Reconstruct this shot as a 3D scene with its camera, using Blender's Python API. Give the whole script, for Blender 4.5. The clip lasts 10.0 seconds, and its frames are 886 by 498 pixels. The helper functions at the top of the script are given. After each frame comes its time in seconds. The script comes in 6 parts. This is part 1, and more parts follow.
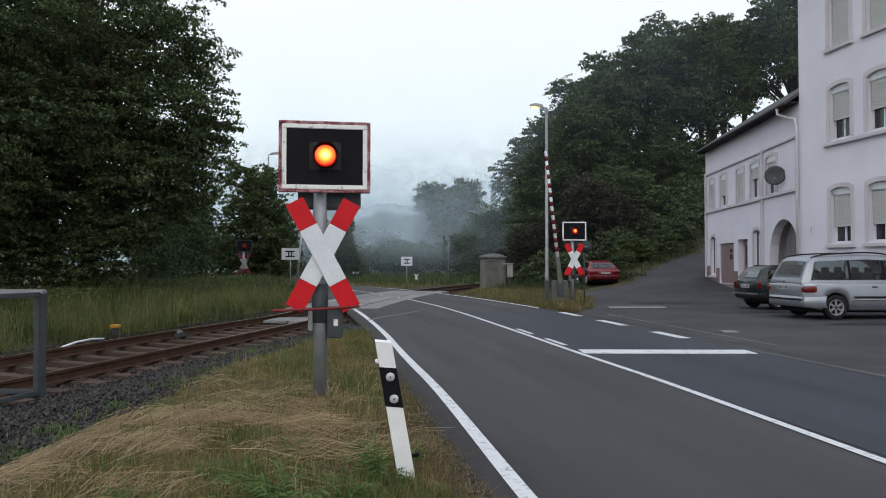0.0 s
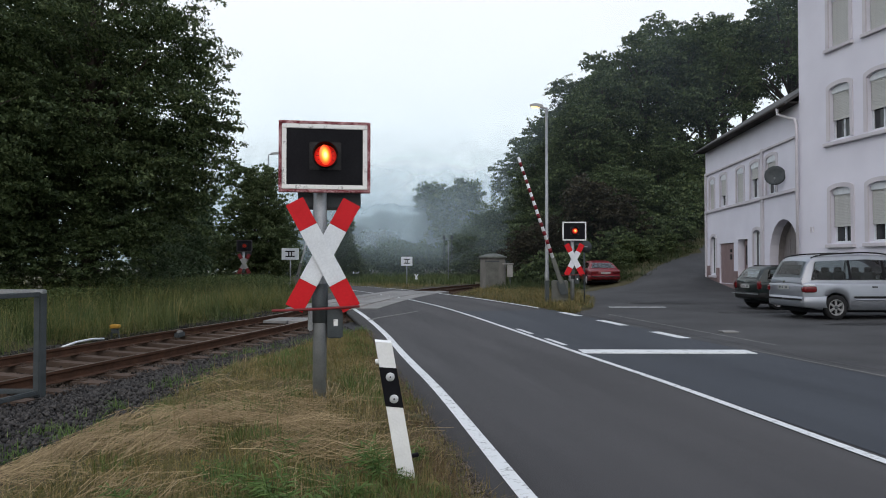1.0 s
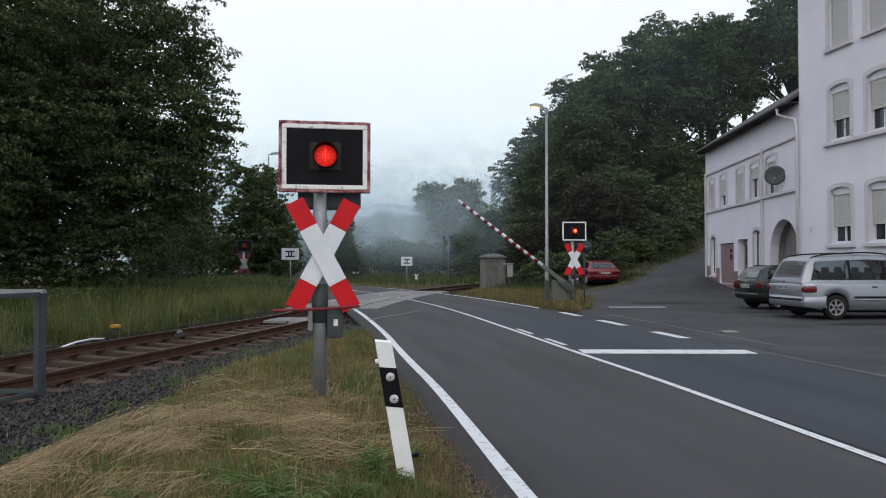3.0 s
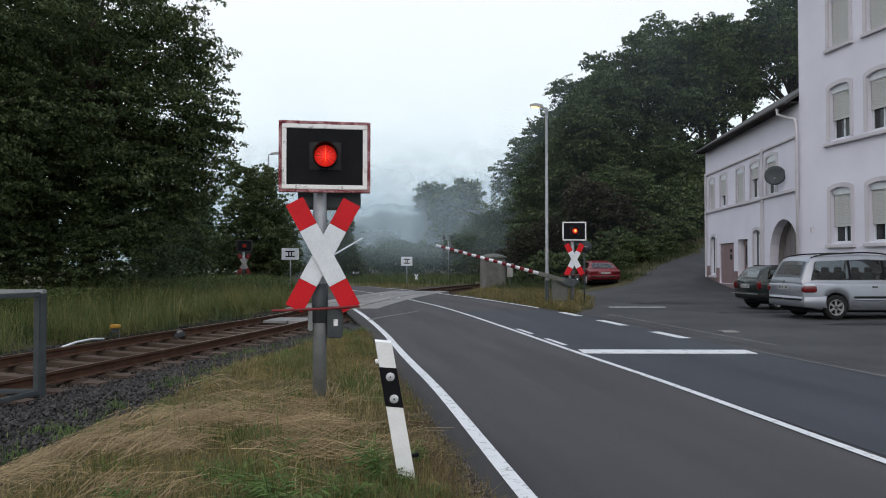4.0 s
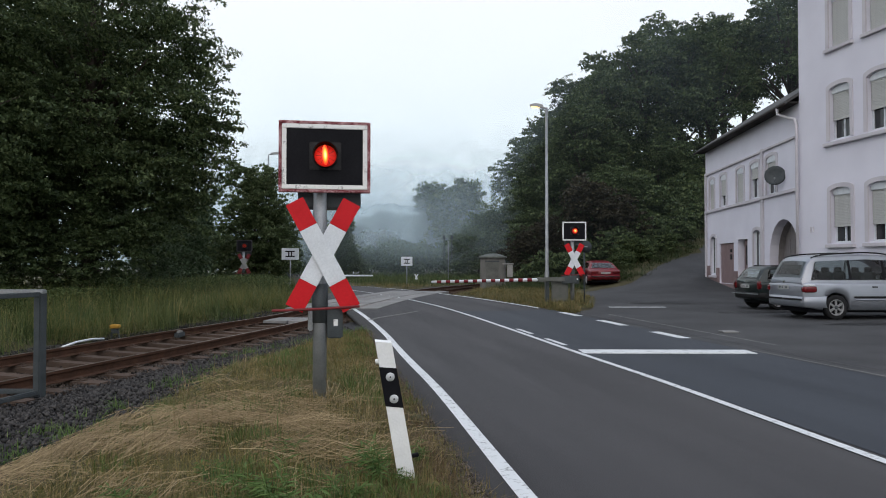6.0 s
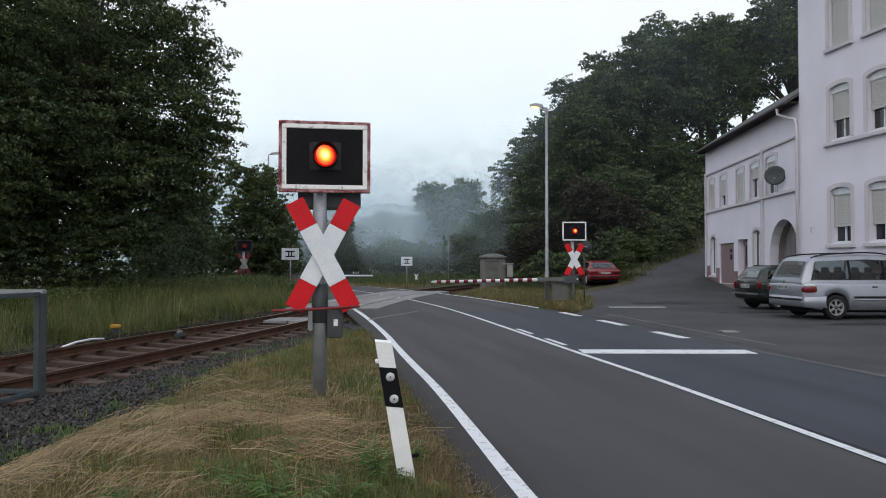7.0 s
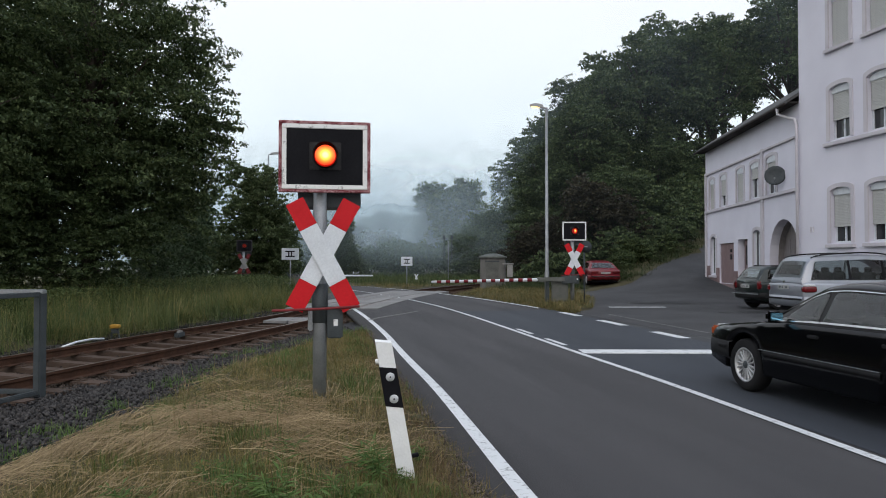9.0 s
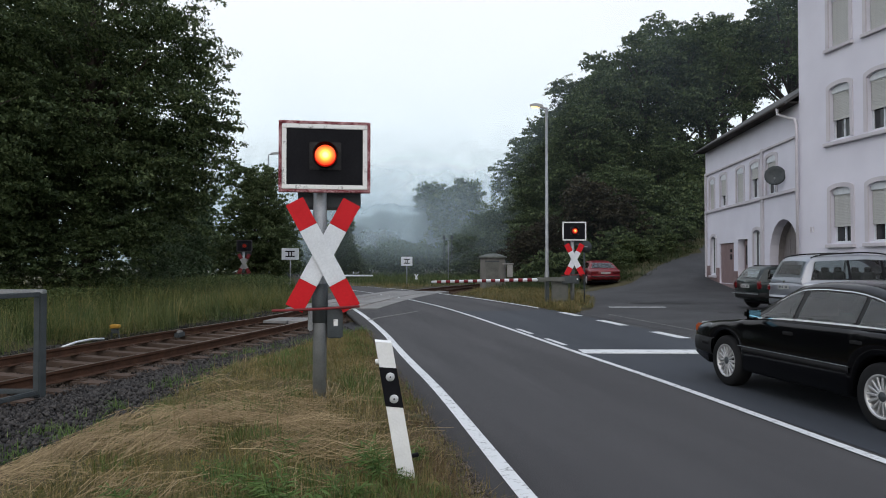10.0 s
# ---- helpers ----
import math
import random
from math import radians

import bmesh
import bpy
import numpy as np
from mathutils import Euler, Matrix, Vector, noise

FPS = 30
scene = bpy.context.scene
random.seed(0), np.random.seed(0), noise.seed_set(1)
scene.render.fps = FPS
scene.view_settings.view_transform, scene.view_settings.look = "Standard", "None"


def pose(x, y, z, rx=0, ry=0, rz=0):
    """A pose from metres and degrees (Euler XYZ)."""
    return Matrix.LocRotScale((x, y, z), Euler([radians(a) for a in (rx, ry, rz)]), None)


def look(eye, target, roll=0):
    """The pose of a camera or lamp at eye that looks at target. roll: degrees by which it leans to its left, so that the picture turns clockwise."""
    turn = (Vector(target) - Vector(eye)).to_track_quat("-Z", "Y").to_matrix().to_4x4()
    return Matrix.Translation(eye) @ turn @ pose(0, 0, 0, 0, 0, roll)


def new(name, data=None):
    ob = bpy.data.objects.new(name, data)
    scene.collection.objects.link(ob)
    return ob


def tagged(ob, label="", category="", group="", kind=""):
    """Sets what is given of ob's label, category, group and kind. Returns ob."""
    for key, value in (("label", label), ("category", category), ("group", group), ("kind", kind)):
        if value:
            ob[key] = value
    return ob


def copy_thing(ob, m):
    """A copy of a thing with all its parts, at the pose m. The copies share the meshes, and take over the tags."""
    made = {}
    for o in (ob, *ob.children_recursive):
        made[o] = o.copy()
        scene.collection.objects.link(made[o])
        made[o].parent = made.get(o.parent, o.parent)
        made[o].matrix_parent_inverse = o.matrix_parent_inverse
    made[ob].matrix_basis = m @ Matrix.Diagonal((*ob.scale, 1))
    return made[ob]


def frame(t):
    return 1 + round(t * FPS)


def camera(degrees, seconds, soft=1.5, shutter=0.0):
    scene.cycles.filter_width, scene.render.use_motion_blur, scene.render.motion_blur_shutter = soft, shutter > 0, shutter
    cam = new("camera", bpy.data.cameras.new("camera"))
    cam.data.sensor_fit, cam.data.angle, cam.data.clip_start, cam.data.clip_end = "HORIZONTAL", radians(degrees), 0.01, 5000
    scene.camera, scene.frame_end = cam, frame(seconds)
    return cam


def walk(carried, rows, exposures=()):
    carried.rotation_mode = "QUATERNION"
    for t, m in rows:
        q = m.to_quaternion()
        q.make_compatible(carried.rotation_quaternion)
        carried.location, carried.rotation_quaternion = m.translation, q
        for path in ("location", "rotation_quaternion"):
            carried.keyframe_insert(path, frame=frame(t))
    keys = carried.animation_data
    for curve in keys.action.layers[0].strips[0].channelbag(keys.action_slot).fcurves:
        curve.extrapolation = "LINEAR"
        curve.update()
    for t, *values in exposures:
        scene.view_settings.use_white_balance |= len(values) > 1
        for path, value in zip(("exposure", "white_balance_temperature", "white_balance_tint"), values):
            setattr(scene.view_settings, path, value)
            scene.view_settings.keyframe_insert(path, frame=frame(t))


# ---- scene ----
cam = camera(64, 10.0, soft=1.0, shutter=0.4)
walk(cam, [(0, pose(0, 0, 1.5, 91.19, 0, 0)), (10.0, pose(0, 0, 1.5, 91.19, 0, 0))])

# ---- light: an overcast evening sky and a weak, very wide sun ----
SUN_UP, SUN_TURN = 38, 200
world = bpy.data.worlds.new("world")
scene.world = world
world.use_nodes = True
wt = world.node_tree
wt.nodes.clear()
w_out = wt.nodes.new("ShaderNodeOutputWorld")
w_sky = wt.nodes.new("ShaderNodeTexSky")
w_sky.sky_type, w_sky.sun_disc = "NISHITA", False
w_sky.sun_elevation, w_sky.sun_rotation = radians(SUN_UP), radians(SUN_TURN)
w_sky.dust_density = 4.0
w_bg = wt.nodes.new("ShaderNodeBackground")
w_bg.inputs["Strength"].default_value = 0.035
w_cloud = wt.nodes.new("ShaderNodeBackground")
w_coord = wt.nodes.new("ShaderNodeTexCoord")
w_sep = wt.nodes.new("ShaderNodeSeparateXYZ")
w_ramp = wt.nodes.new("ShaderNodeValToRGB")
w_ramp.color_ramp.elements[0].position, w_ramp.color_ramp.elements[0].color = 0.02, (0.66, 0.74, 0.79, 1)
w_ramp.color_ramp.elements[1].position, w_ramp.color_ramp.elements[1].color = 0.38, (0.97, 0.985, 1.0, 1)
w_ramp.color_ramp.elements.new(0.75).color = (0.84, 0.94, 1.1, 1)
mid_stop = w_ramp.color_ramp.elements.new(0.18)
mid_stop.color = (0.83, 0.905, 0.945, 1)
w_noise = wt.nodes.new("ShaderNodeTexNoise")
w_noise.inputs["Scale"].default_value = 2.2
w_noise.inputs["Detail"].default_value = 4
w_mul = wt.nodes.new("ShaderNodeMixRGB")
w_mul.blend_type = "OVERLAY"
w_mul.inputs[0].default_value = 0.12
w_add = wt.nodes.new("ShaderNodeAddShader")
wt.links.new(w_coord.outputs["Generated"], w_sep.inputs[0])
wt.links.new(w_coord.outputs["Generated"], w_noise.inputs["Vector"])
wt.links.new(w_sep.outputs["Z"], w_ramp.inputs[0])
wt.links.new(w_ramp.outputs[0], w_mul.inputs[1])
wt.links.new(w_noise.outputs["Fac"], w_mul.inputs[2])
wt.links.new(w_mul.outputs[0], w_cloud.inputs["Color"])
w_cloud.inputs["Strength"].default_value = 0.97
wt.links.new(w_sky.outputs[0], w_bg.inputs["Color"])
wt.links.new(w_bg.outputs[0], w_add.inputs[0])
wt.links.new(w_cloud.outputs[0], w_add.inputs[1])
wt.links.new(w_add.outputs[0], w_out.inputs["Surface"])
sun = new("sun", bpy.data.lights.new("sun", "SUN"))
sun.data.energy, sun.data.angle, sun.data.color = 0.5, radians(60), (1.0, 0.97, 0.94)
sun.matrix_world = look((10, -30, 40), (0, 0, 0))
scene.view_settings.exposure = 0.0


# ---- materials ----
def material(name, a, b, rough=0.7, metal=0.0, scale=3.0, fine=40.0, bump=0.15, island=0.0, objrand=0.0, coat=0.0,
             streak=None, spec=0.22, ramp=None, turn=0):
    """Two colours mixed by coarse and fine noise, with relief; island and objrand vary single pieces."""
    m = bpy.data.materials.new(name)
    m.use_nodes = True
    nt = m.node_tree
    bs = nt.nodes["Principled BSDF"]
    bs.inputs["Metallic"].default_value = metal
    bs.inputs["Coat Weight"].default_value = coat
    bs.inputs["Specular IOR Level"].default_value = spec
    co = nt.nodes.new("ShaderNodeTexCoord")
    src = co.outputs["Object"]
    if streak:
        mp = nt.nodes.new("ShaderNodeMapping")
        if turn:
            mp.vector_type = "TEXTURE"
            mp.inputs["Rotation"].default_value = (0, 0, radians(turn))
            streak = [1 / q for q in streak]
        mp.inputs["Scale"].default_value = streak
        nt.links.new(src, mp.inputs[0])
        src = mp.outputs[0]
    n1 = nt.nodes.new("ShaderNodeTexNoise")
    n1.inputs["Scale"].default_value, n1.inputs["Detail"].default_value = scale, 5
    n2 = nt.nodes.new("ShaderNodeTexNoise")
    n2.inputs["Scale"].default_value, n2.inputs["Detail"].default_value = fine, 3
    nt.links.new(src, n1.inputs["Vector"])
    nt.links.new(co.outputs["Object"], n2.inputs["Vector"])
    avg = nt.nodes.new("ShaderNodeMath")
    avg.operation = "MULTIPLY_ADD"
    avg.inputs[1].default_value, avg.inputs[2].default_value = 0.45, 0.0
    nt.links.new(n2.outputs["Fac"], avg.inputs[0])
    s = nt.nodes.new("ShaderNodeMath")
    s.operation = "MULTIPLY_ADD"
    s.inputs[1].default_value = 0.55
    nt.links.new(n1.outputs["Fac"], s.inputs[0])
    nt.links.new(avg.outputs[0], s.inputs[2])
    fac = s.outputs[0]
    for amount, node, socket in ((island, "ShaderNodeNewGeometry", "Random Per Island"), (objrand, "ShaderNodeObjectInfo", "Random")):
        if amount:
            r = nt.nodes.new(node)
            mx = nt.nodes.new("ShaderNodeMix")
            mx.inputs[0].default_value = amount
            nt.links.new(fac, mx.inputs[2])
            nt.links.new(r.outputs[socket], mx.inputs[3])
            fac = mx.outputs[0]
    rp = nt.nodes.new("ShaderNodeValToRGB")
    lo, hi = (0.3, 0.7) if not island and not objrand else (0.1, 0.9)
    lo, hi = ramp or (lo, hi)
    rp.color_ramp.elements[0].position, rp.color_ramp.elements[0].color = lo, (*a, 1)
    rp.color_ramp.elements[1].position, rp.color_ramp.elements[1].color = hi, (*b, 1)
    nt.links.new(fac, rp.inputs[0])
    nt.links.new(rp.outputs[0], bs.inputs["Base Color"])
    rr = nt.nodes.new("ShaderNodeMapRange")
    rr.inputs[3].default_value, rr.inputs[4].default_value = max(0.02, rough - 0.1), min(1, rough + 0.1)
    nt.links.new(n2.outputs["Fac"], rr.inputs[0])
    nt.links.new(rr.outputs[0], bs.inputs["Roughness"])
    if bump:
        bp = nt.nodes.new("ShaderNodeBump")
        bp.inputs["Strength"].default_value, bp.inputs["Distance"].default_value = bump, 0.02
        nt.links.new(n2.outputs["Fac"], bp.inputs["Height"])
        nt.links.new(bp.outputs[0], bs.inputs["Normal"])
    return m


def leafy(name, a, b, c, translucent=0.3):
    """Leaves and blades: colour by island, some light coming through."""
    m = bpy.data.materials.new(name)
    m.use_nodes = True
    nt = m.node_tree
    out, bs = nt.nodes["Material Output"], nt.nodes["Principled BSDF"]
    bs.inputs["Roughness"].default_value = 0.6
    bs.inputs["Specular IOR Level"].default_value = 0.25
    geo, co = nt.nodes.new("ShaderNodeNewGeometry"), nt.nodes.new("ShaderNodeTexCoord")
    n = nt.nodes.new("ShaderNodeTexNoise")
    n.inputs["Scale"].default_value = 1.3
    nt.links.new(co.outputs["Object"], n.inputs["Vector"])
    mx = nt.nodes.new("ShaderNodeMix")
    mx.inputs[0].default_value = 0.5
    nt.links.new(geo.outputs["Random Per Island"], mx.inputs[2])
    nt.links.new(n.outputs["Fac"], mx.inputs[3])
    rp = nt.nodes.new("ShaderNodeValToRGB")
    rp.color_ramp.elements[0].position, rp.color_ramp.elements[0].color = 0.2, (*a, 1)
    rp.color_ramp.elements[1].position, rp.color_ramp.elements[1].color = 0.8, (*c, 1)
    rp.color_ramp.elements.new(0.5).color = (*b, 1)
    nt.links.new(mx.outputs[0], rp.inputs[0])
    nt.links.new(rp.outputs[0], bs.inputs["Base Color"])
    tr = nt.nodes.new("ShaderNodeBsdfTranslucent")
    nt.links.new(rp.outputs[0], tr.inputs["Color"])
    ms = nt.nodes.new("ShaderNodeMixShader")
    ms.inputs[0].default_value = translucent
    nt.links.new(bs.outputs[0], ms.inputs[1])
    nt.links.new(tr.outputs[0], ms.inputs[2])
    nt.links.new(ms.outputs[0], out.inputs["Surface"])
    return m


def glow(name, colour, strength):
    m = bpy.data.materials.new(name)
    m.use_nodes = True
    bs = m.node_tree.nodes["Principled BSDF"]
    bs.inputs["Base Color"].default_value = (*colour, 1)
    bs.inputs["Emission Color"].default_value = (*colour, 1)
    bs.inputs["Emission Strength"].default_value = strength
    return m


def clear_glass(name, tint, ior):
    """A tinted pane: the view through it, and gloss that grows at a flat angle."""
    m = bpy.data.materials.new(name)
    m.use_nodes = True
    nt = m.node_tree
    nt.nodes.remove(nt.nodes["Principled BSDF"])
    see, gloss, mix, fr = (nt.nodes.new(k) for k in ("ShaderNodeBsdfTransparent", "ShaderNodeBsdfGlossy", "ShaderNodeMixShader", "ShaderNodeFresnel"))
    see.inputs["Color"].default_value = (*tint, 1)
    gloss.inputs["Roughness"].default_value = 0.03
    fr.inputs["IOR"].default_value = ior
    nt.links.new(fr.outputs[0], mix.inputs[0])
    nt.links.new(see.outputs[0], mix.inputs[1])
    nt.links.new(gloss.outputs[0], mix.inputs[2])
    nt.links.new(mix.outputs[0], nt.nodes["Material Output"].inputs["Surface"])
    return m


ASPHALT = material("asphalt", (0.03, 0.029, 0.031), (0.074, 0.071, 0.073), 0.78, scale=0.8, fine=110, bump=0.35, streak=(1.6, 0.16, 1), turn=10.8)
ASPHALT_LANE = material("asphalt_lane", (0.024, 0.0275, 0.0345), (0.054, 0.06, 0.071), 0.74, scale=0.8, fine=120, bump=0.35, streak=(1.6, 0.16, 1), turn=10.8)
ASPHALT_OLD = material("asphalt_old", (0.028, 0.028, 0.03), (0.08, 0.08, 0.083), 0.85, scale=0.5, fine=120, bump=0.4)
PAINT_LINE = material("road_paint", (0.16, 0.16, 0.165), (0.6, 0.61, 0.62), 0.6, scale=9, fine=38, bump=0.3, ramp=(0.34, 0.47))
EARTH = material("earth_grass", (0.034, 0.036, 0.016), (0.085, 0.07, 0.036), 0.95, scale=1.2, fine=30, bump=0.6)
BALLAST = material("ballast", (0.01, 0.0095, 0.0095), (0.08, 0.073, 0.07), 0.9, scale=2, fine=50, bump=0.5, island=0.75)
BALLAST_RUST = material("rusty_ballast", (0.014, 0.011, 0.009), (0.1, 0.075, 0.06), 0.9, scale=2, fine=50, bump=0.5, island=0.75)
GRIT = material("road_grit", (0.03, 0.025, 0.02), (0.16, 0.13, 0.11), 0.9, scale=3, fine=50, bump=0.4, island=0.8)
BALLAST_BED = material("ballast_bed", (0.02, 0.02, 0.022), (0.06, 0.058, 0.06), 0.95, scale=8, fine=45, bump=1.0)
RAIL_RUST = material("rusty_rail", (0.035, 0.018, 0.012), (0.11, 0.055, 0.034), 0.75, 0.3, scale=5, fine=60, bump=0.3)
RAIL_TOP = material("rail_running_face", (0.11, 0.075, 0.06), (0.22, 0.17, 0.14), 0.45, 0.7, scale=4, fine=80, bump=0.05)
SLEEPER = material("weathered_sleeper", (0.035, 0.023, 0.017), (0.11, 0.076, 0.058), 0.85, scale=3, fine=40, bump=0.4, objrand=0.35, streak=(1, 6, 1))
CONCRETE = material("concrete", (0.2, 0.195, 0.185), (0.36, 0.35, 0.34), 0.85, scale=2, fine=50, bump=0.3)
HUT_WALL = material("stained_hut_concrete", (0.085, 0.083, 0.08), (0.2, 0.195, 0.185), 0.9, scale=1.6, fine=40, bump=0.3, streak=(3, 3, 0.6))
HUT_ROOF = material("mossy_hut_roof", (0.06, 0.068, 0.06), (0.14, 0.145, 0.135), 0.9, scale=3, fine=40, bump=0.3)
CONC_PANEL = material("concrete_panel", (0.15, 0.147, 0.143), (0.28, 0.272, 0.265), 0.85, scale=2, fine=60, bump=0.25, objrand=0.3)
STEEL = material("galvanised_steel", (0.2, 0.21, 0.22), (0.34, 0.35, 0.36), 0.5, 0.6, scale=6, fine=70, bump=0.08)
STEEL_DARK = material("dark_painted_steel", (0.038, 0.045, 0.05), (0.08, 0.09, 0.095), 0.55, 0.2, scale=6, fine=70, bump=0.1)
WHITE = material("white_enamel", (0.56, 0.585, 0.62), (0.74, 0.765, 0.8), 0.45, scale=5, fine=50, bump=0.05)
WHITE_DIRTY = material("weathered_white_border", (0.16, 0.14, 0.14), (0.78, 0.78, 0.77), 0.6, scale=14, fine=55, bump=0.1, ramp=(0.33, 0.46))
RED = material("red_enamel", (0.46, 0.006, 0.011), (0.6, 0.012, 0.02), 0.45, scale=5, fine=50, bump=0.05)
RED_DIRTY = material("weathered_red_border", (0.13, 0.01, 0.018), (0.5, 0.3, 0.31), 0.6, scale=14, fine=60, bump=0.1, ramp=(0.42, 0.62))
BAND_RED = material("boom_red", (0.1, 0.008, 0.014), (0.18, 0.012, 0.018), 0.5, scale=8, fine=50, bump=0.05)
HOUSING = material("weathered_grey_green_metal", (0.07, 0.075, 0.068), (0.15, 0.15, 0.138), 0.6, scale=4, fine=40, bump=0.15)
BLACK = material("matt_black", (0.004, 0.004, 0.006), (0.012, 0.012, 0.015), 0.6, scale=4, fine=40, bump=0.05, spec=0.1)
RUBBER = material("rubber", (0.007, 0.007, 0.008), (0.018, 0.018, 0.019), 0.85, scale=5, fine=80, bump=0.2)
PLASTIC_WHITE = material("white_plastic", (0.7, 0.7, 0.7), (0.84, 0.84, 0.84), 0.45, scale=7, fine=60, bump=0.08)
REFLECTOR = material("reflector", (0.4, 0.41, 0.42), (0.62, 0.63, 0.65), 0.3, 0.0, scale=20, fine=200, bump=0.3)
PLASTER = material("pale_lilac_plaster", (0.61, 0.595, 0.665), (0.75, 0.735, 0.81), 0.9, scale=0.6, fine=60, bump=0.2)
# old grey gate boards, darkened for the shade inside the gateway
GATE_SHADED = material("shaded_gate_grey", (0.15, 0.135, 0.135), (0.27, 0.245, 0.245), 0.85, scale=2, fine=40, bump=0.3, streak=(6, 6, 1))
# dull red of the lower bars; also the far cross dimmed for shade
DULL_RED = material("dull_red_sheet", (0.13, 0.02, 0.022), (0.22, 0.04, 0.042), 0.7, scale=4, fine=40, bump=0.1)
PLASTER_TRIM = material("plaster_trim", (0.48, 0.45, 0.49), (0.62, 0.59, 0.62), 0.9, scale=1.5, fine=50, bump=0.15)
SHUTTER = material("roller_shutter", (0.42, 0.42, 0.41), (0.55, 0.55, 0.53), 0.6, scale=2, fine=30, bump=0.05)
WOOD_DOOR = material("old_wooden_door", (0.15, 0.1, 0.1), (0.3, 0.22, 0.22), 0.75, scale=3, fine=30, bump=0.3, streak=(6, 6, 0.8))
# near-black colour stands in for the shade of unlit rooms and openings
SHADE_BLACK = material("shade_black", (0.012, 0.012, 0.014), (0.025, 0.025, 0.028), 0.9, scale=2, fine=20, bump=0)
ROOF_TILE = material("dark_roof_slate", (0.05, 0.05, 0.052), (0.11, 0.105, 0.105), 0.75, scale=2, fine=30, bump=0.3, objrand=0.3)
GLASS = material("window_glass", (0.02, 0.022, 0.025), (0.03, 0.033, 0.036), 0.08, scale=2, fine=5, bump=0, spec=0.5)
CAR_GLASS = clear_glass("car_glass", (0.72, 0.86, 0.84), 1.75)
CAR_GLASS_DARK = clear_glass("dark_car_glass", (0.5, 0.56, 0.56), 1.4)
CAR_TRIM = material("dark_car_interior", (0.012, 0.012, 0.013), (0.03, 0.03, 0.032), 0.85, scale=4, fine=80, bump=0.2)
CAR_BLACK = material("black_car_paint", (0.002, 0.002, 0.0025), (0.004, 0.004, 0.005), 0.12, scale=2, fine=40, bump=0, coat=0.0, spec=0.2)
CAR_SILVER = material("silver_car_paint", (0.25, 0.265, 0.3), (0.3, 0.315, 0.35), 0.35, 0.5, scale=2, fine=300, bump=0, coat=0.4)
CAR_DARK = material("dark_green_car_paint", (0.012, 0.018, 0.018), (0.018, 0.026, 0.025), 0.3, 0.1, scale=2, fine=200, bump=0, coat=0.5)
CAR_RED = material("red_car_paint", (0.13, 0.006, 0.012), (0.18, 0.01, 0.018), 0.35, scale=2, fine=200, bump=0, coat=0.5)
ALLOY = material("alloy_wheel", (0.42, 0.42, 0.43), (0.6, 0.6, 0.6), 0.4, 0.6, scale=10, fine=60, bump=0.05)
CHROME = material("chrome_trim", (0.6, 0.6, 0.62), (0.75, 0.75, 0.76), 0.2, 0.9, scale=10, fine=60, bump=0)
BUMPER = material("grey_bumper_plastic", (0.008, 0.008, 0.009), (0.016, 0.016, 0.017), 0.65, scale=5, fine=100, bump=0.1)
LAMP_RED = material("tail_lamp_red", (0.08, 0.005, 0.007), (0.14, 0.008, 0.011), 0.15, scale=20, fine=90, bump=0.1, coat=0.5)
LAMP_ORANGE = material("indicator_orange", (0.3, 0.05, 0.015), (0.42, 0.085, 0.02), 0.2, scale=20, fine=90, bump=0.1, coat=0.5)
PLATE = material("dull_plate", (0.3, 0.3, 0.3), (0.42, 0.42, 0.41), 0.6, scale=8, fine=60, bump=0.05)
ALLOY_DULL = material("dull_alloy_wheel", (0.2, 0.2, 0.205), (0.32, 0.32, 0.325), 0.5, 0.5, scale=10, fine=60, bump=0.05)
EAVES = material("dark_eaves", (0.02, 0.018, 0.017), (0.05, 0.045, 0.042), 0.8, scale=4, fine=40, bump=0.2)
MIRROR = material("mirror_glass", (0.16, 0.38, 0.55), (0.2, 0.44, 0.6), 0.05, 0.9, scale=2, fine=4, bump=0)
YELLOW = material("yellow_cap", (0.33, 0.17, 0.025), (0.52, 0.29, 0.045), 0.6, scale=6, fine=40, bump=0.1)
BARK = material("bark", (0.03, 0.024, 0.018), (0.075, 0.06, 0.048), 0.95, scale=4, fine=25, bump=0.8, streak=(4, 4, 0.7))
LEAF = leafy("leaf_dark_green", (0.027, 0.042, 0.018), (0.055, 0.083, 0.032), (0.135, 0.165, 0.07))
LEAF_WARM = leafy("leaf_brownish", (0.024, 0.022, 0.013), (0.036, 0.03, 0.017), (0.052, 0.045, 0.022))
LEAF_MID = leafy("leaf_fresh_green", (0.035, 0.055, 0.022), (0.07, 0.1, 0.04), (0.15, 0.18, 0.085), 0.4)
LEAF_PALE = leafy("leaf_pale_green", (0.035, 0.06, 0.028), (0.055, 0.085, 0.04), (0.1, 0.13, 0.07))
GRASS = leafy("verge_grass", (0.05, 0.072, 0.018), (0.145, 0.125, 0.042), (0.32, 0.235, 0.1), 0.25)
GRASS_GREEN = leafy("green_grass", (0.05, 0.09, 0.02), (0.085, 0.14, 0.035), (0.14, 0.19, 0.06), 0.3)
GRASS_TALL = leafy("tall_grass", (0.05, 0.085, 0.022), (0.12, 0.137, 0.045), (0.27, 0.22, 0.09), 0.4)
# darker copy of the greens, with the shade under the trees put in
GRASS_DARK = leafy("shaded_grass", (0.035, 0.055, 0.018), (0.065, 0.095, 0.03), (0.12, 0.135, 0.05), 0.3)
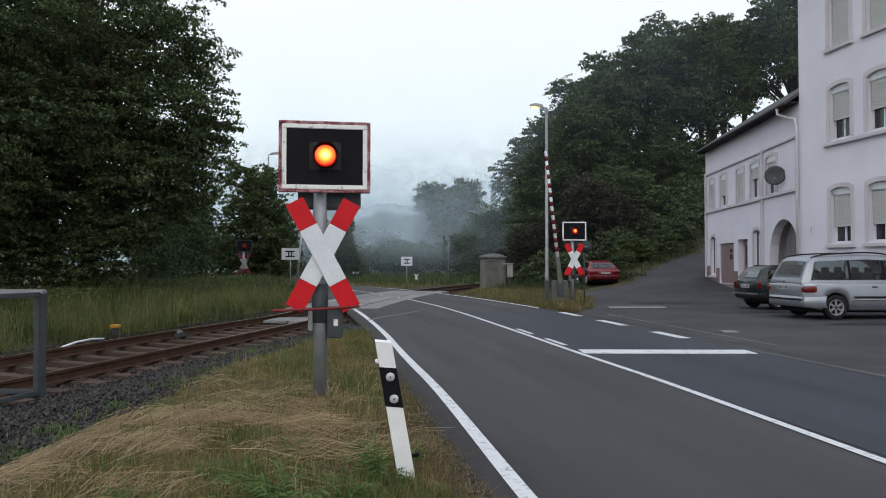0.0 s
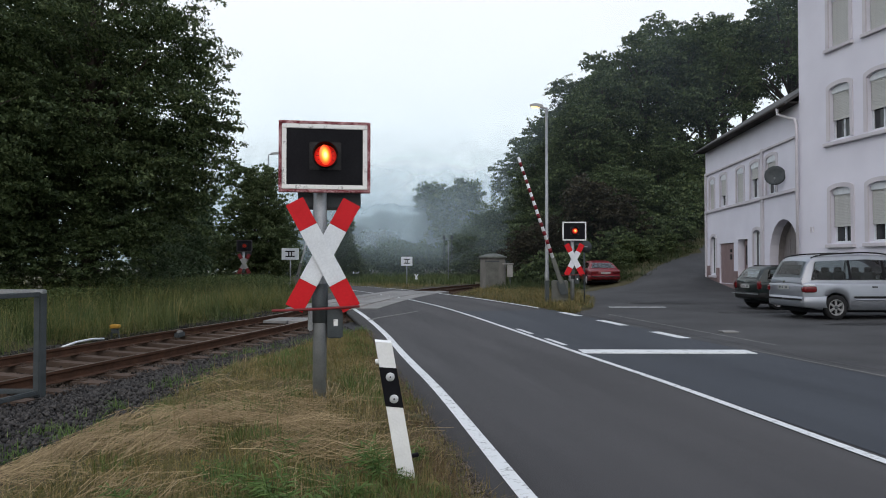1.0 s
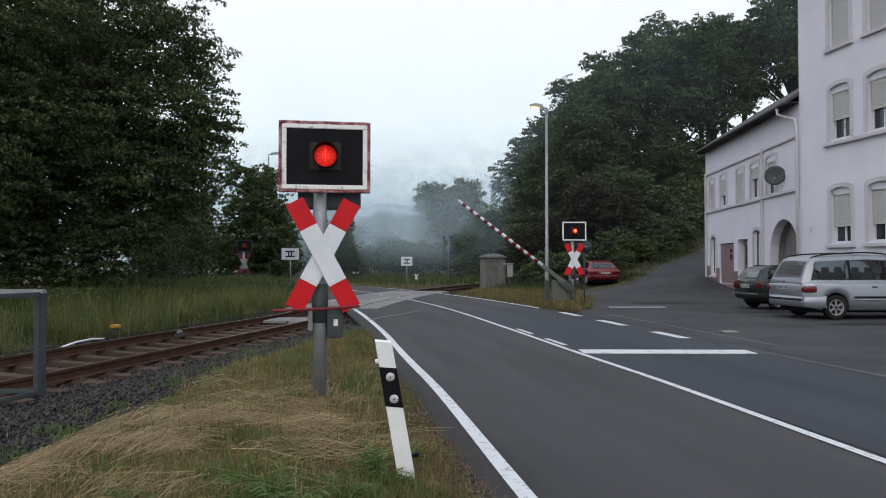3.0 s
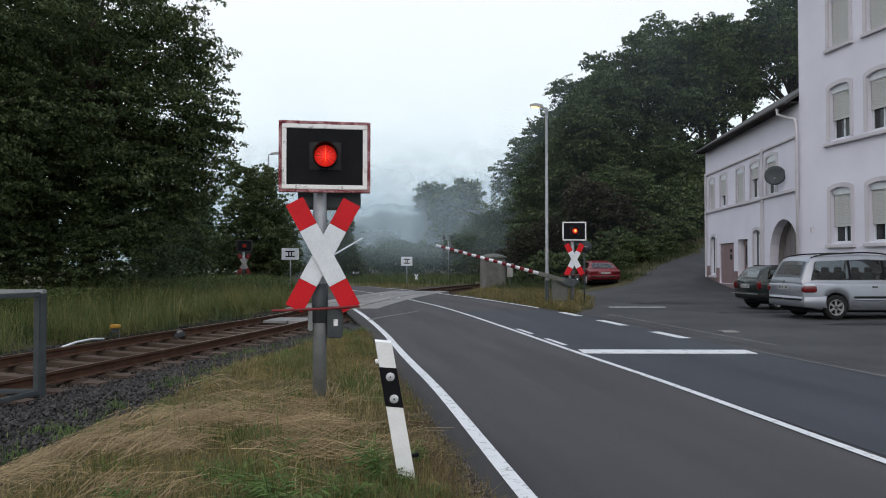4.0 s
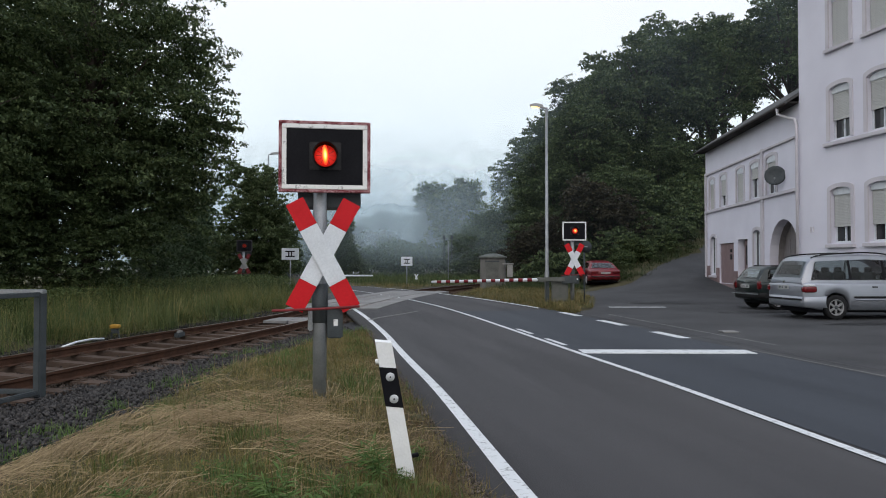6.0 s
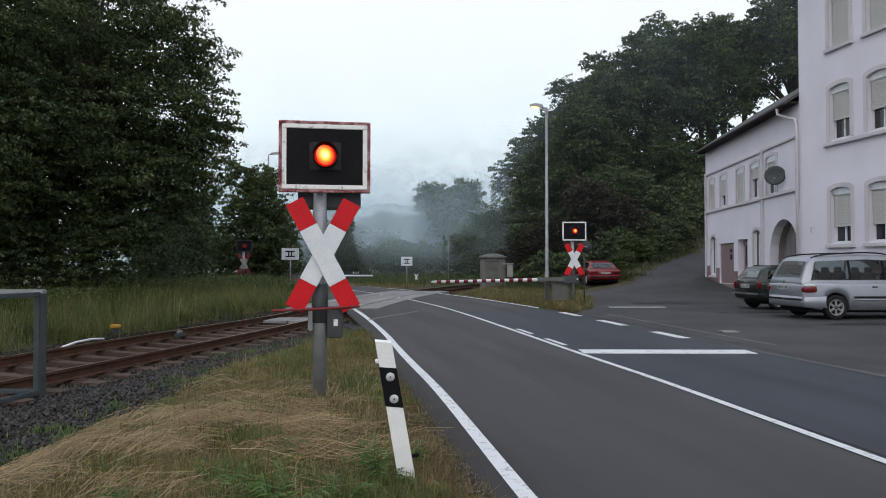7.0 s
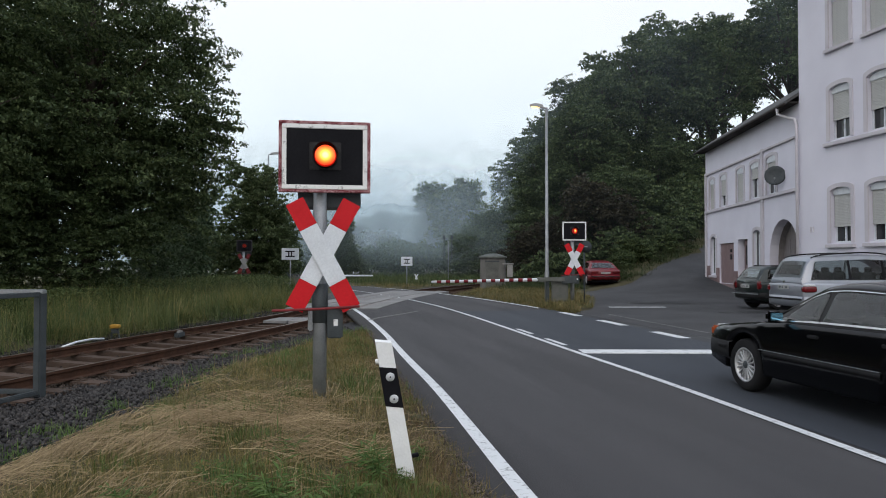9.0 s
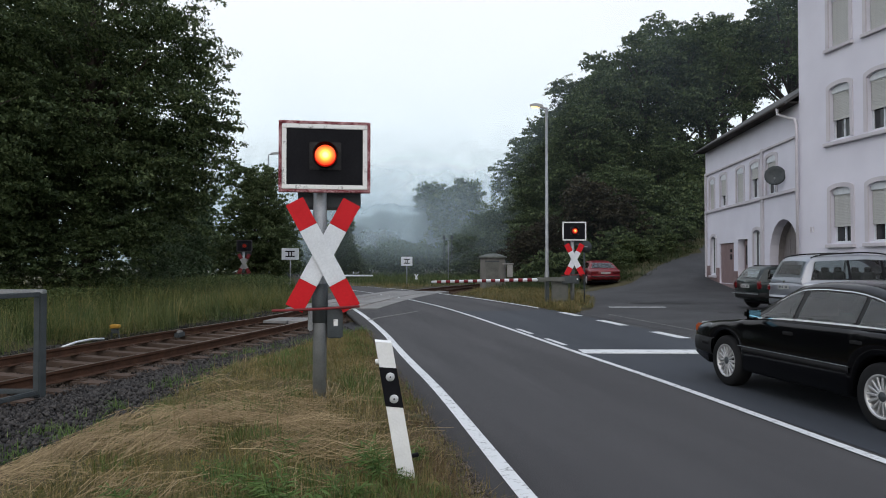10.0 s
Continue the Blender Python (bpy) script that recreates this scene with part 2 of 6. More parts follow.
GRASS_MEADOW = leafy("meadow_grass", (0.05, 0.07, 0.02), (0.14, 0.12, 0.045), (0.3, 0.22, 0.1), 0.3)
GRASS_BANK = leafy("bank_grass", (0.018, 0.032, 0.01), (0.035, 0.055, 0.018), (0.075, 0.085, 0.032), 0.25)
GRASS_RUST = leafy("withered_grass", (0.06, 0.045, 0.02), (0.13, 0.085, 0.045), (0.24, 0.17, 0.1), 0.2)
WEED = leafy("weed_leaf", (0.045, 0.085, 0.02), (0.08, 0.14, 0.035), (0.14, 0.2, 0.06), 0.3)
HAY = leafy("cut_hay", (0.08, 0.055, 0.026), (0.22, 0.155, 0.075), (0.46, 0.35, 0.2), 0.2)
SIGNAL_GLOW = glow("signal_lens", (0.9, 0.025, 0.015), 0.24)
SIGNAL_DIM = glow("signal_lens_dim", (0.6, 0.03, 0.03), 0.06)
SIGNAL_OFF = glow("signal_lens_far", (0.6, 0.05, 0.03), 0.08)
STREET_GLOW = glow("street_lamp_lens", (1.0, 0.68, 0.28), 2.2)


# ---- mesh tools ----
def to_mesh(bm, name, mat, smooth=False):
    me = bpy.data.meshes.new(name)
    bmesh.ops.recalc_face_normals(bm, faces=bm.faces)
    bm.to_mesh(me)
    bm.free()
    if smooth:
        me.polygons.foreach_set("use_smooth", [True] * len(me.polygons))
    me.materials.append(mat)
    return me


def part(name, bm, mat, parent, label="", smooth=False, m=None):
    ob = new(name, to_mesh(bm, name, mat, smooth))
    ob.parent = parent
    if m is not None:
        ob.matrix_basis = m
    return tagged(ob, label)


def thing(name, m, label, category, group="", kind=""):
    ob = new(name)
    ob.empty_display_size = 0.2
    ob.matrix_basis = m
    return tagged(ob, label, category, group, kind)


def single(name, bm, mat, label, category, m=None, group="", kind="", smooth=False):
    ob = new(name, to_mesh(bm, name, mat, smooth))
    if m is not None:
        ob.matrix_basis = m
    return tagged(ob, label, category, group, kind)


def box(cx, cy, cz, sx, sy, sz, bevel=0.0, bm=None, m=None, segs=2):
    b = bmesh.new()
    bmesh.ops.create_cube(b, size=1)
    for v in b.verts:
        v.co = Vector((cx + v.co.x * sx, cy + v.co.y * sy, cz + v.co.z * sz))
    if bevel:
        bmesh.ops.bevel(b, geom=b.edges[:], offset=bevel, segments=segs, affect="EDGES")
    if m is not None:
        b.transform(m)
    return join(bm, b)


def join(bm, b):
    if bm is None:
        return b
    me = bpy.data.meshes.new("tmp")
    b.to_mesh(me)
    b.free()
    bm.from_mesh(me)
    bpy.data.meshes.remove(me)
    return bm


def tube(points, radii, seg=10, bm=None, caps=True):
    """A round tube along points, with a radius at each."""
    b = bmesh.new() if bm is None else bm
    rings = []
    pts = [Vector(p) for p in points]
    if not hasattr(radii, "__len__"):
        radii = [radii] * len(pts)
    for i, p in enumerate(pts):
        d = (pts[min(i + 1, len(pts) - 1)] - pts[max(i - 1, 0)]).normalized()
        side = d.cross(Vector((0.123, 0.98, 0.05)) if abs(d.y) < 0.9 else Vector((1, 0, 0.1))).normalized()
        up = side.cross(d)
        rings.append([b.verts.new(p + (side * math.cos(a) + up * math.sin(a)) * radii[i])
                      for a in (2 * math.pi * k / seg for k in range(seg))])
    for r0, r1 in zip(rings, rings[1:]):
        for k in range(seg):
            b.faces.new((r0[k], r0[(k + 1) % seg], r1[(k + 1) % seg], r1[k]))
    if caps:
        b.faces.new(rings[0][::-1])
        b.faces.new(rings[-1])
    return b


def prism(outline, y0, y1, bm=None, m=None):
    """An outline in x and z, made solid from y0 to y1."""
    b = bmesh.new()
    f = [b.verts.new((x, y0, z)) for x, z in outline]
    k = [b.verts.new((x, y1, z)) for x, z in outline]
    b.faces.new(f)
    b.faces.new(k[::-1])
    n = len(outline)
    for i in range(n):
        b.faces.new((f[i], k[i], k[(i + 1) % n], f[(i + 1) % n]))
    if m is not None:
        b.transform(m)
    return join(bm, b)


def disc(x, y, z, r, depth, seg=24, bm=None, axis="y"):
    e = Vector((0, depth, 0)) if axis == "y" else Vector((depth, 0, 0)) if axis == "x" else Vector((0, 0, depth))
    c = Vector((x, y, z))
    return tube([c, c + e], r, seg, bm)


def mesh_np(name, verts, faces, mat, smooth=False):
    """A mesh from arrays: faces all have the same number of corners."""
    me = bpy.data.meshes.new(name)
    n, k = faces.shape
    me.vertices.add(len(verts))
    me.vertices.foreach_set("co", np.ascontiguousarray(verts, dtype=np.float32).ravel())
    me.loops.add(n * k)
    me.loops.foreach_set("vertex_index", np.ascontiguousarray(faces, dtype=np.int32).ravel())
    me.polygons.add(n)
    me.polygons.foreach_set("loop_start", np.arange(0, n * k, k, dtype=np.int32))
    me.update(calc_edges=True)
    if smooth:
        me.polygons.foreach_set("use_smooth", np.ones(n, dtype=bool))
    me.materials.append(mat)
    return me


def pillow(cx, cy, cz, sx, sy, sz):
    """A lens-like block with softly rounded corners."""
    b = bmesh.new()
    bmesh.ops.create_uvsphere(b, u_segments=24, v_segments=14, radius=1.0)
    for v in b.verts:
        k = sum(abs(q) ** 4.5 for q in v.co) ** (-1 / 4.5)
        v.co = Vector((cx + v.co.x * k * sx / 2, cy + v.co.y * k * sy / 2, cz + v.co.z * k * sz / 2))
    return b


# ---- plan: the road's middle, the track's middle and the height of the ground ----
ROAD = [(-60, 15.9), (-20, 8.3), (5.5, 3.45), (11.9, 2.24), (16.2, 1.5), (21.9, 0.28), (28.5, -1.45), (36.2, -4.15), (45, -8.6), (56, -16), (80, -36)]


def hermite(table, y):
    y = np.asarray(y, dtype=float)
    ys, xs = np.array([p[0] for p in table], float), np.array([p[1] for p in table], float)
    sl = np.gradient(xs, ys)
    i = np.clip(np.searchsorted(ys, y) - 1, 0, len(ys) - 2)
    h = ys[i + 1] - ys[i]
    t = (y - ys[i]) / h
    return ((2 * t ** 3 - 3 * t ** 2 + 1) * xs[i] + (t ** 3 - 2 * t ** 2 + t) * h * sl[i]
            + (-2 * t ** 3 + 3 * t ** 2) * xs[i + 1] + (t ** 3 - t ** 2) * h * sl[i + 1])


def road_x(y):
    return hermite(ROAD, y)


TRACK = [(-70, -23.1), (0, -7.97), (9, -6.02), (14, -4.94), (17, -4.34), (20, -3.88), (24, -3.42), (28, -2.92), (33, -2.06), (38, -0.87), (45, 1.34), (56, 6.1), (70, 14.4), (95, 35.7)]


def ballast_edge(y):
    """How far the ballast reaches from the track's middle towards the road."""
    return np.clip(np.maximum(-3.0 - track_x(y), 2.75), 2.75, 4.6)


def cant(y):
    """How much higher the far rail lies than the near one."""
    return 0.055 * (1 - step(13, 21, y))


def track_x(y):
    y = np.asarray(y, dtype=float)
    return hermite(TRACK, np.clip(y, -70, 95))


def step(a, b, v):
    t = np.clip((np.asarray(v, dtype=float) - a) / (b - a), 0, 1)
    return t * t * (3 - 2 * t)


def road_z(y):
    return 0.065 * step(15, 24, y)


def street_z(x, y):
    y = np.asarray(y, dtype=float)
    q = np.clip(y - 26, 0, 14)
    z = 0.0056 * q * q + 0.157 * np.clip(y - 40, 0, 24)
    return z * step(6.5, 13, x)


STREET_L = [(-60, 19.0), (-20, 11.4), (5.5, 6.5), (16.2, 4.55), (21.5, 3.45), (23, 4.5), (25.5, 5.2), (30, 6.3), (36.6, 7.0), (37.6, 9.8), (39, 10.7), (44, 14.2), (48, 17.8), (52, 22), (62, 31), (75, 42)]


def street_left(y):
    return np.interp(y, [p[0] for p in STREET_L], [p[1] for p in STREET_L])


def slope_z(x, y):
    """The rising side street and the hillside behind it."""
    x, y = np.asarray(x, dtype=float), np.asarray(y, dtype=float)
    hill = 0.24 * np.clip(y - 46, 0, 26) * step(3, 16, x) + 0.22 * np.maximum(x - 22, 0) * step(10, 40, y)
    return np.minimum(street_z(x, y) + hill, 14) * (1 - step(80, 110, y) * (1 - step(14, 40, x)))


def ground_z(x, y):
    """Height of the ground sheet; it dips under road, yard and ballast."""
    x, y = np.asarray(x, dtype=float), np.asarray(y, dtype=float)
    d_road, d_track = x - road_x(np.clip(y, -60, 80)), x - track_x(np.clip(y, -60, 90))
    verge = 0.09 * step(3.3, 4.6, np.abs(d_road))
    z = road_z(y) * (1 - step(3, 9, np.abs(d_road))) + verge - 0.035 * (1 - step(3.0, 3.5, np.abs(d_road)))
    side = np.where(d_track > 0, d_track * 3.1 / ballast_edge(np.clip(y, -60, 90)), -d_track * 3.1 / 2.1)
    z = np.where((side < 3.4) & (np.abs(d_road) > 3.1), np.minimum(z, -0.2 + 0.29 * step(2.6, 3.4, side)), z)
    bank = 0.14 * (1 - step(-6.0, -2.8, d_track))
    z = z + bank * (d_track < 0) * (d_road < 0)
    yard = step(-0.3, 0.5, x - street_left(y)) * (y < 64) * (x < 40)
    z = z * (1 - yard) - 0.04 * yard
    return z + slope_z(x, y)


def gz(x, y):
    return float(ground_z(x, y))


# ---- ground, road, yard ----
def sheet(name, xs, ys, zf, mat, label, category):
    gx, gy = np.meshgrid(xs, ys)
    v = np.stack([gx.ravel(), gy.ravel(), zf(gx, gy).ravel()], 1)
    nx, ny = len(xs), len(ys)
    i = (np.arange(ny - 1)[:, None] * nx + np.arange(nx - 1)[None, :]).ravel()
    f = np.stack([i, i + 1, i + nx + 1, i + nx], 1)
    ob = new(name, mesh_np(name, v, f, mat, True))
    return tagged(ob, label, category, "", "structure")


GX = np.concatenate([[-1600, -700, -300, -150, -90], np.arange(-60, -14, 2.0), np.arange(-14, 16, 0.4), np.arange(16, 60, 2.0), [70, 90, 150, 300, 700, 1600]])
GY = np.concatenate([[-1600, -600, -200, -90], np.arange(-50, 0, 2.5), np.arange(0, 60, 0.5), np.arange(60, 120, 3.0), [130, 160, 220, 400, 800, 1600]])
sheet("ground", GX, GY, ground_z, EARTH, "grassy ground with bare earth beside road and track", "ground")


def strip(name, ya, yb, o0, o1, lift, mat, label, category, dy=0.5, across=2, kind="structure", skirt=0.0, shift=0.0):
    """A band along the road between two offsets from its middle line."""
    n = max(2, int((yb - ya) / dy) + 1)
    ys = np.linspace(ya, yb, n)
    tx = np.gradient(road_x(ys), ys) if n > 2 else np.full(n, (road_x(yb) - road_x(ya)) / (yb - ya))
    ln = np.sqrt(1 + tx ** 2)
    nxv, nyv = 1 / ln, -tx / ln
    os = np.linspace(o0, o1, across)[None, :] + shift * (1 - step(3.5, 10, ys))[:, None]
    px = road_x(ys)[:, None] + nxv[:, None] * os
    py = ys[:, None] + nyv[:, None] * os
    pz = road_z(py) + lift - 0.012 * np.abs(os) / 3 + 0 * px
    v = np.stack([px.ravel(), py.ravel(), pz.ravel()], 1)
    i = (np.arange(n - 1)[:, None] * across + np.arange(across - 1)[None, :]).ravel()
    f = np.stack([i, i + 1, i + across + 1, i + across], 1)
    if skirt:
        low = v.copy()
        low[:, 2] -= skirt
        b = len(v)
        e = (np.arange(n - 1) * across)
        r = e + across - 1
        f = np.concatenate([f, np.stack([e, e + across, e + across + b, e + b], 1), np.stack([r, r + across, r + across + b, r + b], 1)])
        v = np.concatenate([v, low])
    ob = new(name, mesh_np(name, v, f, mat))
    return tagged(ob, label, category, "", kind)


strip("road", -55, 78, -3.22, 3.12, 0.012, ASPHALT, "dark grey asphalt country road with worn surface", "road", across=9, skirt=0.08, shift=-0.05)
strip("lane_surface", -55, 21.4, 0.06, 3.1, 0.0165, ASPHALT_LANE, "darker bluish asphalt of the lane before the crossing", "road", across=7, shift=-0.12)
# yard and side street beside the road
ys = np.concatenate([np.arange(-50, 20, 2.0), np.arange(20, 58, 0.6)])
left = street_left(ys)
right = np.array([18.0 if y < 39 else 18.5 + (y - 39) * 0.75 for y in ys])
us = np.linspace(0, 1, 22)
yx = left[:, None] * (1 - us) + right[:, None] * us
yy = ys[:, None] + 0 * yx
yz = slope_z(yx, yy) + 0.006 + 0.02 * step(5, 9, yx)
n, k = yx.shape
i = (np.arange(n - 1)[:, None] * k + np.arange(k - 1)[None, :]).ravel()
yard = new("side_street", mesh_np("side_street", np.stack([yx.ravel(), yy.ravel(), yz.ravel()], 1), np.stack([i, i + 1, i + k + 1, i + k], 1), ASPHALT_OLD, True))
tagged(yard, "patched old asphalt yard and side street climbing a slope", "side street", "", "structure")

# road markings
LIFT = 0.021
strip("edge_line", -40, 23.2, -2.94, -2.82, LIFT, PAINT_LINE, "solid white edge line painted on asphalt", "road marking", 0.4, shift=-0.18)
strip("edge_line", 36.5, 60, -2.93, -2.81, LIFT, PAINT_LINE, "solid white edge line painted on asphalt", "road marking", 0.4)
strip("edge_line", 22.2, 60, 2.9, 3.03, LIFT, PAINT_LINE, "solid white edge line painted on asphalt", "road marking", 0.4)
strip("centre_line", -40, 60, -0.05, 0.05, LIFT, PAINT_LINE, "solid white centre line painted on asphalt", "road marking", 0.4, shift=-0.2)
for ya, yb in ((12.95, 14.05), (15.0, 16.1)):
    strip("centre_dash", ya, yb, 0.12, 0.22, LIFT, PAINT_LINE, "short white dash beside the centre line", "road marking", 0.3)
for ya, yb in ((19.2, 20.5), (16.5, 17.9), (13.75, 15.1)):
    strip("edge_dash", ya, yb, 2.86, 3.1, LIFT, PAINT_LINE, "broad white dash along the junction mouth", "road marking", 0.3)
single("stop_line", prism([(2.33, 0.014), (5.2, 0.008), (5.2, 0.02), (2.33, 0.025)], 11.76, 12.24), PAINT_LINE, "broad white stop line before the level crossing", "road marking", kind="structure")
for x0, x1, y0, y1 in ((5.65, 7.55, 24.0, 24.3),):
    single("stop_line", box((x0 + x1) / 2, (y0 + y1) / 2, 0.025, x1 - x0, y1 - y0, 0.006), PAINT_LINE, "white stop line at the side street's mouth", "road marking", kind="structure")

# worn kerb line, tar seams and a drain cover in the yard
strip("gutter_line", 7.5, 19.5, 4.0, 4.035, 0.026, CONC_PANEL, "thin pale worn gutter line along the yard", "gutter", 0.6)
strip("gutter_line", 6.5, 11.7, 3.1, 3.13, 0.022, CONC_PANEL, "thin pale seam at the road's edge", "gutter", 0.6)
TAR = material("tar_seam", (0.012, 0.012, 0.013), (0.03, 0.03, 0.03), 0.5, scale=5, fine=60, bump=0.2)
strip("tar_seam", 6, 21, 3.4, 3.43, 0.024, TAR, "dark tar seam in the asphalt", "tar seam", 0.6)
single("tar_seam", tube([(-1.95, 18.4, 0.03), (-1.7, 19.3, 0.035), (-1.2, 20.4, 0.045), (-0.75, 21.6, 0.05)], 0.018, 6), CONC_PANEL, "pale crack seam before the crossing", "tar seam", kind="structure")
single("drain_cover", box(6.2, 15.4, 0.026, 0.34, 0.34, 0.03, 0.006), CONC_PANEL, "pale square drain cover in the yard", "drain cover")
for x, y, sx, sy, a in ((9.6, 21.6, 2.6, 0.9, 5), (10.9, 17.4, 3.4, 0.8, 8), (8.3, 26.5, 3.0, 1.2, -6)):
    b = bmesh.new()
    r_ = random.Random(int(x * 10))
    b.faces.new([b.verts.new((sx / 2 * math.cos(q * 0.393) * r_.uniform(0.75, 1.1), sy / 2 * math.sin(q * 0.393) * r_.uniform(0.7, 1.1), 0)) for q in range(16)])
    single("asphalt_patch", b, TAR, "dark damp patch in the old asphalt", "asphalt patch", pose(x, y, 0.033 + float(street_z(x, y)), 0, 0, a), kind="structure")

# ---- railway ----
def rail_point(y, off, z):
    s = float((track_x(y + 0.01) - track_x(y - 0.01)) / 0.02)
    ln = math.hypot(1, s)
    return Vector((float(track_x(y)) + off / ln, y - off * s / ln, z))


RAIL_Z = 0.075
track = thing("railway_track", pose(0, 0, 0), "single railway track with rusty rails on timber sleepers", "railway track", "", "structure")
PROFILE = [(-0.036, 0), (-0.036, -0.03), (-0.009, -0.045), (-0.009, -0.125), (-0.065, -0.14), (-0.065, -0.15), (0.065, -0.15), (0.065, -0.14), (0.009, -0.125), (0.009, -0.045), (0.036, -0.03), (0.036, 0)]
for side in (-0.755, 0.755):
    b, last = bmesh.new(), None
    for y in np.arange(-12, 75, 1.0):
        ring = [b.verts.new(rail_point(float(y), side + o, RAIL_Z + z + float(cant(y)) * (side < 0))) for o, z in PROFILE]
        if last:
            for q in range(len(ring) - 1):
                b.faces.new((last[q], last[q + 1], ring[q + 1], ring[q]))
        last = ring
    rail = part("rail", b, RAIL_RUST, track)
    b, last = bmesh.new(), None
    for y in np.arange(-12, 75, 1.0):
        ring = [b.verts.new(rail_point(float(y), side + o, RAIL_Z + 0.003 + float(cant(y)) * (side < 0))) for o in (-0.03, 0.03)]
        if last:
            b.faces.new((last[0], last[1], ring[1], ring[0]))
        last = ring
    part("running_face", b, RAIL_TOP, rail, "polished running face")
sb = box(0, 0, -0.08, 2.5, 0.25, 0.16, 0.015)
for side in (-0.755, 0.755):
    box(side, 0, 0.008, 0.34, 0.15, 0.016, 0.004, sb)
    for o in (-0.11, 0.11):
        box(side + o, 0, 0.03, 0.05, 0.06, 0.04, 0.008, sb)
sleeper_mesh = to_mesh(sb, "sleeper", SLEEPER)
y, rng = -11.5, random.Random(4)
while y < 22.4:
    s = float((track_x(y + 0.01) - track_x(y - 0.01)) / 0.02)
    ob = new("sleeper", sleeper_mesh)
    ob.parent = track
    ob.matrix_basis = pose(float(track_x(y)) + rng.uniform(-0.03, 0.03), y, RAIL_Z - 0.168 + float(cant(y)) / 2, 0, math.degrees(math.atan(float(cant(y)) / 1.51)), math.degrees(-math.atan(s)) + rng.uniform(-1.5, 1.5))
    y += 0.63
while y < 62:
    if y > 37.5:
        s = float((track_x(y + 0.01) - track_x(y - 0.01)) / 0.02)
        ob = new("sleeper", sleeper_mesh)
        ob.parent = track
        ob.matrix_basis = pose(float(track_x(y)), y, RAIL_Z - 0.168, 0, 0, math.degrees(-math.atan(s)))
    y += 0.63


def patchy(x, y, s, seed):
    """A smooth uneven pattern over the plan, about 0 to 1."""
    return 0.5 + 0.25 * (np.sin(x * s + seed) * np.cos(y * s * 0.8 + seed * 2.1) + np.sin((x + y) * s * 1.9 + seed * 0.7) * np.cos((x - y) * s * 1.4 + seed))


def stones(name, n, seed, place, size, mat, label, category):
    """Broken stones, one joined mesh: jittered octahedra on a surface."""
    r = np.random.RandomState(seed)
    c = place(r, n)
    n = len(c)
    base = np.array([[1, 0, 0], [0, 1, 0], [-1, 0, 0], [0, -1, 0], [0, 0, 1], [0, 0, -1]], float)
    v = base[None] * (size * r.uniform(0.6, 1.35, (n, 1, 1))) * r.uniform(0.6, 1.2, (n, 6, 1))
    a = r.uniform(0, 6.28, n)
    tilt = r.uniform(-0.7, 0.7, n)
    ca, sa, ct, st = np.cos(a), np.sin(a), np.cos(tilt), np.sin(tilt)
    x, y, z = v[..., 0], v[..., 1], v[..., 2]
    y, z = y * ct[:, None] - z * st[:, None], y * st[:, None] + z * ct[:, None]
    x, y = x * ca[:, None] - y * sa[:, None], x * sa[:, None] + y * ca[:, None]
    v = np.stack([x, y, z], -1) + c[:, None]
    f = np.array([[0, 1, 4], [1, 2, 4], [2, 3, 4], [3, 0, 4], [1, 0, 5], [2, 1, 5], [3, 2, 5], [0, 3, 5]])
    faces = (f[None] + 6 * np.arange(n)[:, None, None]).reshape(-1, 3)
    ob = new(name, mesh_np(name, v.reshape(-1, 3), faces, mat))
    return tagged(ob, label, category, "", "stuff")


def bed_z(off):
    """Height of the ballast: almost level with the sleepers, a low shoulder beside them."""
    off = np.asarray(off, dtype=float)
    return -0.142 + 0.14 * step(1.4, 2.5, off) + 0.15 * step(1.3, 1.9, -off)


def on_bed(r, n, inner=False):
    y = 2.5 + 20.5 * r.uniform(0, 1, n) ** 1.4
    off = -1.95 + (2.05 + ballast_edge(y) + 0.3 * (patchy(track_x(y), y, 2.3, 6.0) - 0.5)) * r.uniform(0, 1, n)
    x = track_x(y) + off
    keep = ((np.abs(off) < 0.95 + 0.3 * r.uniform(0, 1, n)) == inner) & (x < road_x(y) - 3.6) & ((y < 22.4) | (np.abs(off) > 1.55)) & ((np.abs(y - 19.2) > 0.7) | (np.abs(off) > 0.72))
    return np.stack([x, y, bed_z(off) + r.uniform(-0.016, 0.016, n) + 0.02 * (patchy(x, y, 4.0, 1.0) - 0.5)], 1)[keep]


n_y = np.arange(-30, 64, 0.7)
n_o = np.array([-3.6, -2.3, -2.0, -1.8, -1.4, -0.7, 0, 0.7, 1.4, 1.8, 2.4, 2.95, 3.6])
keep_y = n_y
reach = np.where(n_o[None] > 1.8, 1.8 + (n_o[None] - 1.8) * (ballast_edge(keep_y)[:, None] + 0.3 - 1.8) / 1.8, np.maximum(n_o[None], -2.4))
bx = track_x(keep_y)[:, None] + reach
by = keep_y[:, None] + 0 * bx
bz = bed_z(reach) - 0.014 - 0.1 * (n_o[None] > 3.3) - 0.1 * (n_o[None] < -3.3)
bz[(keep_y > 22.0) & (keep_y < 39)] -= 0.12
i = (np.arange(len(keep_y) - 1)[:, None] * len(n_o) + np.arange(len(n_o) - 1)[None]).ravel()
bed = new("ballast_bed", mesh_np("ballast_bed", np.stack([bx.ravel(), by.ravel(), bz.ravel()], 1), np.stack([i, i + 1, i + len(n_o) + 1, i + len(n_o)], 1), BALLAST_BED))
tagged(bed, "dark ballast bed under the railway track", "ballast", "", "structure")
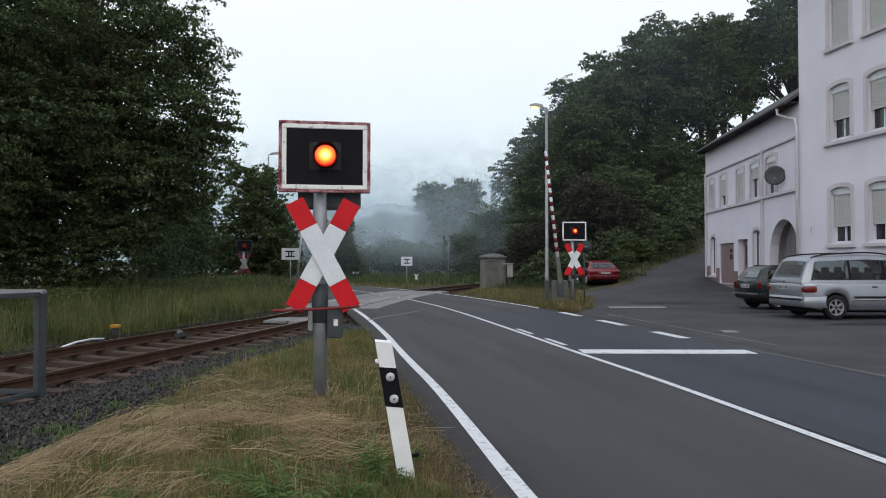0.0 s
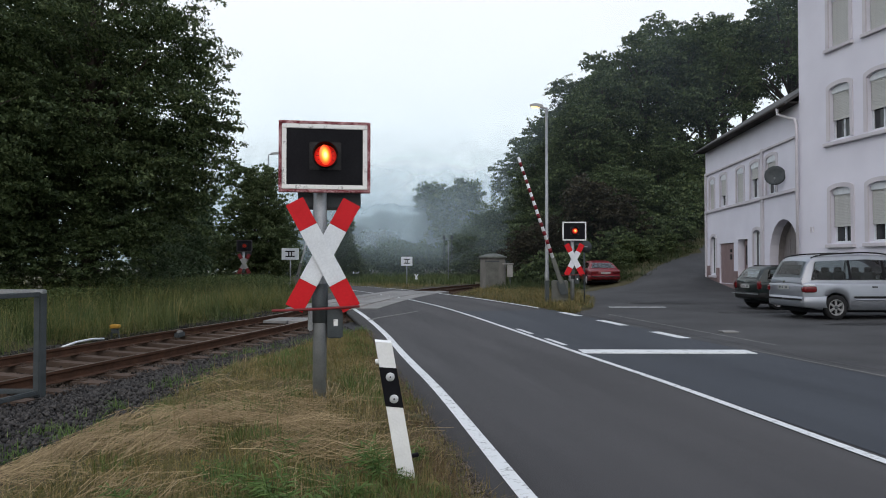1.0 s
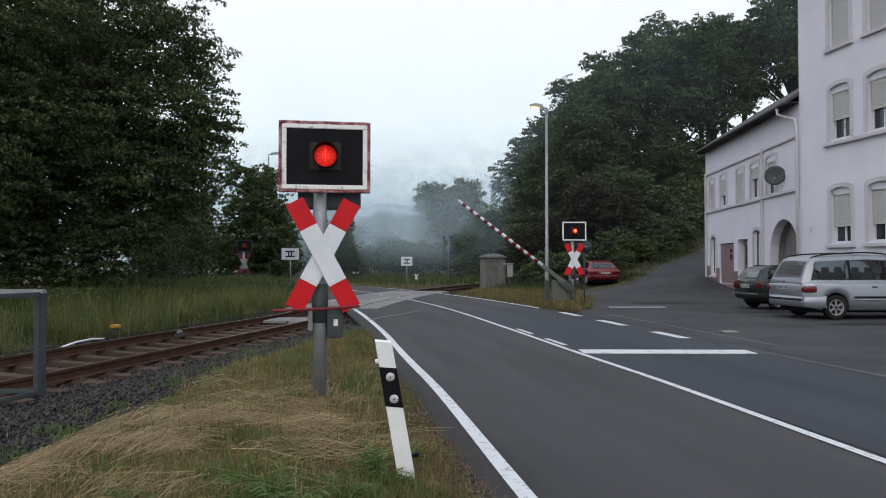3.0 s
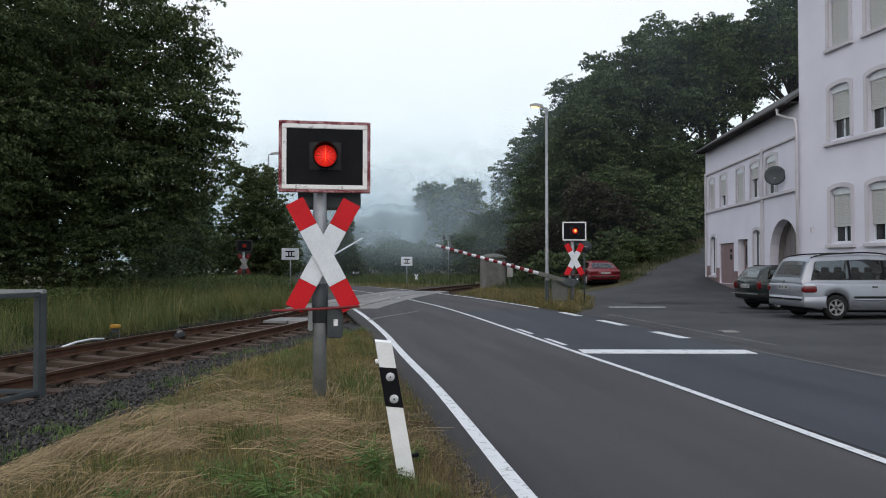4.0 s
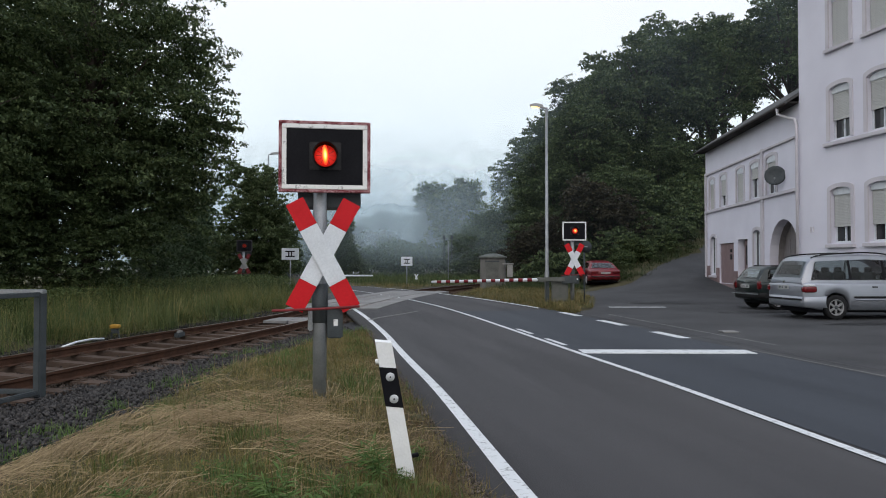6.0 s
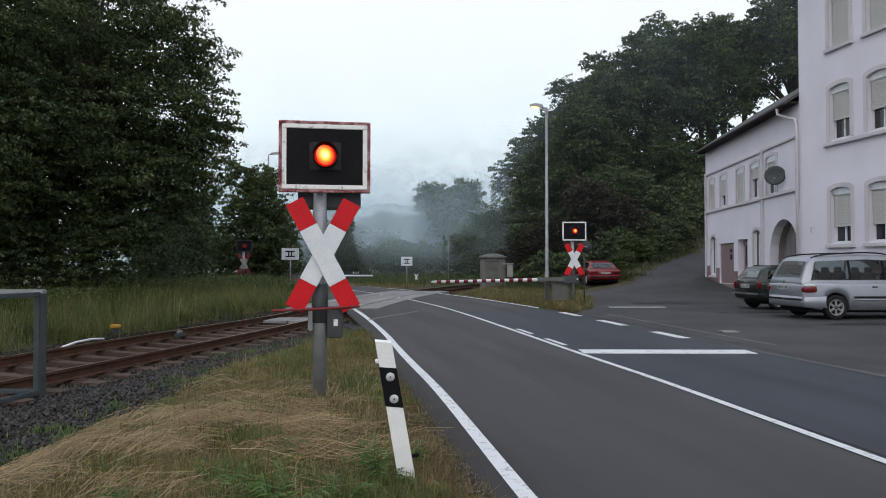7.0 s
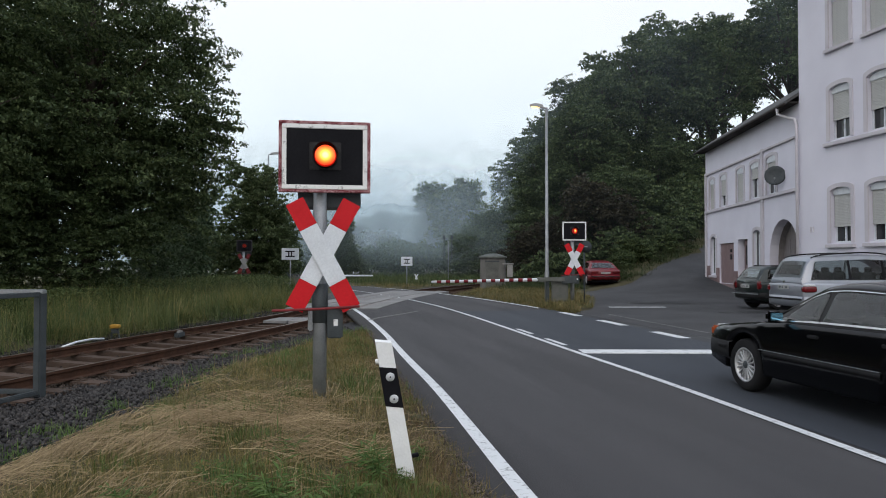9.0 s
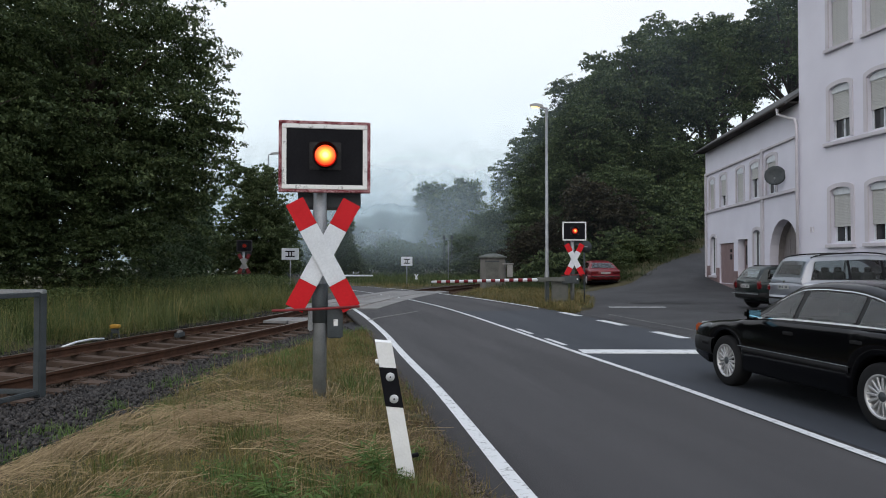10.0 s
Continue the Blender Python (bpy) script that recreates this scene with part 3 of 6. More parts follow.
stones("ballast_stones", 64000, 2, on_bed, 0.027, BALLAST, "loose dark grey ballast stones along the track", "ballast")
stones("ballast_stones", 64000, 3, lambda r, n: on_bed(r, n, True), 0.027, BALLAST_RUST, "rust-stained ballast stones between the rails", "ballast")

# level crossing: concrete panels between and beside the rails
crossing = thing("level_crossing", pose(0, 0, 0), "level crossing deck of pale concrete panels between rails", "level crossing", "", "structure")
for y in [18.6] + [22.6 + 1.2 * q for q in range(12)]:
    for o0, o1 in ((-0.67, -0.02), (0.02, 0.67)) if y < 20 else ((-1.5, -0.83), (-0.67, -0.02), (0.02, 0.67), (0.83, 1.5)):
        b = bmesh.new()
        cs = [rail_point(yy_, o, RAIL_Z + (0.012 if y > 20 else -0.07)) for yy_, o in ((y + 0.012, o0), (y + 0.012, o1), (y + 1.18, o1), (y + 1.18, o0))]
        top = [b.verts.new(c) for c in cs]
        low = [b.verts.new(c - Vector((0, 0, 0.14 if y > 20 else 0.07))) for c in cs]
        b.faces.new(top)
        for q in range(4):
            b.faces.new((top[q], low[q], low[(q + 1) % 4], top[(q + 1) % 4]))
        part("panel", b, CONC_PANEL, crossing)


# ---- signals ----
def crossing_signal(m, s, label, lens_mat, core, group="crossing signals", frame_red=True, red=RED, white=WHITE, border=WHITE_DIRTY, border_label="flaking white border", beam_mat=None):
    """Light board and crossbuck on a steel pole; local -y faces the traffic, origin at the pole's foot."""
    t = thing("crossing_signal", m @ Matrix.Scale(s, 4), label, "crossing signal", group)
    part("pole", tube([(0, 0, -0.5), (0, 0, 2.55)], 0.074, 16), STEEL, t, "grey galvanised steel pole", True)
    part("collar", tube([(0, 0, 0.86), (0, 0, 1.28)], 0.088, 16), STEEL_DARK, t, smooth=True)
    part("back_box", box(0.1, 0.16, 2.22, 0.68, 0.22, 0.26, 0.02), STEEL_DARK, t, "grey lamp housing behind the board")
    bz, w, h, rb = 2.635, 0.97, 0.765, 0.034
    board = part("light_board", box(0.05, -0.09, bz, w - 0.12, 0.03, h - 0.1, 0.004), BLACK, t, "matt black board")
    if frame_red:
        for x, z, sx, sz in ((0.05, bz + h / 2 - rb / 2, w, rb), (0.05, bz - h / 2 + rb / 2, w, rb), (0.05 - w / 2 + rb / 2, bz, rb, h - 2 * rb), (0.05 + w / 2 - rb / 2, bz, rb, h - 2 * rb)):
            part("red_border", box(x, -0.095, z, sx, 0.05, sz, 0.006), RED_DIRTY, board, "weathered red border")
    wi, hi = w - 2 * rb, h - 2 * rb
    for x, z, sx, sz in ((0.05, bz + hi / 2 - 0.024, wi, 0.048), (0.05, bz - hi / 2 + 0.024, wi, 0.048), (0.05 - wi / 2 + 0.024, bz, 0.048, hi - 0.096), (0.05 + wi / 2 - 0.024, bz, 0.048, hi - 0.096)):
        part("white_border", box(x, -0.098, z, sx, 0.05, sz, 0.006), border, board, border_label)
    lx, lz = 0.055, bz + 0.01
    part("lamp_mount", box(lx, -0.108, lz, 0.34, 0.012, 0.3, 0.006), LAMP_MOUNT, t, "square black mounting plate")
    lamp = part("lamp", tube([(lx, -0.1, lz), (lx, -0.21, lz)], 0.13, 28, caps=False), BLACK, t, "black lamp housing", True)
    part("lens", tube([(lx, -0.114, lz), (lx, -0.124, lz)], [0.118, 0.108], 28), lens_mat, lamp, "red lens at the back of the housing", True)
    for q in range(12):
        part("lens_rib", box(0, 0, 0.07, 0.005, 0.006, 0.06, 0, m=pose(lx, -0.126, lz, 0, 30 * q, 0)), LAMP_RED, lamp, "dark red lens rib")
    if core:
        # glowing disc added in the housing; its turning imitates the lamp's flashing
        beam = part("flash_disc", tube([(0, 0.0005, 0), (0, -0.0005, 0)], core, 28), beam_mat, lamp, "glowing disc added to imitate the flashing", True)
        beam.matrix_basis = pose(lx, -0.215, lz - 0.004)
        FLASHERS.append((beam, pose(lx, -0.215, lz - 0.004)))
    b = bmesh.new()
    n, last = 14, None
    for q in range(n + 1):
        a = math.pi * (0.02 + 0.96 * q / n)
        ring = [b.verts.new((lx + r * math.cos(a), y, lz + r * math.sin(a))) for r, y in ((0.131, -0.2), (0.131, -0.27 + 0.06 * abs(math.cos(a))), (0.138, -0.27 + 0.06 * abs(math.cos(a))), (0.138, -0.2))]
        if last:
            for k in range(4):
                b.faces.new((last[k], last[(k + 1) % 4], ring[(k + 1) % 4], ring[k]))
        last = ring
    part("visor", b, BLACK, lamp, "short black visor", True)
    cz = 1.585
    for sgn, dy in ((1, 0), (-1, -0.03)):
        turn = pose(0.035, -0.125 + dy, cz, 0, sgn * 28, 0)
        arm = part("cross_arm", box(0, 0, 0, 0.20, 0.025, 0.66, 0.004, m=turn), white, t, "white crossbuck arm")
        for e in (1, -1):
            part("red_end", box(0, 0, e * 0.487, 0.20, 0.025, 0.31, 0.004, m=turn), red, arm, "red end of the crossbuck arm")
    b = tube([(-0.49, -0.17, 1.0), (0.02, -0.175, 1.015), (0.42, -0.175, 1.04)], 0.014, 8)
    part("lower_bar", b, DULL_RED, t, "thin dark red bar", True)
    bx_ = part("control_box", box(0.16, 0.02, 0.86, 0.17, 0.16, 0.34, 0.015), STEEL_DARK, t, "grey control box with a small plate")
    part("plate", box(0.17, -0.064, 0.86, 0.045, 0.006, 0.07), WHITE_DIRTY, bx_)
    part("clamp", box(-0.1, 0.02, 0.9, 0.05, 0.14, 0.25, 0.01), STEEL, t)
    return t


LAMP_MOUNT = material("worn_black_plate", (0.006, 0.005, 0.006), (0.03, 0.028, 0.03), 0.5, scale=14, fine=60, bump=0.2)
FLASHERS = []


def flash_glow(name, strength, spread):
    """Glow of the added flash disc: yellow-white in the middle, orange, then red at the rim."""
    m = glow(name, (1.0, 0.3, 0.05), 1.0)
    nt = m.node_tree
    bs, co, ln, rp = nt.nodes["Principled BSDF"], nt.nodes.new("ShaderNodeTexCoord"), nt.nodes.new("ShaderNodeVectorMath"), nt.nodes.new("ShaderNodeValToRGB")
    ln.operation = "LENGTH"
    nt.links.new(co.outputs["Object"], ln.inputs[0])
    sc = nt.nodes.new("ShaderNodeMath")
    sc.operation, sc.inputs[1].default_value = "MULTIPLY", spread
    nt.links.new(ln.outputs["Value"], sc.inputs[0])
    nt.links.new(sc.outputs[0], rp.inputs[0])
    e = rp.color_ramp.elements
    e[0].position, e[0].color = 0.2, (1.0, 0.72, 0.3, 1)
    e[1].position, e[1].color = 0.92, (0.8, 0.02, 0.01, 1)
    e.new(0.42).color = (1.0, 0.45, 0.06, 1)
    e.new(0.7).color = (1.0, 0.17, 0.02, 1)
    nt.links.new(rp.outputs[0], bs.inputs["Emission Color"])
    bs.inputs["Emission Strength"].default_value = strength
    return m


SIGNAL_BEAM, SIGNAL_BEAM_WEAK = flash_glow("signal_flash_glow", 1.9, 10.0), flash_glow("signal_flash_glow_weak", 1.4, 16.0)
BORDER_DARK = material("dark_far_border", (0.03, 0.03, 0.03), (0.08, 0.075, 0.075), 0.7, scale=9, fine=45, bump=0.1)
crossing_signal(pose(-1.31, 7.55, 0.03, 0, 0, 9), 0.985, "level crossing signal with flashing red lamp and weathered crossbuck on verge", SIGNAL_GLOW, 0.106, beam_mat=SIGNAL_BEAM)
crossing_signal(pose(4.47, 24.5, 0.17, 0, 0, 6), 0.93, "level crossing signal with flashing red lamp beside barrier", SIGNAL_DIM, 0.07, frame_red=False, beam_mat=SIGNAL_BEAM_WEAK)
# cross in dulled red and grey for the shade of the bushes
crossing_signal(pose(-11.25, 40, 0.0, 0, 0, 12), 0.95, "distant level crossing signal in front of bushes", SIGNAL_OFF, 0, frame_red=False, red=DULL_RED, white=CONCRETE, border=BORDER_DARK, border_label="dark border")


# ---- barriers ----
def barrier(m, label, length, red):
    t = thing("crossing_barrier", m, label, "level crossing barrier", "half barriers")
    part("housing", box(0.0, 0.3, 0.4, 0.56, 0.4, 1.0, 0.03), HOUSING, t, "weathered grey drive housing")
    part("housing_door", box(0.0, 0.095, 0.4, 0.44, 0.012, 0.8, 0.004), HOUSING, t)
    part("shaft", disc(0, -0.06, 0.95, 0.06, 0.3, 16), STEEL_DARK, t)
    arm = part("boom", tube([(-0.35, 0, 0), (-length, 0, 0)], [0.062, 0.045], 12), WHITE, t, "white tapered boom", True)
    part("arm_sleeve", box(-0.3, 0, 0, 0.95, 0.14, 0.15, 0.02), HOUSING, arm, "dark steel sleeve at the boom's root")
    part("counterweight", box(0.3, 0, -0.02, 0.5, 0.1, 0.26, 0.02), STEEL_DARK, arm, "dark counterweight arm")
    part("stop_post", box(-0.42, 0.3, 0.35, 0.13, 0.12, 1.1, 0.01), STEEL_DARK, t, "dark guard post")
    part("end_cap", tube([(-length, 0, 0), (-length - 0.04, 0, 0)], [0.05, 0.03], 12), WHITE, arm)
    if red:
        n = 11
        for q in range(n):
            x0 = -0.95 - q * (length - 0.95) / n
            x1 = x0 - (length - 0.95) / n / 2
            r0, r1 = (0.062 - 0.017 * (abs(v) - 0.35) / (length - 0.35) + 0.002 for v in (x0, x1))
            part("red_band", tube([(x0, 0, 0), (x1, 0, 0)], [r0, r1], 12), BAND_RED, arm, "red reflective band", True)
    return t, arm


NEAR_BARRIER, NEAR_BOOM = barrier(pose(4.0, 24.25, 0.02, 0, 0, -7), "half barrier with red and white boom beside road", 4.4, True)
FAR_BARRIER, FAR_BOOM = barrier(pose(-8.4, 41, -0.15, 0, 0, 188), "distant half barrier with white boom across the road", 4.3, False)


# ---- delineator post ----
d = thing("delineator_post", pose(-0.25, 4.9, 0.03, 3, -9.9, 7), "leaning white plastic roadside post with black reflector band", "delineator post")
part("post", prism([(-0.058, -0.15), (0.058, -0.15), (0.055, 0.945), (-0.053, 0.975)], -0.05, 0.05), PLASTIC_WHITE, d)
bd = part("black_band", prism([(-0.059, 0.53), (0.059, 0.495), (0.058, 0.77), (-0.057, 0.8)], -0.053, 0.053), BLACK, d, "black band")
for z in (0.72, 0.568):
    part("reflector", tube([(0.006, -0.05, z), (0.006, -0.056, z)], [0.031, 0.029], 20), REFLECTOR, bd, "round glass reflector", True)
    part("rivet", tube([(0.006, -0.056, z), (0.006, -0.06, z)], [0.006, 0.005], 8), BLACK, bd)
part("side_reflector", disc(-0.075, 0.0, 0.83, 0.018, 0.02, 10, axis="x"), PLASTIC_WHITE, d)
part("ground_plug", box(0.085, 0.01, 0.14, 0.05, 0.03, 0.025, 0.005), BLACK, d)


# ---- lamps, signs, cabinets ----
def street_lamp(m, h, reach, lit, label):
    t = thing("street_lamp", m, label, "street lamp", "street lamps")
    part("pole", tube([(0, 0, -0.1), (0, 0, 1.2), (0, 0, 1.25), (0, 0, h)], [0.085, 0.085, 0.065, 0.045], 12), STEEL, t, "grey steel pole", True)
    part("arm", tube([(0, 0, h - 0.03), (-reach * 0.4, 0, h + 0.05)], 0.035, 8), STEEL, t, smooth=True)
    head = part("lamp_head", prism([(-reach * 0.2, h - 0.02), (-reach * 0.25, h + 0.1), (-reach * 0.7, h + 0.16), (-reach * 1.05, h + 0.13), (-reach * 1.1, h + 0.08)], -0.1, 0.1), STEEL, t, "flat lamp head")
    part("lamp_lens", box(-reach * 0.7, 0, h + 0.035, reach * 0.6, 0.16, 0.05, 0.02, m=None), STREET_GLOW if lit else WHITE, head, "warm glowing lens" if lit else "")
    return t


street_lamp(pose(3.78, 25.8, 0.0, 0, 0, -5), 7.2, 0.55, True, "tall grey street lamp lit at dusk beside the barrier")
street_lamp(pose(-11.35, 46, 0.0, 0, 0, 180), 8.6, 0.62, False, "tall grey street lamp behind bushes, unlit")


def bar_sign(m, w, h, post_h, label):
    """White board with a dark symbol of upright and cross bars on a thin post."""
    t = thing("railway_sign", m, label, "railway sign", "railway signs")
    part("post", tube([(0, 0.04, -0.2), (0, 0.04, post_h + h * 0.9)], 0.035, 8), STEEL, t, smooth=True)
    b = part("board", box(0, 0, post_h + h / 2, w, 0.03, h, 0.006), WHITE, t, "white board")
    for x, z, sx, sz in ((0, 0.72, 0.55, 0.1), (0, 0.28, 0.55, 0.1), (-0.08, 0.5, 0.07, 0.5), (0.08, 0.5, 0.07, 0.5)):
        part("symbol_bar", box(x * w, -0.019, post_h + z * h, sx * w, 0.006, sz * h), BLACK, b, "black bar of the symbol")
    return t


bar_sign(pose(-2.3, 45, 0.02, 0, 0, 3), 0.72, 0.57, 1.35, "white railway board with black bar symbol on post")
bar_sign(pose(-7.65, 35.5, 0.05, 0, 0, -5), 0.88, 0.58, 1.65, "white railway board with black bar symbol near crossing")
bar_sign(pose(-9.2, 75, 0.0, 0, 0, 4), 0.66, 0.5, 0.45, "small far white board beside the road")

hut = thing("concrete_hut", pose(2.95, 41.8, gz(2.95, 41.8) - 0.03, 0, 0, -8), "small weathered concrete railway equipment hut on the verge", "equipment hut")
part("body", box(0, 0, 0.92, 1.42, 1.2, 1.95, 0.02), HUT_WALL, hut, "stained concrete body")
b = bmesh.new()
lo = [b.verts.new((x, y, 1.9)) for x, y in ((-0.8, -0.7), (0.8, -0.7), (0.8, 0.7), (-0.8, 0.7))]
md = [b.verts.new((x, y, 1.98)) for x, y in ((-0.8, -0.7), (0.8, -0.7), (0.8, 0.7), (-0.8, 0.7))]
tp = [b.verts.new((x, y, 2.16)) for x, y in ((-0.25, -0.12), (0.25, -0.12), (0.25, 0.12), (-0.25, 0.12))]
b.faces.new(lo[::-1])
b.faces.new(tp)
for r0, r1 in ((lo, md), (md, tp)):
    for q in range(4):
        b.faces.new((r0[q], r0[(q + 1) % 4], r1[(q + 1) % 4], r1[q]))
part("roof", b, HUT_ROOF, hut, "low hipped concrete roof")
dr = part("door", box(0.0, -0.61, 0.85, 0.72, 0.02, 1.6, 0.005), HOUSING, hut, "grey weathered door")
part("lintel", box(0.0, -0.615, 1.7, 0.82, 0.03, 0.08, 0.005), STEEL_DARK, hut)
cab = thing("switch_cabinet", pose(3.85, 40.8, gz(3.85, 40.8), 0, 0, -8), "small pale grey switch cabinet on a post", "switch cabinet")
part("foot", box(0, 0, 0.3, 0.1, 0.1, 0.75, 0.01), STEEL_DARK, cab)
part("body", box(0, 0, 1.0, 0.32, 0.26, 0.72, 0.02), CONCRETE, cab)
part("lid", box(-0.1, 0, 1.4, 0.62, 0.34, 0.06, 0.01), CONCRETE, cab)

mast = thing("far_signal_mast", pose(0.45, 60, gz(0.45, 60) - 0.05), "slim twin signal mast far along the track", "signal mast")
part("pole", tube([(0, 0, -0.4), (0, 0, 3.4)], 0.04, 8), STEEL, mast, smooth=True)
for dx in (-0.35, 0.3):
    part("upright", tube([(0, 0, 1.6), (dx, 0, 1.9), (dx, 0, 3.6)], 0.035, 6), STEEL_DARK, mast)
    part("lamp_box", box(dx, 0, 3.7, 0.2, 0.2, 0.3, 0.03), STEEL_DARK, mast)
post = thing("far_marker", pose(-2.25, 60, gz(-2.25, 60) - 0.1) @ Matrix.Scale(0.5, 4), "far red and white crossbuck marker", "crossbuck")
part("post", tube([(0, 0, -0.2), (0, 0, 1.0)], 0.05, 8), STEEL, post)
for sgn in (1, -1):
    part("cross_arm", box(0, -0.06, 0, 0.22, 0.03, 1.1, 0, m=pose(0, -0.02 * sgn, 0.75, 0, sgn * 28, 0)), WHITE, post, "white arm")

# steel frame railing beside the track
fr = thing("frame_railing", pose(-4.48, 7.9, 0.0, 0, 0, 77.8), "grey steel frame railing beside the railway track", "railing")
part("post", box(0, 0, 0.6, 0.11, 0.09, 1.16, 0.012), STEEL_DARK, fr)
part("top_rail", box(-0.8, 0, 1.16, 1.7, 0.07, 0.05, 0.008), STEEL_DARK, fr)
part("bottom_rail", box(-0.8, 0, 0.075, 1.5, 0.06, 0.05, 0.01), STEEL_DARK, fr)
part("far_post", box(-1.6, 0, 0.58, 0.1, 0.08, 1.16, 0.012), STEEL_DARK, fr)
corner = pose(0, 0, 0, 0, 0, -77.8)
# lighter steel puts the highlight along this rail into its colour
part("cross_rail", box(-0.3, 0, 1.19, 0.7, 0.09, 0.045, 0.008, m=corner), STEEL, fr, "top rail in lighter steel for its highlight")
part("cross_rail", box(-0.3, 0, 0.085, 0.5, 0.06, 0.05, 0.008, m=corner), STEEL_DARK, fr)
part("end_post", box(-0.6, 0, 0.59, 0.09, 0.08, 1.16, 0.01, m=corner), STEEL_DARK, fr)

mk = thing("track_marker", pose(-6.6, 14.3, 0.02), "low yellow-capped marker beside the track", "track marker")
for dx in (-0.06, 0.06):
    part("leg", tube([(dx * 1.6, 0, -0.1), (dx, 0, 0.12)], 0.022, 8), STEEL_DARK, mk)
part("stem", box(0, 0, 0.13, 0.13, 0.1, 0.1, 0.01), STEEL_DARK, mk)
part("cap", pillow(0, 0, 0.22, 0.19, 0.16, 0.085), YELLOW, mk, "domed yellow cap", True)
b = tube([(-6.62, 12.35, 0.05), (-6.55, 12.7, 0.1), (-6.48, 13.1, 0.11), (-6.42, 13.45, 0.08)], 0.02, 8)
single("white_pipe", b, WHITE, "white plastic pipe lying beside the track", "pipe", smooth=True)
sn = thing("rail_sensor", pose(*rail_point(14.6, -0.66, 0.0), 0, 0, -8), "small rusty sensor box bolted to the rail", "rail sensor")
part("box", box(0, 0, 0.03, 0.1, 0.3, 0.1, 0.015), STEEL_DARK, sn)
part("cap", box(0, 0, 0.09, 0.08, 0.12, 0.05, 0.01), CONC_PANEL, sn, "pale worn cap")

rs_ = thing("round_sign", pose(4.98, 25.0, 0.0, 0, 0, 4), "round sign seen from behind on a thin dark post", "road sign")
part("post", tube([(0, 0, -0.2), (0, 0, 2.35)], 0.028, 8), STEEL_DARK, rs_, smooth=True)
part("disc", tube([(0.05, -0.03, 2.1), (0.05, -0.045, 2.1)], 0.21, 24), STEEL_DARK, rs_, "dark grey back of the round sign", True)
part("clip", box(0.05, -0.05, 2.1, 0.12, 0.02, 0.04, 0.004), STEEL, rs_)


# ---- houses ----
def arc_top(u0, u1, z1, rise, n=10):
    """Points of a segmental or half-round head from left to right; its crown is at z1."""
    w = (u1 - u0) / 2
    c = (u0 + u1) / 2
    return [(c - w * math.cos(math.pi * k / n), z1 - rise + rise * math.sin(math.pi * k / n)) for k in range(n + 1)]


def facade(length, h, openings, thick=0.35):
    """A wall with openings (u0, u1, z0, z1, rise) through it."""
    b = bmesh.new()
    us = sorted({0.0, length, *(v for o in openings for v in o[:2])})
    zs = sorted({-0.6, h, *(v for o in openings for v in o[2:4])})

    def quad(*c):
        b.faces.new([b.verts.new(p) for p in c])

    for u0, u1 in zip(us, us[1:]):
        for z0, z1 in zip(zs, zs[1:]):
            um, zm = (u0 + u1) / 2, (z0 + z1) / 2
            if not any(o[0] < um < o[1] and o[2] < zm < o[3] for o in openings):
                quad((u0, 0, z0), (u1, 0, z0), (u1, 0, z1), (u0, 0, z1))
                quad((u0, thick, z0), (u0, thick, z1), (u1, thick, z1), (u1, thick, z0))
    for u0, u1, z0, z1, rise in openings:
        ring = [(u0, z0), (u1, z0)] + arc_top(u0, u1, z1, rise)[::-1]
        for (a, c), (d, e) in zip(ring, ring[1:] + ring[:1]):
            quad((a, 0, c), (d, 0, e), (d, thick, e), (a, thick, c))
        arc = arc_top(u0, u1, z1, rise)
        mid = len(arc) // 2
        for y in (0, thick):
            b.faces.new([b.verts.new((u, y, z)) for u, z in arc[:mid + 1] + [(u0, z1)]])
            b.faces.new([b.verts.new((u, y, z)) for u, z in arc[mid:] + [(u1, z1)]])
    quad((0, 0, -0.6), (0, thick, -0.6), (0, thick, h), (0, 0, h))
    quad((length, 0, -0.6), (length, thick, -0.6), (length, thick, h), (length, 0, h))
    quad((0, 0, h), (length, 0, h), (length, thick, h), (0, thick, h))
    bmesh.ops.remove_doubles(b, verts=b.verts[:], dist=0.0005)
    return b


def surround(u0, u1, z0, z1, rise, w=0.14, proud=0.04):
    inner = [(u0, z0)] + arc_top(u0, u1, z1, rise) + [(u1, z0)]
    outer = [(u0 - w, z0)] + arc_top(u0 - w, u1 + w, z1 + w, rise + 0.03) + [(u1 + w, z0)]
    b = bmesh.new()
    rows = [[b.verts.new((u, y, z)) for u, z in line] for line, y in ((inner, 0.02), (inner, -proud), (outer, -proud), (outer, 0.02))]
    for r0, r1 in zip(rows, rows[1:]):
        for q in range(len(r0) - 1):
            b.faces.new((r0[q], r0[q + 1], r1[q + 1], r1[q]))
    return b


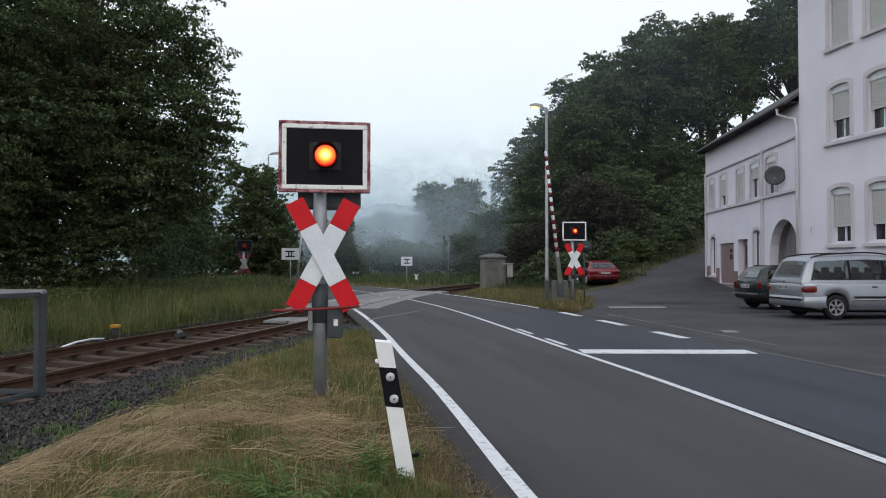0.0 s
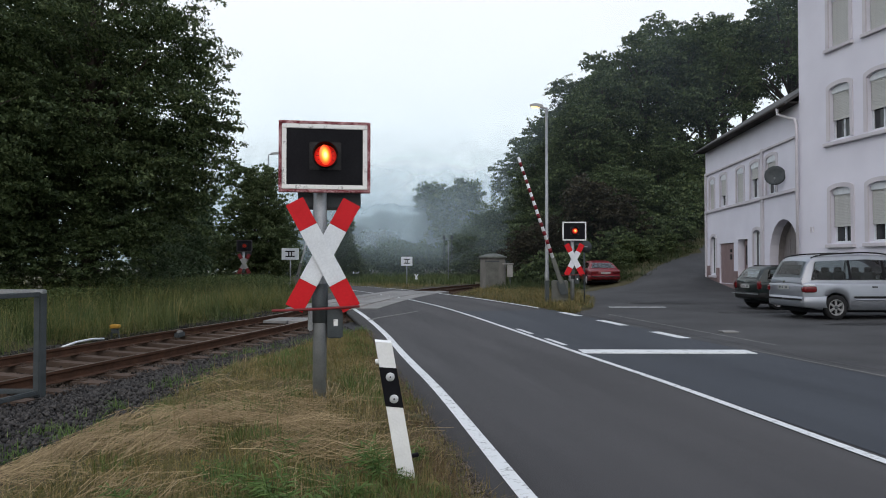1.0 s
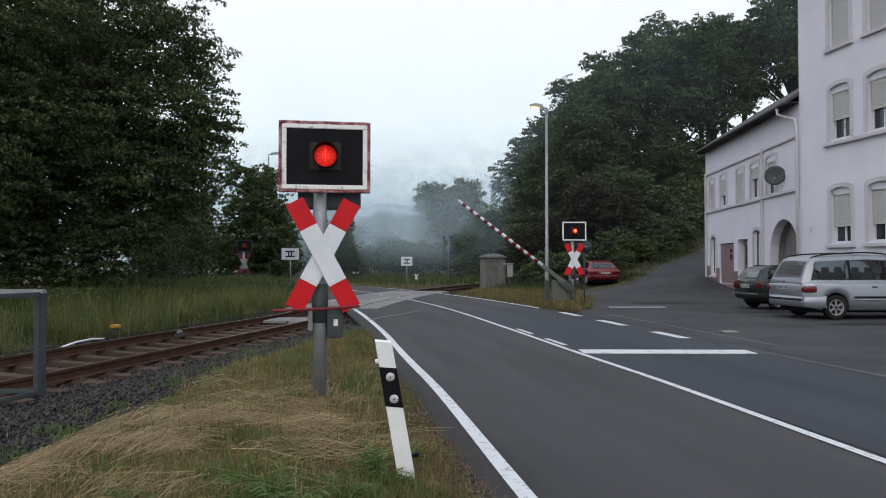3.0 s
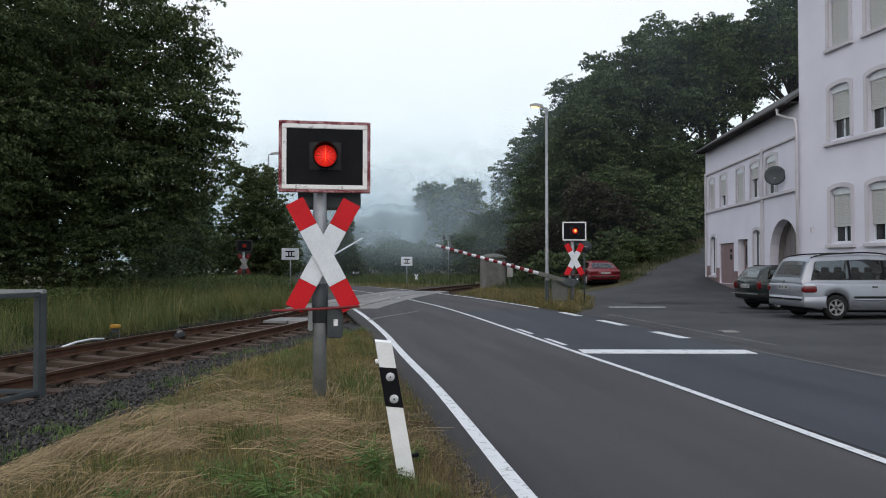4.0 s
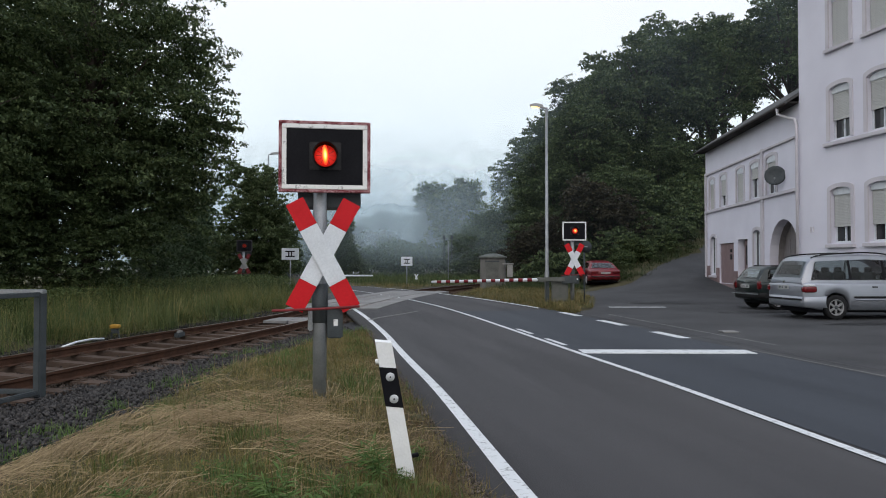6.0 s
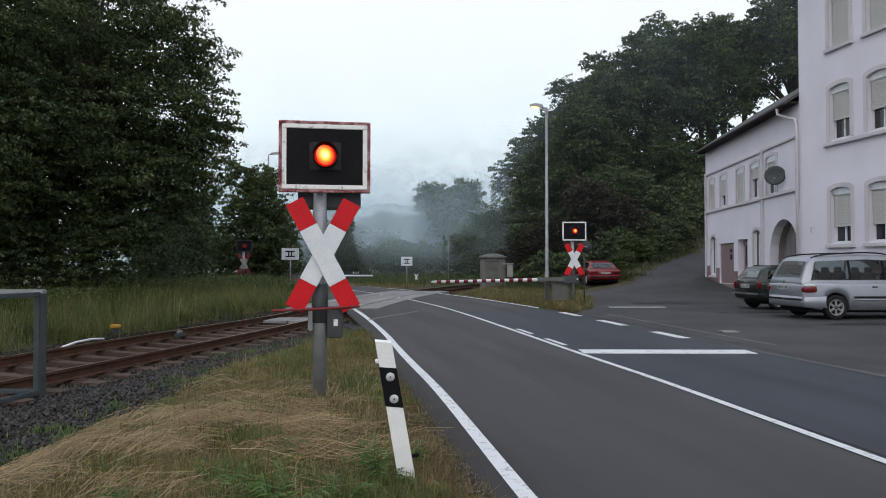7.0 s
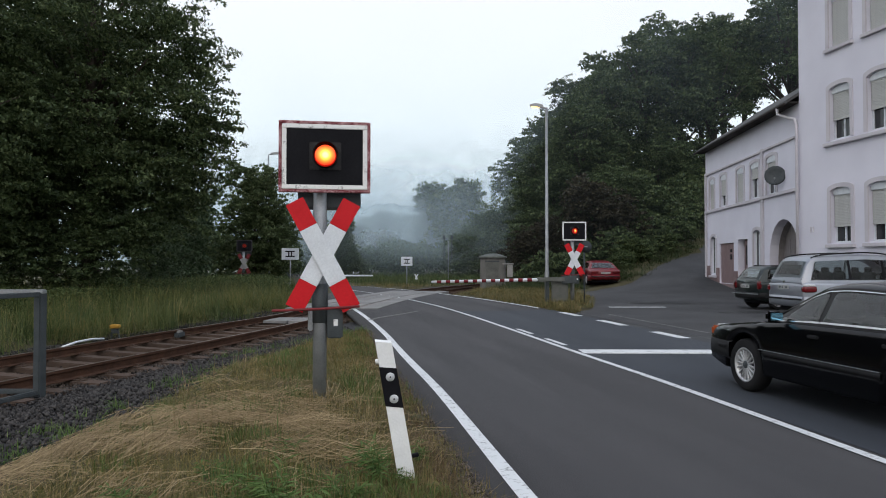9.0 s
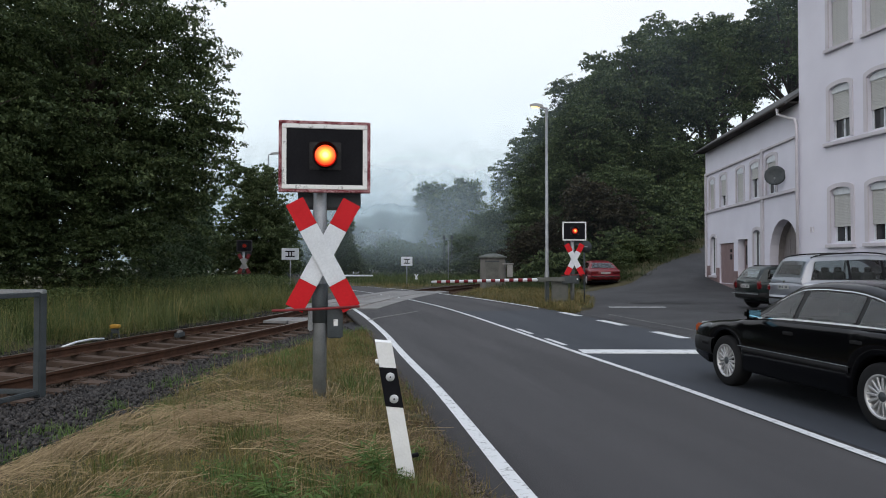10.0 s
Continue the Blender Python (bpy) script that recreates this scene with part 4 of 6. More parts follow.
def window(house, u0, u1, z0, z1, rise, shut, sill=True, bars=1, dep=0.2):
    """A window with plaster surround, frame, pane and a roller shutter let down to z = shut."""
    win = part("window", surround(u0, u1, z0, z1, rise), PLASTER_TRIM, house, "plaster-framed window with roller shutter")
    b = box((u0 + u1) / 2, dep, z0 + 0.035, u1 - u0, 0.06, 0.07, 0.006)
    box((u0 + u1) / 2, dep, z1 - 0.03, u1 - u0, 0.06, 0.06, 0.006, b)
    for u in (u0 + 0.035, u1 - 0.035, *([(u0 + u1) / 2] if bars else [])):
        box(u, dep, (z0 + z1) / 2, 0.07, 0.06, z1 - z0 - 0.13, 0.006, b)
    part("window_frame", b, WHITE, win, "white window frame")
    part("pane", box((u0 + u1) / 2, dep + 0.015, (z0 + z1) / 2, u1 - u0 - 0.08, 0.012, z1 - z0 - 0.08), GLASS, win, "dark glass pane")
    if shut is not None:
        b = box((u0 + u1) / 2, dep - 0.075, z1 - 0.12, u1 - u0 - 0.01, 0.1, 0.26, 0.01)
        part("shutter_box", b, WHITE, win, "pale shutter box")
        z, slat = z1 - 0.25, to_mesh(box(0, 0, 0, u1 - u0 - 0.05, 0.022, 0.05, 0.007, segs=1), "slat", SHUTTER)
        while z > shut:
            ob = new("slat", slat)
            ob.parent = win
            ob.location = ((u0 + u1) / 2, dep - 0.07, z - 0.026)
            z -= 0.053
        part("shutter_foot", box((u0 + u1) / 2, dep - 0.075, z - 0.01, u1 - u0 - 0.05, 0.035, 0.05, 0.006), SHUTTER, win)
    if sill:
        part("sill", box((u0 + u1) / 2, -0.02, z0 - 0.1, u1 - u0 + 0.36, 0.2, 0.12, 0.015), PLASTER_TRIM, win)
    return win


# tall house beside the road
main_house = thing("tall_house", pose(13.11, 26.0, 0, 0, 0, math.degrees(math.atan2(-0.988, 0.153))), "tall pale lilac plastered house with shuttered arched windows", "house")
COLS = ((1.63, 2.62), (3.38, 4.4), (5.15, 6.15), (6.9, 7.9))
ROWS = ((2.2, 4.1, 2.8), (5.74, 7.6, 6.48), (8.95, 10.8, 9.0))
openings = [(u0, u1, z0, z1, 0.14) for u0, u1 in COLS for z0, z1, sh in ROWS]
part("front_wall", facade(9.5, 12.2, openings), PLASTER, main_house, "pale lilac rendered wall")
b = box(4.75, 9.3, 5.8, 9.5, 0.35, 12.8)
part("back_wall", b, PLASTER, main_house)
for u in (0.175, 9.325):
    part("side_wall", box(u, 4.74, 5.8, 0.35, 8.75, 12.8), PLASTER, main_house)
part("floor_slab", box(4.75, 4.7, 5.0, 8.7, 8.6, 0.25), SHADE_BLACK, main_house)
part("inner_wall", box(4.75, 3.2, 5.8, 8.7, 0.1, 12.4), SHADE_BLACK, main_house, "near-black wall in place of unlit rooms behind the windows")
b = prism([(-0.4, 12.2), (9.9, 12.2), (7.0, 15.0), (2.5, 15.0)], -0.4, 9.7)
part("roof", b, ROOF_TILE, main_house, "dark slate roof")
for u0, u1 in COLS:
    for r, (z0, z1, sh) in enumerate(ROWS):
        window(main_house, u0, u1, z0, z1, 0.14, sh, sill=r != 1)
part("string_course", box(5.45, -0.05, 5.6, 8.1, 0.16, 0.13, 0.02), PLASTER_TRIM, main_house, "continuous sill band")
part("plinth", box(4.75, -0.025, 0.3, 9.5, 0.06, 1.2, 0.01), PLASTER_TRIM, main_house)
for u in (0.62, 0.75):
    part("wall_hook", box(u, -0.02, 2.72, 0.03, 0.05, 0.2, 0.008), PLASTER_TRIM, main_house)

# lower annex
LA = 11.95
annex = thing("annex_house", pose(14.07, 37.9, 0, 0, 0, math.degrees(math.atan2(-0.9968, -0.0802))), "low white plastered annex with arched gateway and eaves gutter", "house")


def au(s):
    return LA - s


UP = ((10.4, 11.2, 4.35), (8.45, 9.4, 4.9), (5.98, 6.95, 4.35), (4.08, 5.1, 5.25), (2.2, 3.25, 5.3))
a_open = [(au(s1), au(s0), 4.32, 5.88, 0.12) for s0, s1, sh in UP]
g_open = [(au(11.0), au(10.15), 0.95, 2.9, 0.2), (au(9.6), au(7.45), 0.55, 2.5, 0.0), (au(6.85), au(5.6), 0.3, 2.62, 0.0), (au(4.8), au(3.95), 1.1, 2.95, 0.15), (au(3.0), au(0.15), -0.3, 3.24, 1.42)]
part("front_wall", facade(LA - 0.0, 7.5, a_open + g_open), PLASTER, annex, "pale rendered wall")
part("back_wall", box(LA / 2, 6.2, 3.9, LA, 0.3, 7.2), PLASTER, annex)
part("side_wall", box(0.15, 3.2, 3.4, 0.3, 5.7, 8.2), PLASTER, annex)
part("inner_wall", box(LA / 2, 1.9, 3.4, LA - 0.7, 0.1, 7.4), SHADE_BLACK, annex, "near-black wall in place of unlit rooms behind the windows")
b = prism([(-0.45, 7.42), (-0.45, 7.54), (3.1, 9.8), (6.6, 7.54), (6.6, 7.42), (3.1, 9.65)], -0.35, LA)
b.transform(Matrix(((0, 1, 0, 0), (1, 0, 0, 0), (0, 0, 1, 0), (0, 0, 0, 1))))
part("roof", b, ROOF_TILE, annex, "dark slate roof")
part("soffit", box(LA / 2 - 0.15, -0.2, 7.46, LA + 0.2, 0.42, 0.06), EAVES, annex, "dark eaves board")
part("gutter", tube([(-0.35, -0.5, 7.44), (LA - 0.1, -0.5, 7.4)], 0.055, 10), EAVES, annex, smooth=True)
for s0, s1, sh in UP:
    window(annex, au(s1), au(s0), 4.32, 5.88, 0.12, sh, sill=False, dep=0.13)
window(annex, *g_open[0], None, bars=1, dep=0.1)
window(annex, *g_open[3], None, bars=1, dep=0.1)
part("sill_band", box(au(7.8), -0.05, 4.22, 8.1, 0.12, 0.13, 0.02), PLASTER_TRIM, annex)
part("sill_band", box(au(1.85), -0.05, 4.25, 3.3, 0.12, 0.13, 0.02), PLASTER_TRIM, annex)
part("cornice", box(au(7.75), -0.04, 6.2, 7.9, 0.1, 0.09, 0.015), PLASTER_TRIM, annex)
part("cornice", box(au(1.9), -0.04, 6.22, 3.2, 0.1, 0.09, 0.015), PLASTER_TRIM, annex)
part("pilaster", box(au(3.68), -0.035, 3.3, 0.26, 0.09, 6.0, 0.015), PLASTER_TRIM, annex)
part("pilaster", box(au(11.8), -0.035, 3.5, 0.24, 0.09, 5.6, 0.015), PLASTER_TRIM, annex)
for s0, s1, z1 in ((3.15, 5.55, 0.75), (5.6, 6.85, 0.28), (6.9, 7.4, 1.15), (7.45, 9.6, 0.53), (9.65, 10.1, 1.3), (10.15, 11.0, 0.8), (11.05, 11.65, 1.4)):
    part("plinth", box(au((s0 + s1) / 2), -0.02, (z1 - 0.6) / 2, s1 - s0, 0.06, z1 + 0.6, 0.01), WOOD_DOOR, annex, "stained reddish plinth")
dbl = part("double_door", box(au(8.52), 0.12, 1.3, 2.1, 0.06, 2.4, 0.01), WOOD_DOOR, annex, "weathered reddish wooden double door")
for q in range(9):
    part("plank", box(au(9.5 - q * 0.245), 0.085, 1.3, 0.23, 0.02, 2.36, 0.005), WOOD_DOOR, dbl)
part("door_light", box(au(8.05), 0.07, 1.95, 0.24, 0.02, 0.5, 0.005), SHADE_BLACK, dbl, "near-black slab in place of a shaded opening in the door")
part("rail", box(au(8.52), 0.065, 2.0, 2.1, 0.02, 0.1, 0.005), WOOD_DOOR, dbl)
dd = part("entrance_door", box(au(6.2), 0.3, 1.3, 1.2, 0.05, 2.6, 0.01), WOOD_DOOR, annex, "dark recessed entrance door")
part("panel", box(au(6.2), 0.265, 1.9, 0.7, 0.02, 0.9, 0.01), SHADE_BLACK, dd)
gate = part("gateway_door", prism([(au(2.95), -0.3), (au(0.2), -0.3)] + arc_top(au(2.95), au(0.2), 3.2, 1.38)[::-1], 0.55, 0.65), GATE_SHADED, annex, "grey recessed gateway door")
part("plank", box(au(1.58), 0.53, 1.4, 0.05, 0.03, 3.3, 0.01), GATE_SHADED, gate)
for q in range(6):
    part("plank", box(au(2.75 - q * 0.46), 0.54, 1.2, 0.03, 0.02, 2.6, 0.005), GATE_SHADED, gate)
b = bmesh.new()
ring = [(au(3.0), -0.3)] + arc_top(au(3.0), au(0.15), 3.24, 1.42, 16) + [(au(0.15), -0.3)]
for o_ in (0.0, 0.12):
    cols = [[b.verts.new((u + (o_ if u > au(1.57) else -o_), y, z + (o_ if z > 0 else 0))) for u, z in ring] for y in (0.34, 1.06)]
    for q in range(len(ring) - 1):
        b.faces.new((cols[0][q], cols[0][q + 1], cols[1][q + 1], cols[1][q]))
# the vault's shade is put into its grey colour
part("gateway_vault", b, GATE_SHADED, annex, "grey vault coloured darker for the shade of the gateway")

pipe = tube([(au(0.75), -0.5, 7.4), (au(0.72), -0.5, 7.15), (au(0.45), -0.22, 6.95), (au(0.12), -0.12, 6.85), (au(0.02), -0.1, 6.6), (au(0.0), -0.1, 0.0)], 0.055, 10)
part("downpipe", pipe, PLASTER_TRIM, annex, "pale downpipe", True)

# satellite dish on the annex
nrm = Vector((-0.46, -0.86, 0.14)).normalized()
dm = Matrix.Translation((12.91, 27.5, 4.93)) @ nrm.to_track_quat("-Y", "Z").to_matrix().to_4x4() @ Matrix.Scale(0.92, 4)
dish = thing("satellite_dish", dm, "dark grey satellite dish mounted on the annex wall", "satellite dish")
b, last = bmesh.new(), None
cc = b.verts.new((0, 0.07, 0))
for r in (0.1, 0.2, 0.3, 0.42):
    ring = [b.verts.new((r * math.cos(a), 0.07 - 0.4 * r * r, r * math.sin(a))) for a in (2 * math.pi * q / 28 for q in range(28))]
    for q in range(28):
        b.faces.new((last[q], last[(q + 1) % 28], ring[(q + 1) % 28], ring[q]) if last else (cc, ring[q], ring[(q + 1) % 28]))
    last = ring
ob = part("reflector", b, STEEL_DARK, dish, "shallow dark grey reflector", True)
sol = ob.modifiers.new("thickness", "SOLIDIFY")
sol.thickness = 0.012
part("feed_arm", tube([(0, 0.05, -0.4), (0, -0.35, -0.22)], 0.015, 6), STEEL, dish)
part("receiver", tube([(0, -0.3, -0.2), (0, -0.4, -0.2)], 0.03, 8), STEEL, dish)
part("wall_mount", tube([(0, 0.06, 0), (0.12, 0.3, -0.1), (0.25, 0.42, -0.12)], 0.025, 8), STEEL_DARK, dish)


# ---- vehicles ----
def lerp_table(table, x):
    return float(np.interp(x, [p[0] for p in table], [p[1] for p in table]))


def smooth_table(table, x, d=0.05):
    return (lerp_table(table, x - d) + 2 * lerp_table(table, x) + lerp_table(table, x + d)) / 4


def make_wheel(parent, name, m, r, spokes, alloy, keyed=False):
    w = new(name)
    w.empty_display_size = 0.1
    w.parent = parent
    w.matrix_basis = m
    b, last = bmesh.new(), None
    prof = [(-0.09, r * 0.64), (-0.1, r * 0.9), (-0.075, r * 0.985), (-0.04, r), (0.06, r), (0.09, r * 0.95), (0.1, r * 0.64)]
    for q in range(33):
        a = 2 * math.pi * q / 32
        ring = [b.verts.new((rr * math.cos(a), y, rr * math.sin(a))) for y, rr in prof]
        if last:
            for k in range(len(prof) - 1):
                b.faces.new((last[k], last[k + 1], ring[k + 1], ring[k]))
        last = ring
    bmesh.ops.remove_doubles(b, verts=b.verts[:], dist=0.0005)
    part("tyre", b, RUBBER, w, "black rubber tyre", True)
    b, last = bmesh.new(), None
    prof = [(-0.09, r * 0.66), (-0.095, r * 0.63), (-0.08, r * 0.58), (0.02, r * 0.55)]
    for q in range(33):
        a = 2 * math.pi * q / 32
        ring = [b.verts.new((rr * math.cos(a), y, rr * math.sin(a))) for y, rr in prof]
        if last:
            for k in range(len(prof) - 1):
                b.faces.new((last[k], last[k + 1], ring[k + 1], ring[k]))
        last = ring
    bmesh.ops.remove_doubles(b, verts=b.verts[:], dist=0.0005)
    rim = part("rim", b, alloy, w, "silver alloy rim", True)
    part("brake_drum", disc(0, 0.0, 0, r * 0.6, 0.05, 24), BLACK, w)
    for q in range(spokes):
        b = box(0, -0.065, r * 0.37, 0.9 * r / spokes + 0.008, 0.03, r * 0.48, 0.006, m=pose(0, 0, 0, 0, 360 * q / spokes, 0), segs=1)
        part("spoke", b, alloy, rim)
    part("hub_cap", tube([(0, -0.05, 0), (0, -0.085, 0)], [r * 0.2, r * 0.13], 16), STEEL_DARK, rim, smooth=True)
    return w


def make_car(name, m, label, paint, spec, group="parked cars"):
    """A car from its side lines: x forward, y to its left, origin on the ground between the wheels."""
    t = thing(name, m, label, "car", group)
    x0, x1, W, r = spec["rear"], spec["front"], spec["width"] / 2, spec["r"]
    ax = (spec["ax_f"], spec["ax_r"])

    def halfw(x):
        return W * min(1.0, 1 - 0.13 * max(0, (x - (x1 - 0.8)) / 0.8) ** 2.2 - 0.1 * max(0, ((x0 + 0.6) - x) / 0.6) ** 2.2)

    def belt(x):
        return smooth_table(spec["belt"], x, 0.06)

    def roof(x):
        return smooth_table(spec["roof"], x, 0.07)

    def roofw(x):
        return halfw(x) * spec["tumble"]

    def low(x):
        z = smooth_table(spec["low"], x, 0.05)
        for a in ax:
            if abs(x - a) < r * 1.17:
                z = max(z, r + math.sqrt((r * 1.17) ** 2 - (x - a) ** 2) - 0.0)
        return z

    b, last = bmesh.new(), None
    stations = list(np.linspace(x0, x1, 150))
    for x in stations:
        w, zl, zt = halfw(x), low(x), belt(x)
        zl = min(zl, zt - 0.12)
        mid = zl + (zt - zl) * 0.45
        pts = [(0, zl), (w * 0.9, zl), (w * 0.985, zl + 0.015), (w, mid), (w * 0.985, zt - 0.14 * (zt - zl)), (w * 0.955, zt - 0.025), (w * 0.9, zt), (w * 0.45, zt + 0.02), (0, zt + 0.025)]
        ring = [b.verts.new((x, y, z)) for y, z in pts] + [b.verts.new((x, -y, z)) for y, z in pts[-2:0:-1]]
        if last:
            for q in range(len(ring)):
                b.faces.new((last[q], last[(q + 1) % len(ring)], ring[(q + 1) % len(ring)], ring[q]))
        else:
            b.faces.new(ring)
        last = ring
    b.faces.new(last[::-1])
    body = part("body", b, paint, t, spec["paint_label"], True)
    g0, g1 = spec["cabin"]
    b, last = bmesh.new(), None
    for x in np.linspace(g0, g1, 70):
        zt, zr = belt(x) - 0.01, max(roof(x), belt(x) + 0.003)
        wb, wr = halfw(x) * 0.93, roofw(x)
        k = min(1.0, (zr - zt) / 0.42)
        wr = wb + (wr - wb) * k
        pts = [(wb, zt), (wr + (wb - wr) * 0.06, zr - 0.06 * k), (wr - 0.035 * k, zr - 0.012 * k), (wr - 0.16, zr + 0.012 * k), (0, zr + 0.03 * k)]
        ring = [b.verts.new((x, y, z)) for y, z in pts] + [b.verts.new((x, -y, z)) for y, z in pts[-2::-1]]
        if last:
            glazed = any(lo <= x_last and x <= hi for lo, hi in (spec["windscreen"], spec["rear_window"]))
            for q in range(1, len(ring) - 2):
                if not (glazed and q in (3, 4)):
                    b.faces.new((last[q], last[q + 1], ring[q + 1], ring[q]))
        else:
            b.faces.new(ring)
        last, x_last = ring, x
    cabin = part("cabin", b, paint, t, spec["paint_label"], True)

    def side_point(x, v, sgn, off):
        zt, zr = belt(x), roof(x) - 0.05
        k = min(1.0, (roof(x) - zt) / 0.42)
        wb = halfw(x) * 0.93
        wr = wb + (roofw(x) - wb) * k + (wb - roofw(x)) * 0.06
        return Vector((x, sgn * (wb + (wr - wb) * v + off), zt + (zr - zt) * v))

    def side_patch(xa, xb, va, vb, sgn, off=0.006, nose_a=0.0, nose_b=0.0, nx=10):
        bb, prev = bmesh.new(), None
        for q in range(nx + 1):
            f = q / nx
            col = []
            for v in (va, (va + vb) / 2, vb):
                s = (v - va) / (vb - va)
                xx = (xa + nose_a * s) * (1 - f) + (xb - nose_b * s) * f
                col.append(bb.verts.new(side_point(xx, v, sgn, off)))
            if prev:
                for k in range(2):
                    bb.faces.new((prev[k], col[k], col[k + 1], prev[k + 1]))
            prev = col
        return bb

    va, vb = spec.get("pane_v", (0.1, 0.9))
    gaps = [(g0, 0.0)] + [(xb, -nb) for _, xb, _, nb in spec["panes"]], [(xa, -na) for xa, _, na, _ in spec["panes"]] + [(g1, 0.0)]
    for sgn in (1, -1):
        part("door_top", side_patch(g0, g1, -0.04, va, sgn, 0.0, nx=40), paint, cabin, spec["paint_label"], True)
        part("roof_side", side_patch(g0, g1, vb, 1.03, sgn, 0.0, nx=40), paint, cabin, spec["paint_label"], True)
        for (xa, na), (xb, nb) in zip(*gaps):
            part("window_post", side_patch(xa, xb, va, vb, sgn, 0.0, na, nb, 8), paint, cabin, spec["paint_label"], True)
        for xa, xb, na, nb in spec["panes"]:
            part("side_window", side_patch(xa, xb, va, vb, sgn, 0.006, na, nb), spec.get("side_glass", CAR_GLASS), cabin, "tinted side window", True)
            if spec.get("chrome"):
                part("window_trim", side_patch(xa - 0.03, xb + 0.03, 0.035, 0.085, sgn, 0.01), CHROME, cabin, "bright window trim", True)
        if spec.get("chrome"):
            part("roof_trim", side_patch(spec["panes"][0][0], spec["panes"][-1][1] - 0.3, 0.945, 0.97, sgn, 0.012), CHROME, cabin, "bright roof edge trim", True)

        if spec.get("pillars"):
            for k in range(len(spec["panes"]) - 1):
                part("door_pillar", side_patch(spec["panes"][k][1] - 0.02, spec["panes"][k + 1][0] + 0.02, va, vb, sgn, 0.009, nx=2), BLACK, cabin, "black door pillar", True)
        if spec.get("rails"):
            ra, rb = spec["rails"]
            pts = []
            for q in range(17):
                s = q / 16
                x = ra + (rb - ra) * s
                lift = 0.055 * min(1.0, 5 * s, 5 * (1 - s))
                pts.append((x, sgn * (roofw(x) - 0.06), roof(x) + lift))
            part("roof_rail", tube(pts, 0.02, 8), BUMPER, cabin, "dark bowed roof rail", True)

    def top_patch(xa, xb, off=0.008, inset=0.1, nx=10):
        bb, prev = bmesh.new(), None
        for q in range(nx + 1):
            x = xa + (xb - xa) * q / nx
            zr, zt = max(roof(x), belt(x) + 0.003), belt(x)
            k = min(1.0, (zr - zt) / 0.42)
            wb = halfw(x) * 0.93
            wr = wb + (roofw(x) - wb) * k - 0.05 - inset
            col = [bb.verts.new((x + off * (1 if x > 0 else -1), y, zr + dz * k + off)) for y, dz in ((-wr, 0.0), (-wr * 0.85, 0.012), (0, 0.03), (wr * 0.85, 0.012), (wr, 0.0))]
            if prev:
                for j in range(4):
                    bb.faces.new((prev[j], prev[j + 1], col[j + 1], col[j]))
            prev = col
        return bb

    # seats inside, and a dark sheet added over the body's lid
    zb = belt(0.0)
    part("interior_cover", box((g0 + g1) / 2, 0, zb + 0.035, (g1 - g0) * 0.8, W * 1.66, 0.03, 0.01), CAR_TRIM, t, "dark sheet added in place of the inside below the windows")
    for x in spec.get("seats", (-0.75, 0.2)):
        for sgn in (1, -1):
            seat = part("seat", pillow(x, sgn * 0.36, zb + 0.08, 0.16, 0.48, 0.36), CAR_TRIM, t, "dark seat back", True)
            part("headrest", pillow(x - 0.03, sgn * 0.36, zb + 0.31, 0.09, 0.26, 0.15), CAR_TRIM, seat, smooth=True)
    xw = spec["windscreen"][0] + 0.12
    ring = [(xw + 0.05 * math.sin(a), 0.36 + 0.18 * math.cos(a), zb + 0.02 + 0.17 * math.sin(a)) for a in (2 * math.pi * q / 20 for q in range(21))]
    part("steering_wheel", tube(ring, 0.014, 6), CAR_TRIM, t, smooth=True)
    part("windscreen", top_patch(*spec["windscreen"]), CAR_GLASS, cabin, "tinted windscreen", True)
    part("rear_window", top_patch(*spec["rear_window"], 0.012, spec.get("rear_inset", 0.06)), spec.get("rear_glass", CAR_GLASS), cabin, "tinted rear window", True)

    def band(z0, z1, off, mat, nm, lab="", xa=None, xb=None, ends=False):
        for sgn in (1, -1):
            bb, prev = bmesh.new(), None
            for x in np.linspace(xa, xb, 40):
                w = halfw(x)
                ok = low(x) < z0 - 0.002
                col = [bb.verts.new((x, sgn * (w + o), z)) for o, z in ((-0.03, z0), (off, z0 + 0.006), (off, z1 - 0.006), (-0.03, z1))] if ok else None
                if prev and col:
                    for j in range(3):
                        bb.faces.new((prev[j], prev[j + 1], col[j + 1], col[j]))
                prev = col
            part(nm, bb, mat, body, lab, True)

    for args in spec.get("bands", ()):
        band(*args[:5], lab=args[5], xa=args[6], xb=args[7])

    def bumper(xe, sgn, z0, z1, mat, lab):
        """A rounded bumper that wraps round one end."""
        bb, prev = bmesh.new(), None
        depth = 0.55
        for q in range(25):
            s = -1 + 2 * q / 24
            a = abs(s)
            y = math.copysign(min(1, a / 0.72), s)
            back = 0 if a < 0.72 else (a - 0.72) / 0.28
            x = xe - sgn * (depth * back + 0.04 * y * y)
            w = halfw(xe - sgn * max(0.02, depth * back)) + 0.012
            xo = x + sgn * 0.05 * (1 - back)
            col = [bb.verts.new(p) for p in ((x - sgn * 0.05, y * w * 0.98, z0), (xo, y * w, z0 + 0.03), (xo + sgn * 0.015, y * w, (z0 + z1) / 2), (xo, y * w, z1 - 0.02), (x - sgn * 0.05, y * w * 0.98, z1))]
            if prev:
                for j in range(4):
                    bb.faces.new((prev[j], prev[j + 1], col[j + 1], col[j]))
            prev = col
        return part("bumper", bb, mat, body, lab, True)

    bumper(x1, 1, *spec["bump_f"], spec["bump_mat"], spec["bump_label"])
    bumper(x0, -1, *spec["bump_r"], spec["bump_mat"], spec["bump_label"])
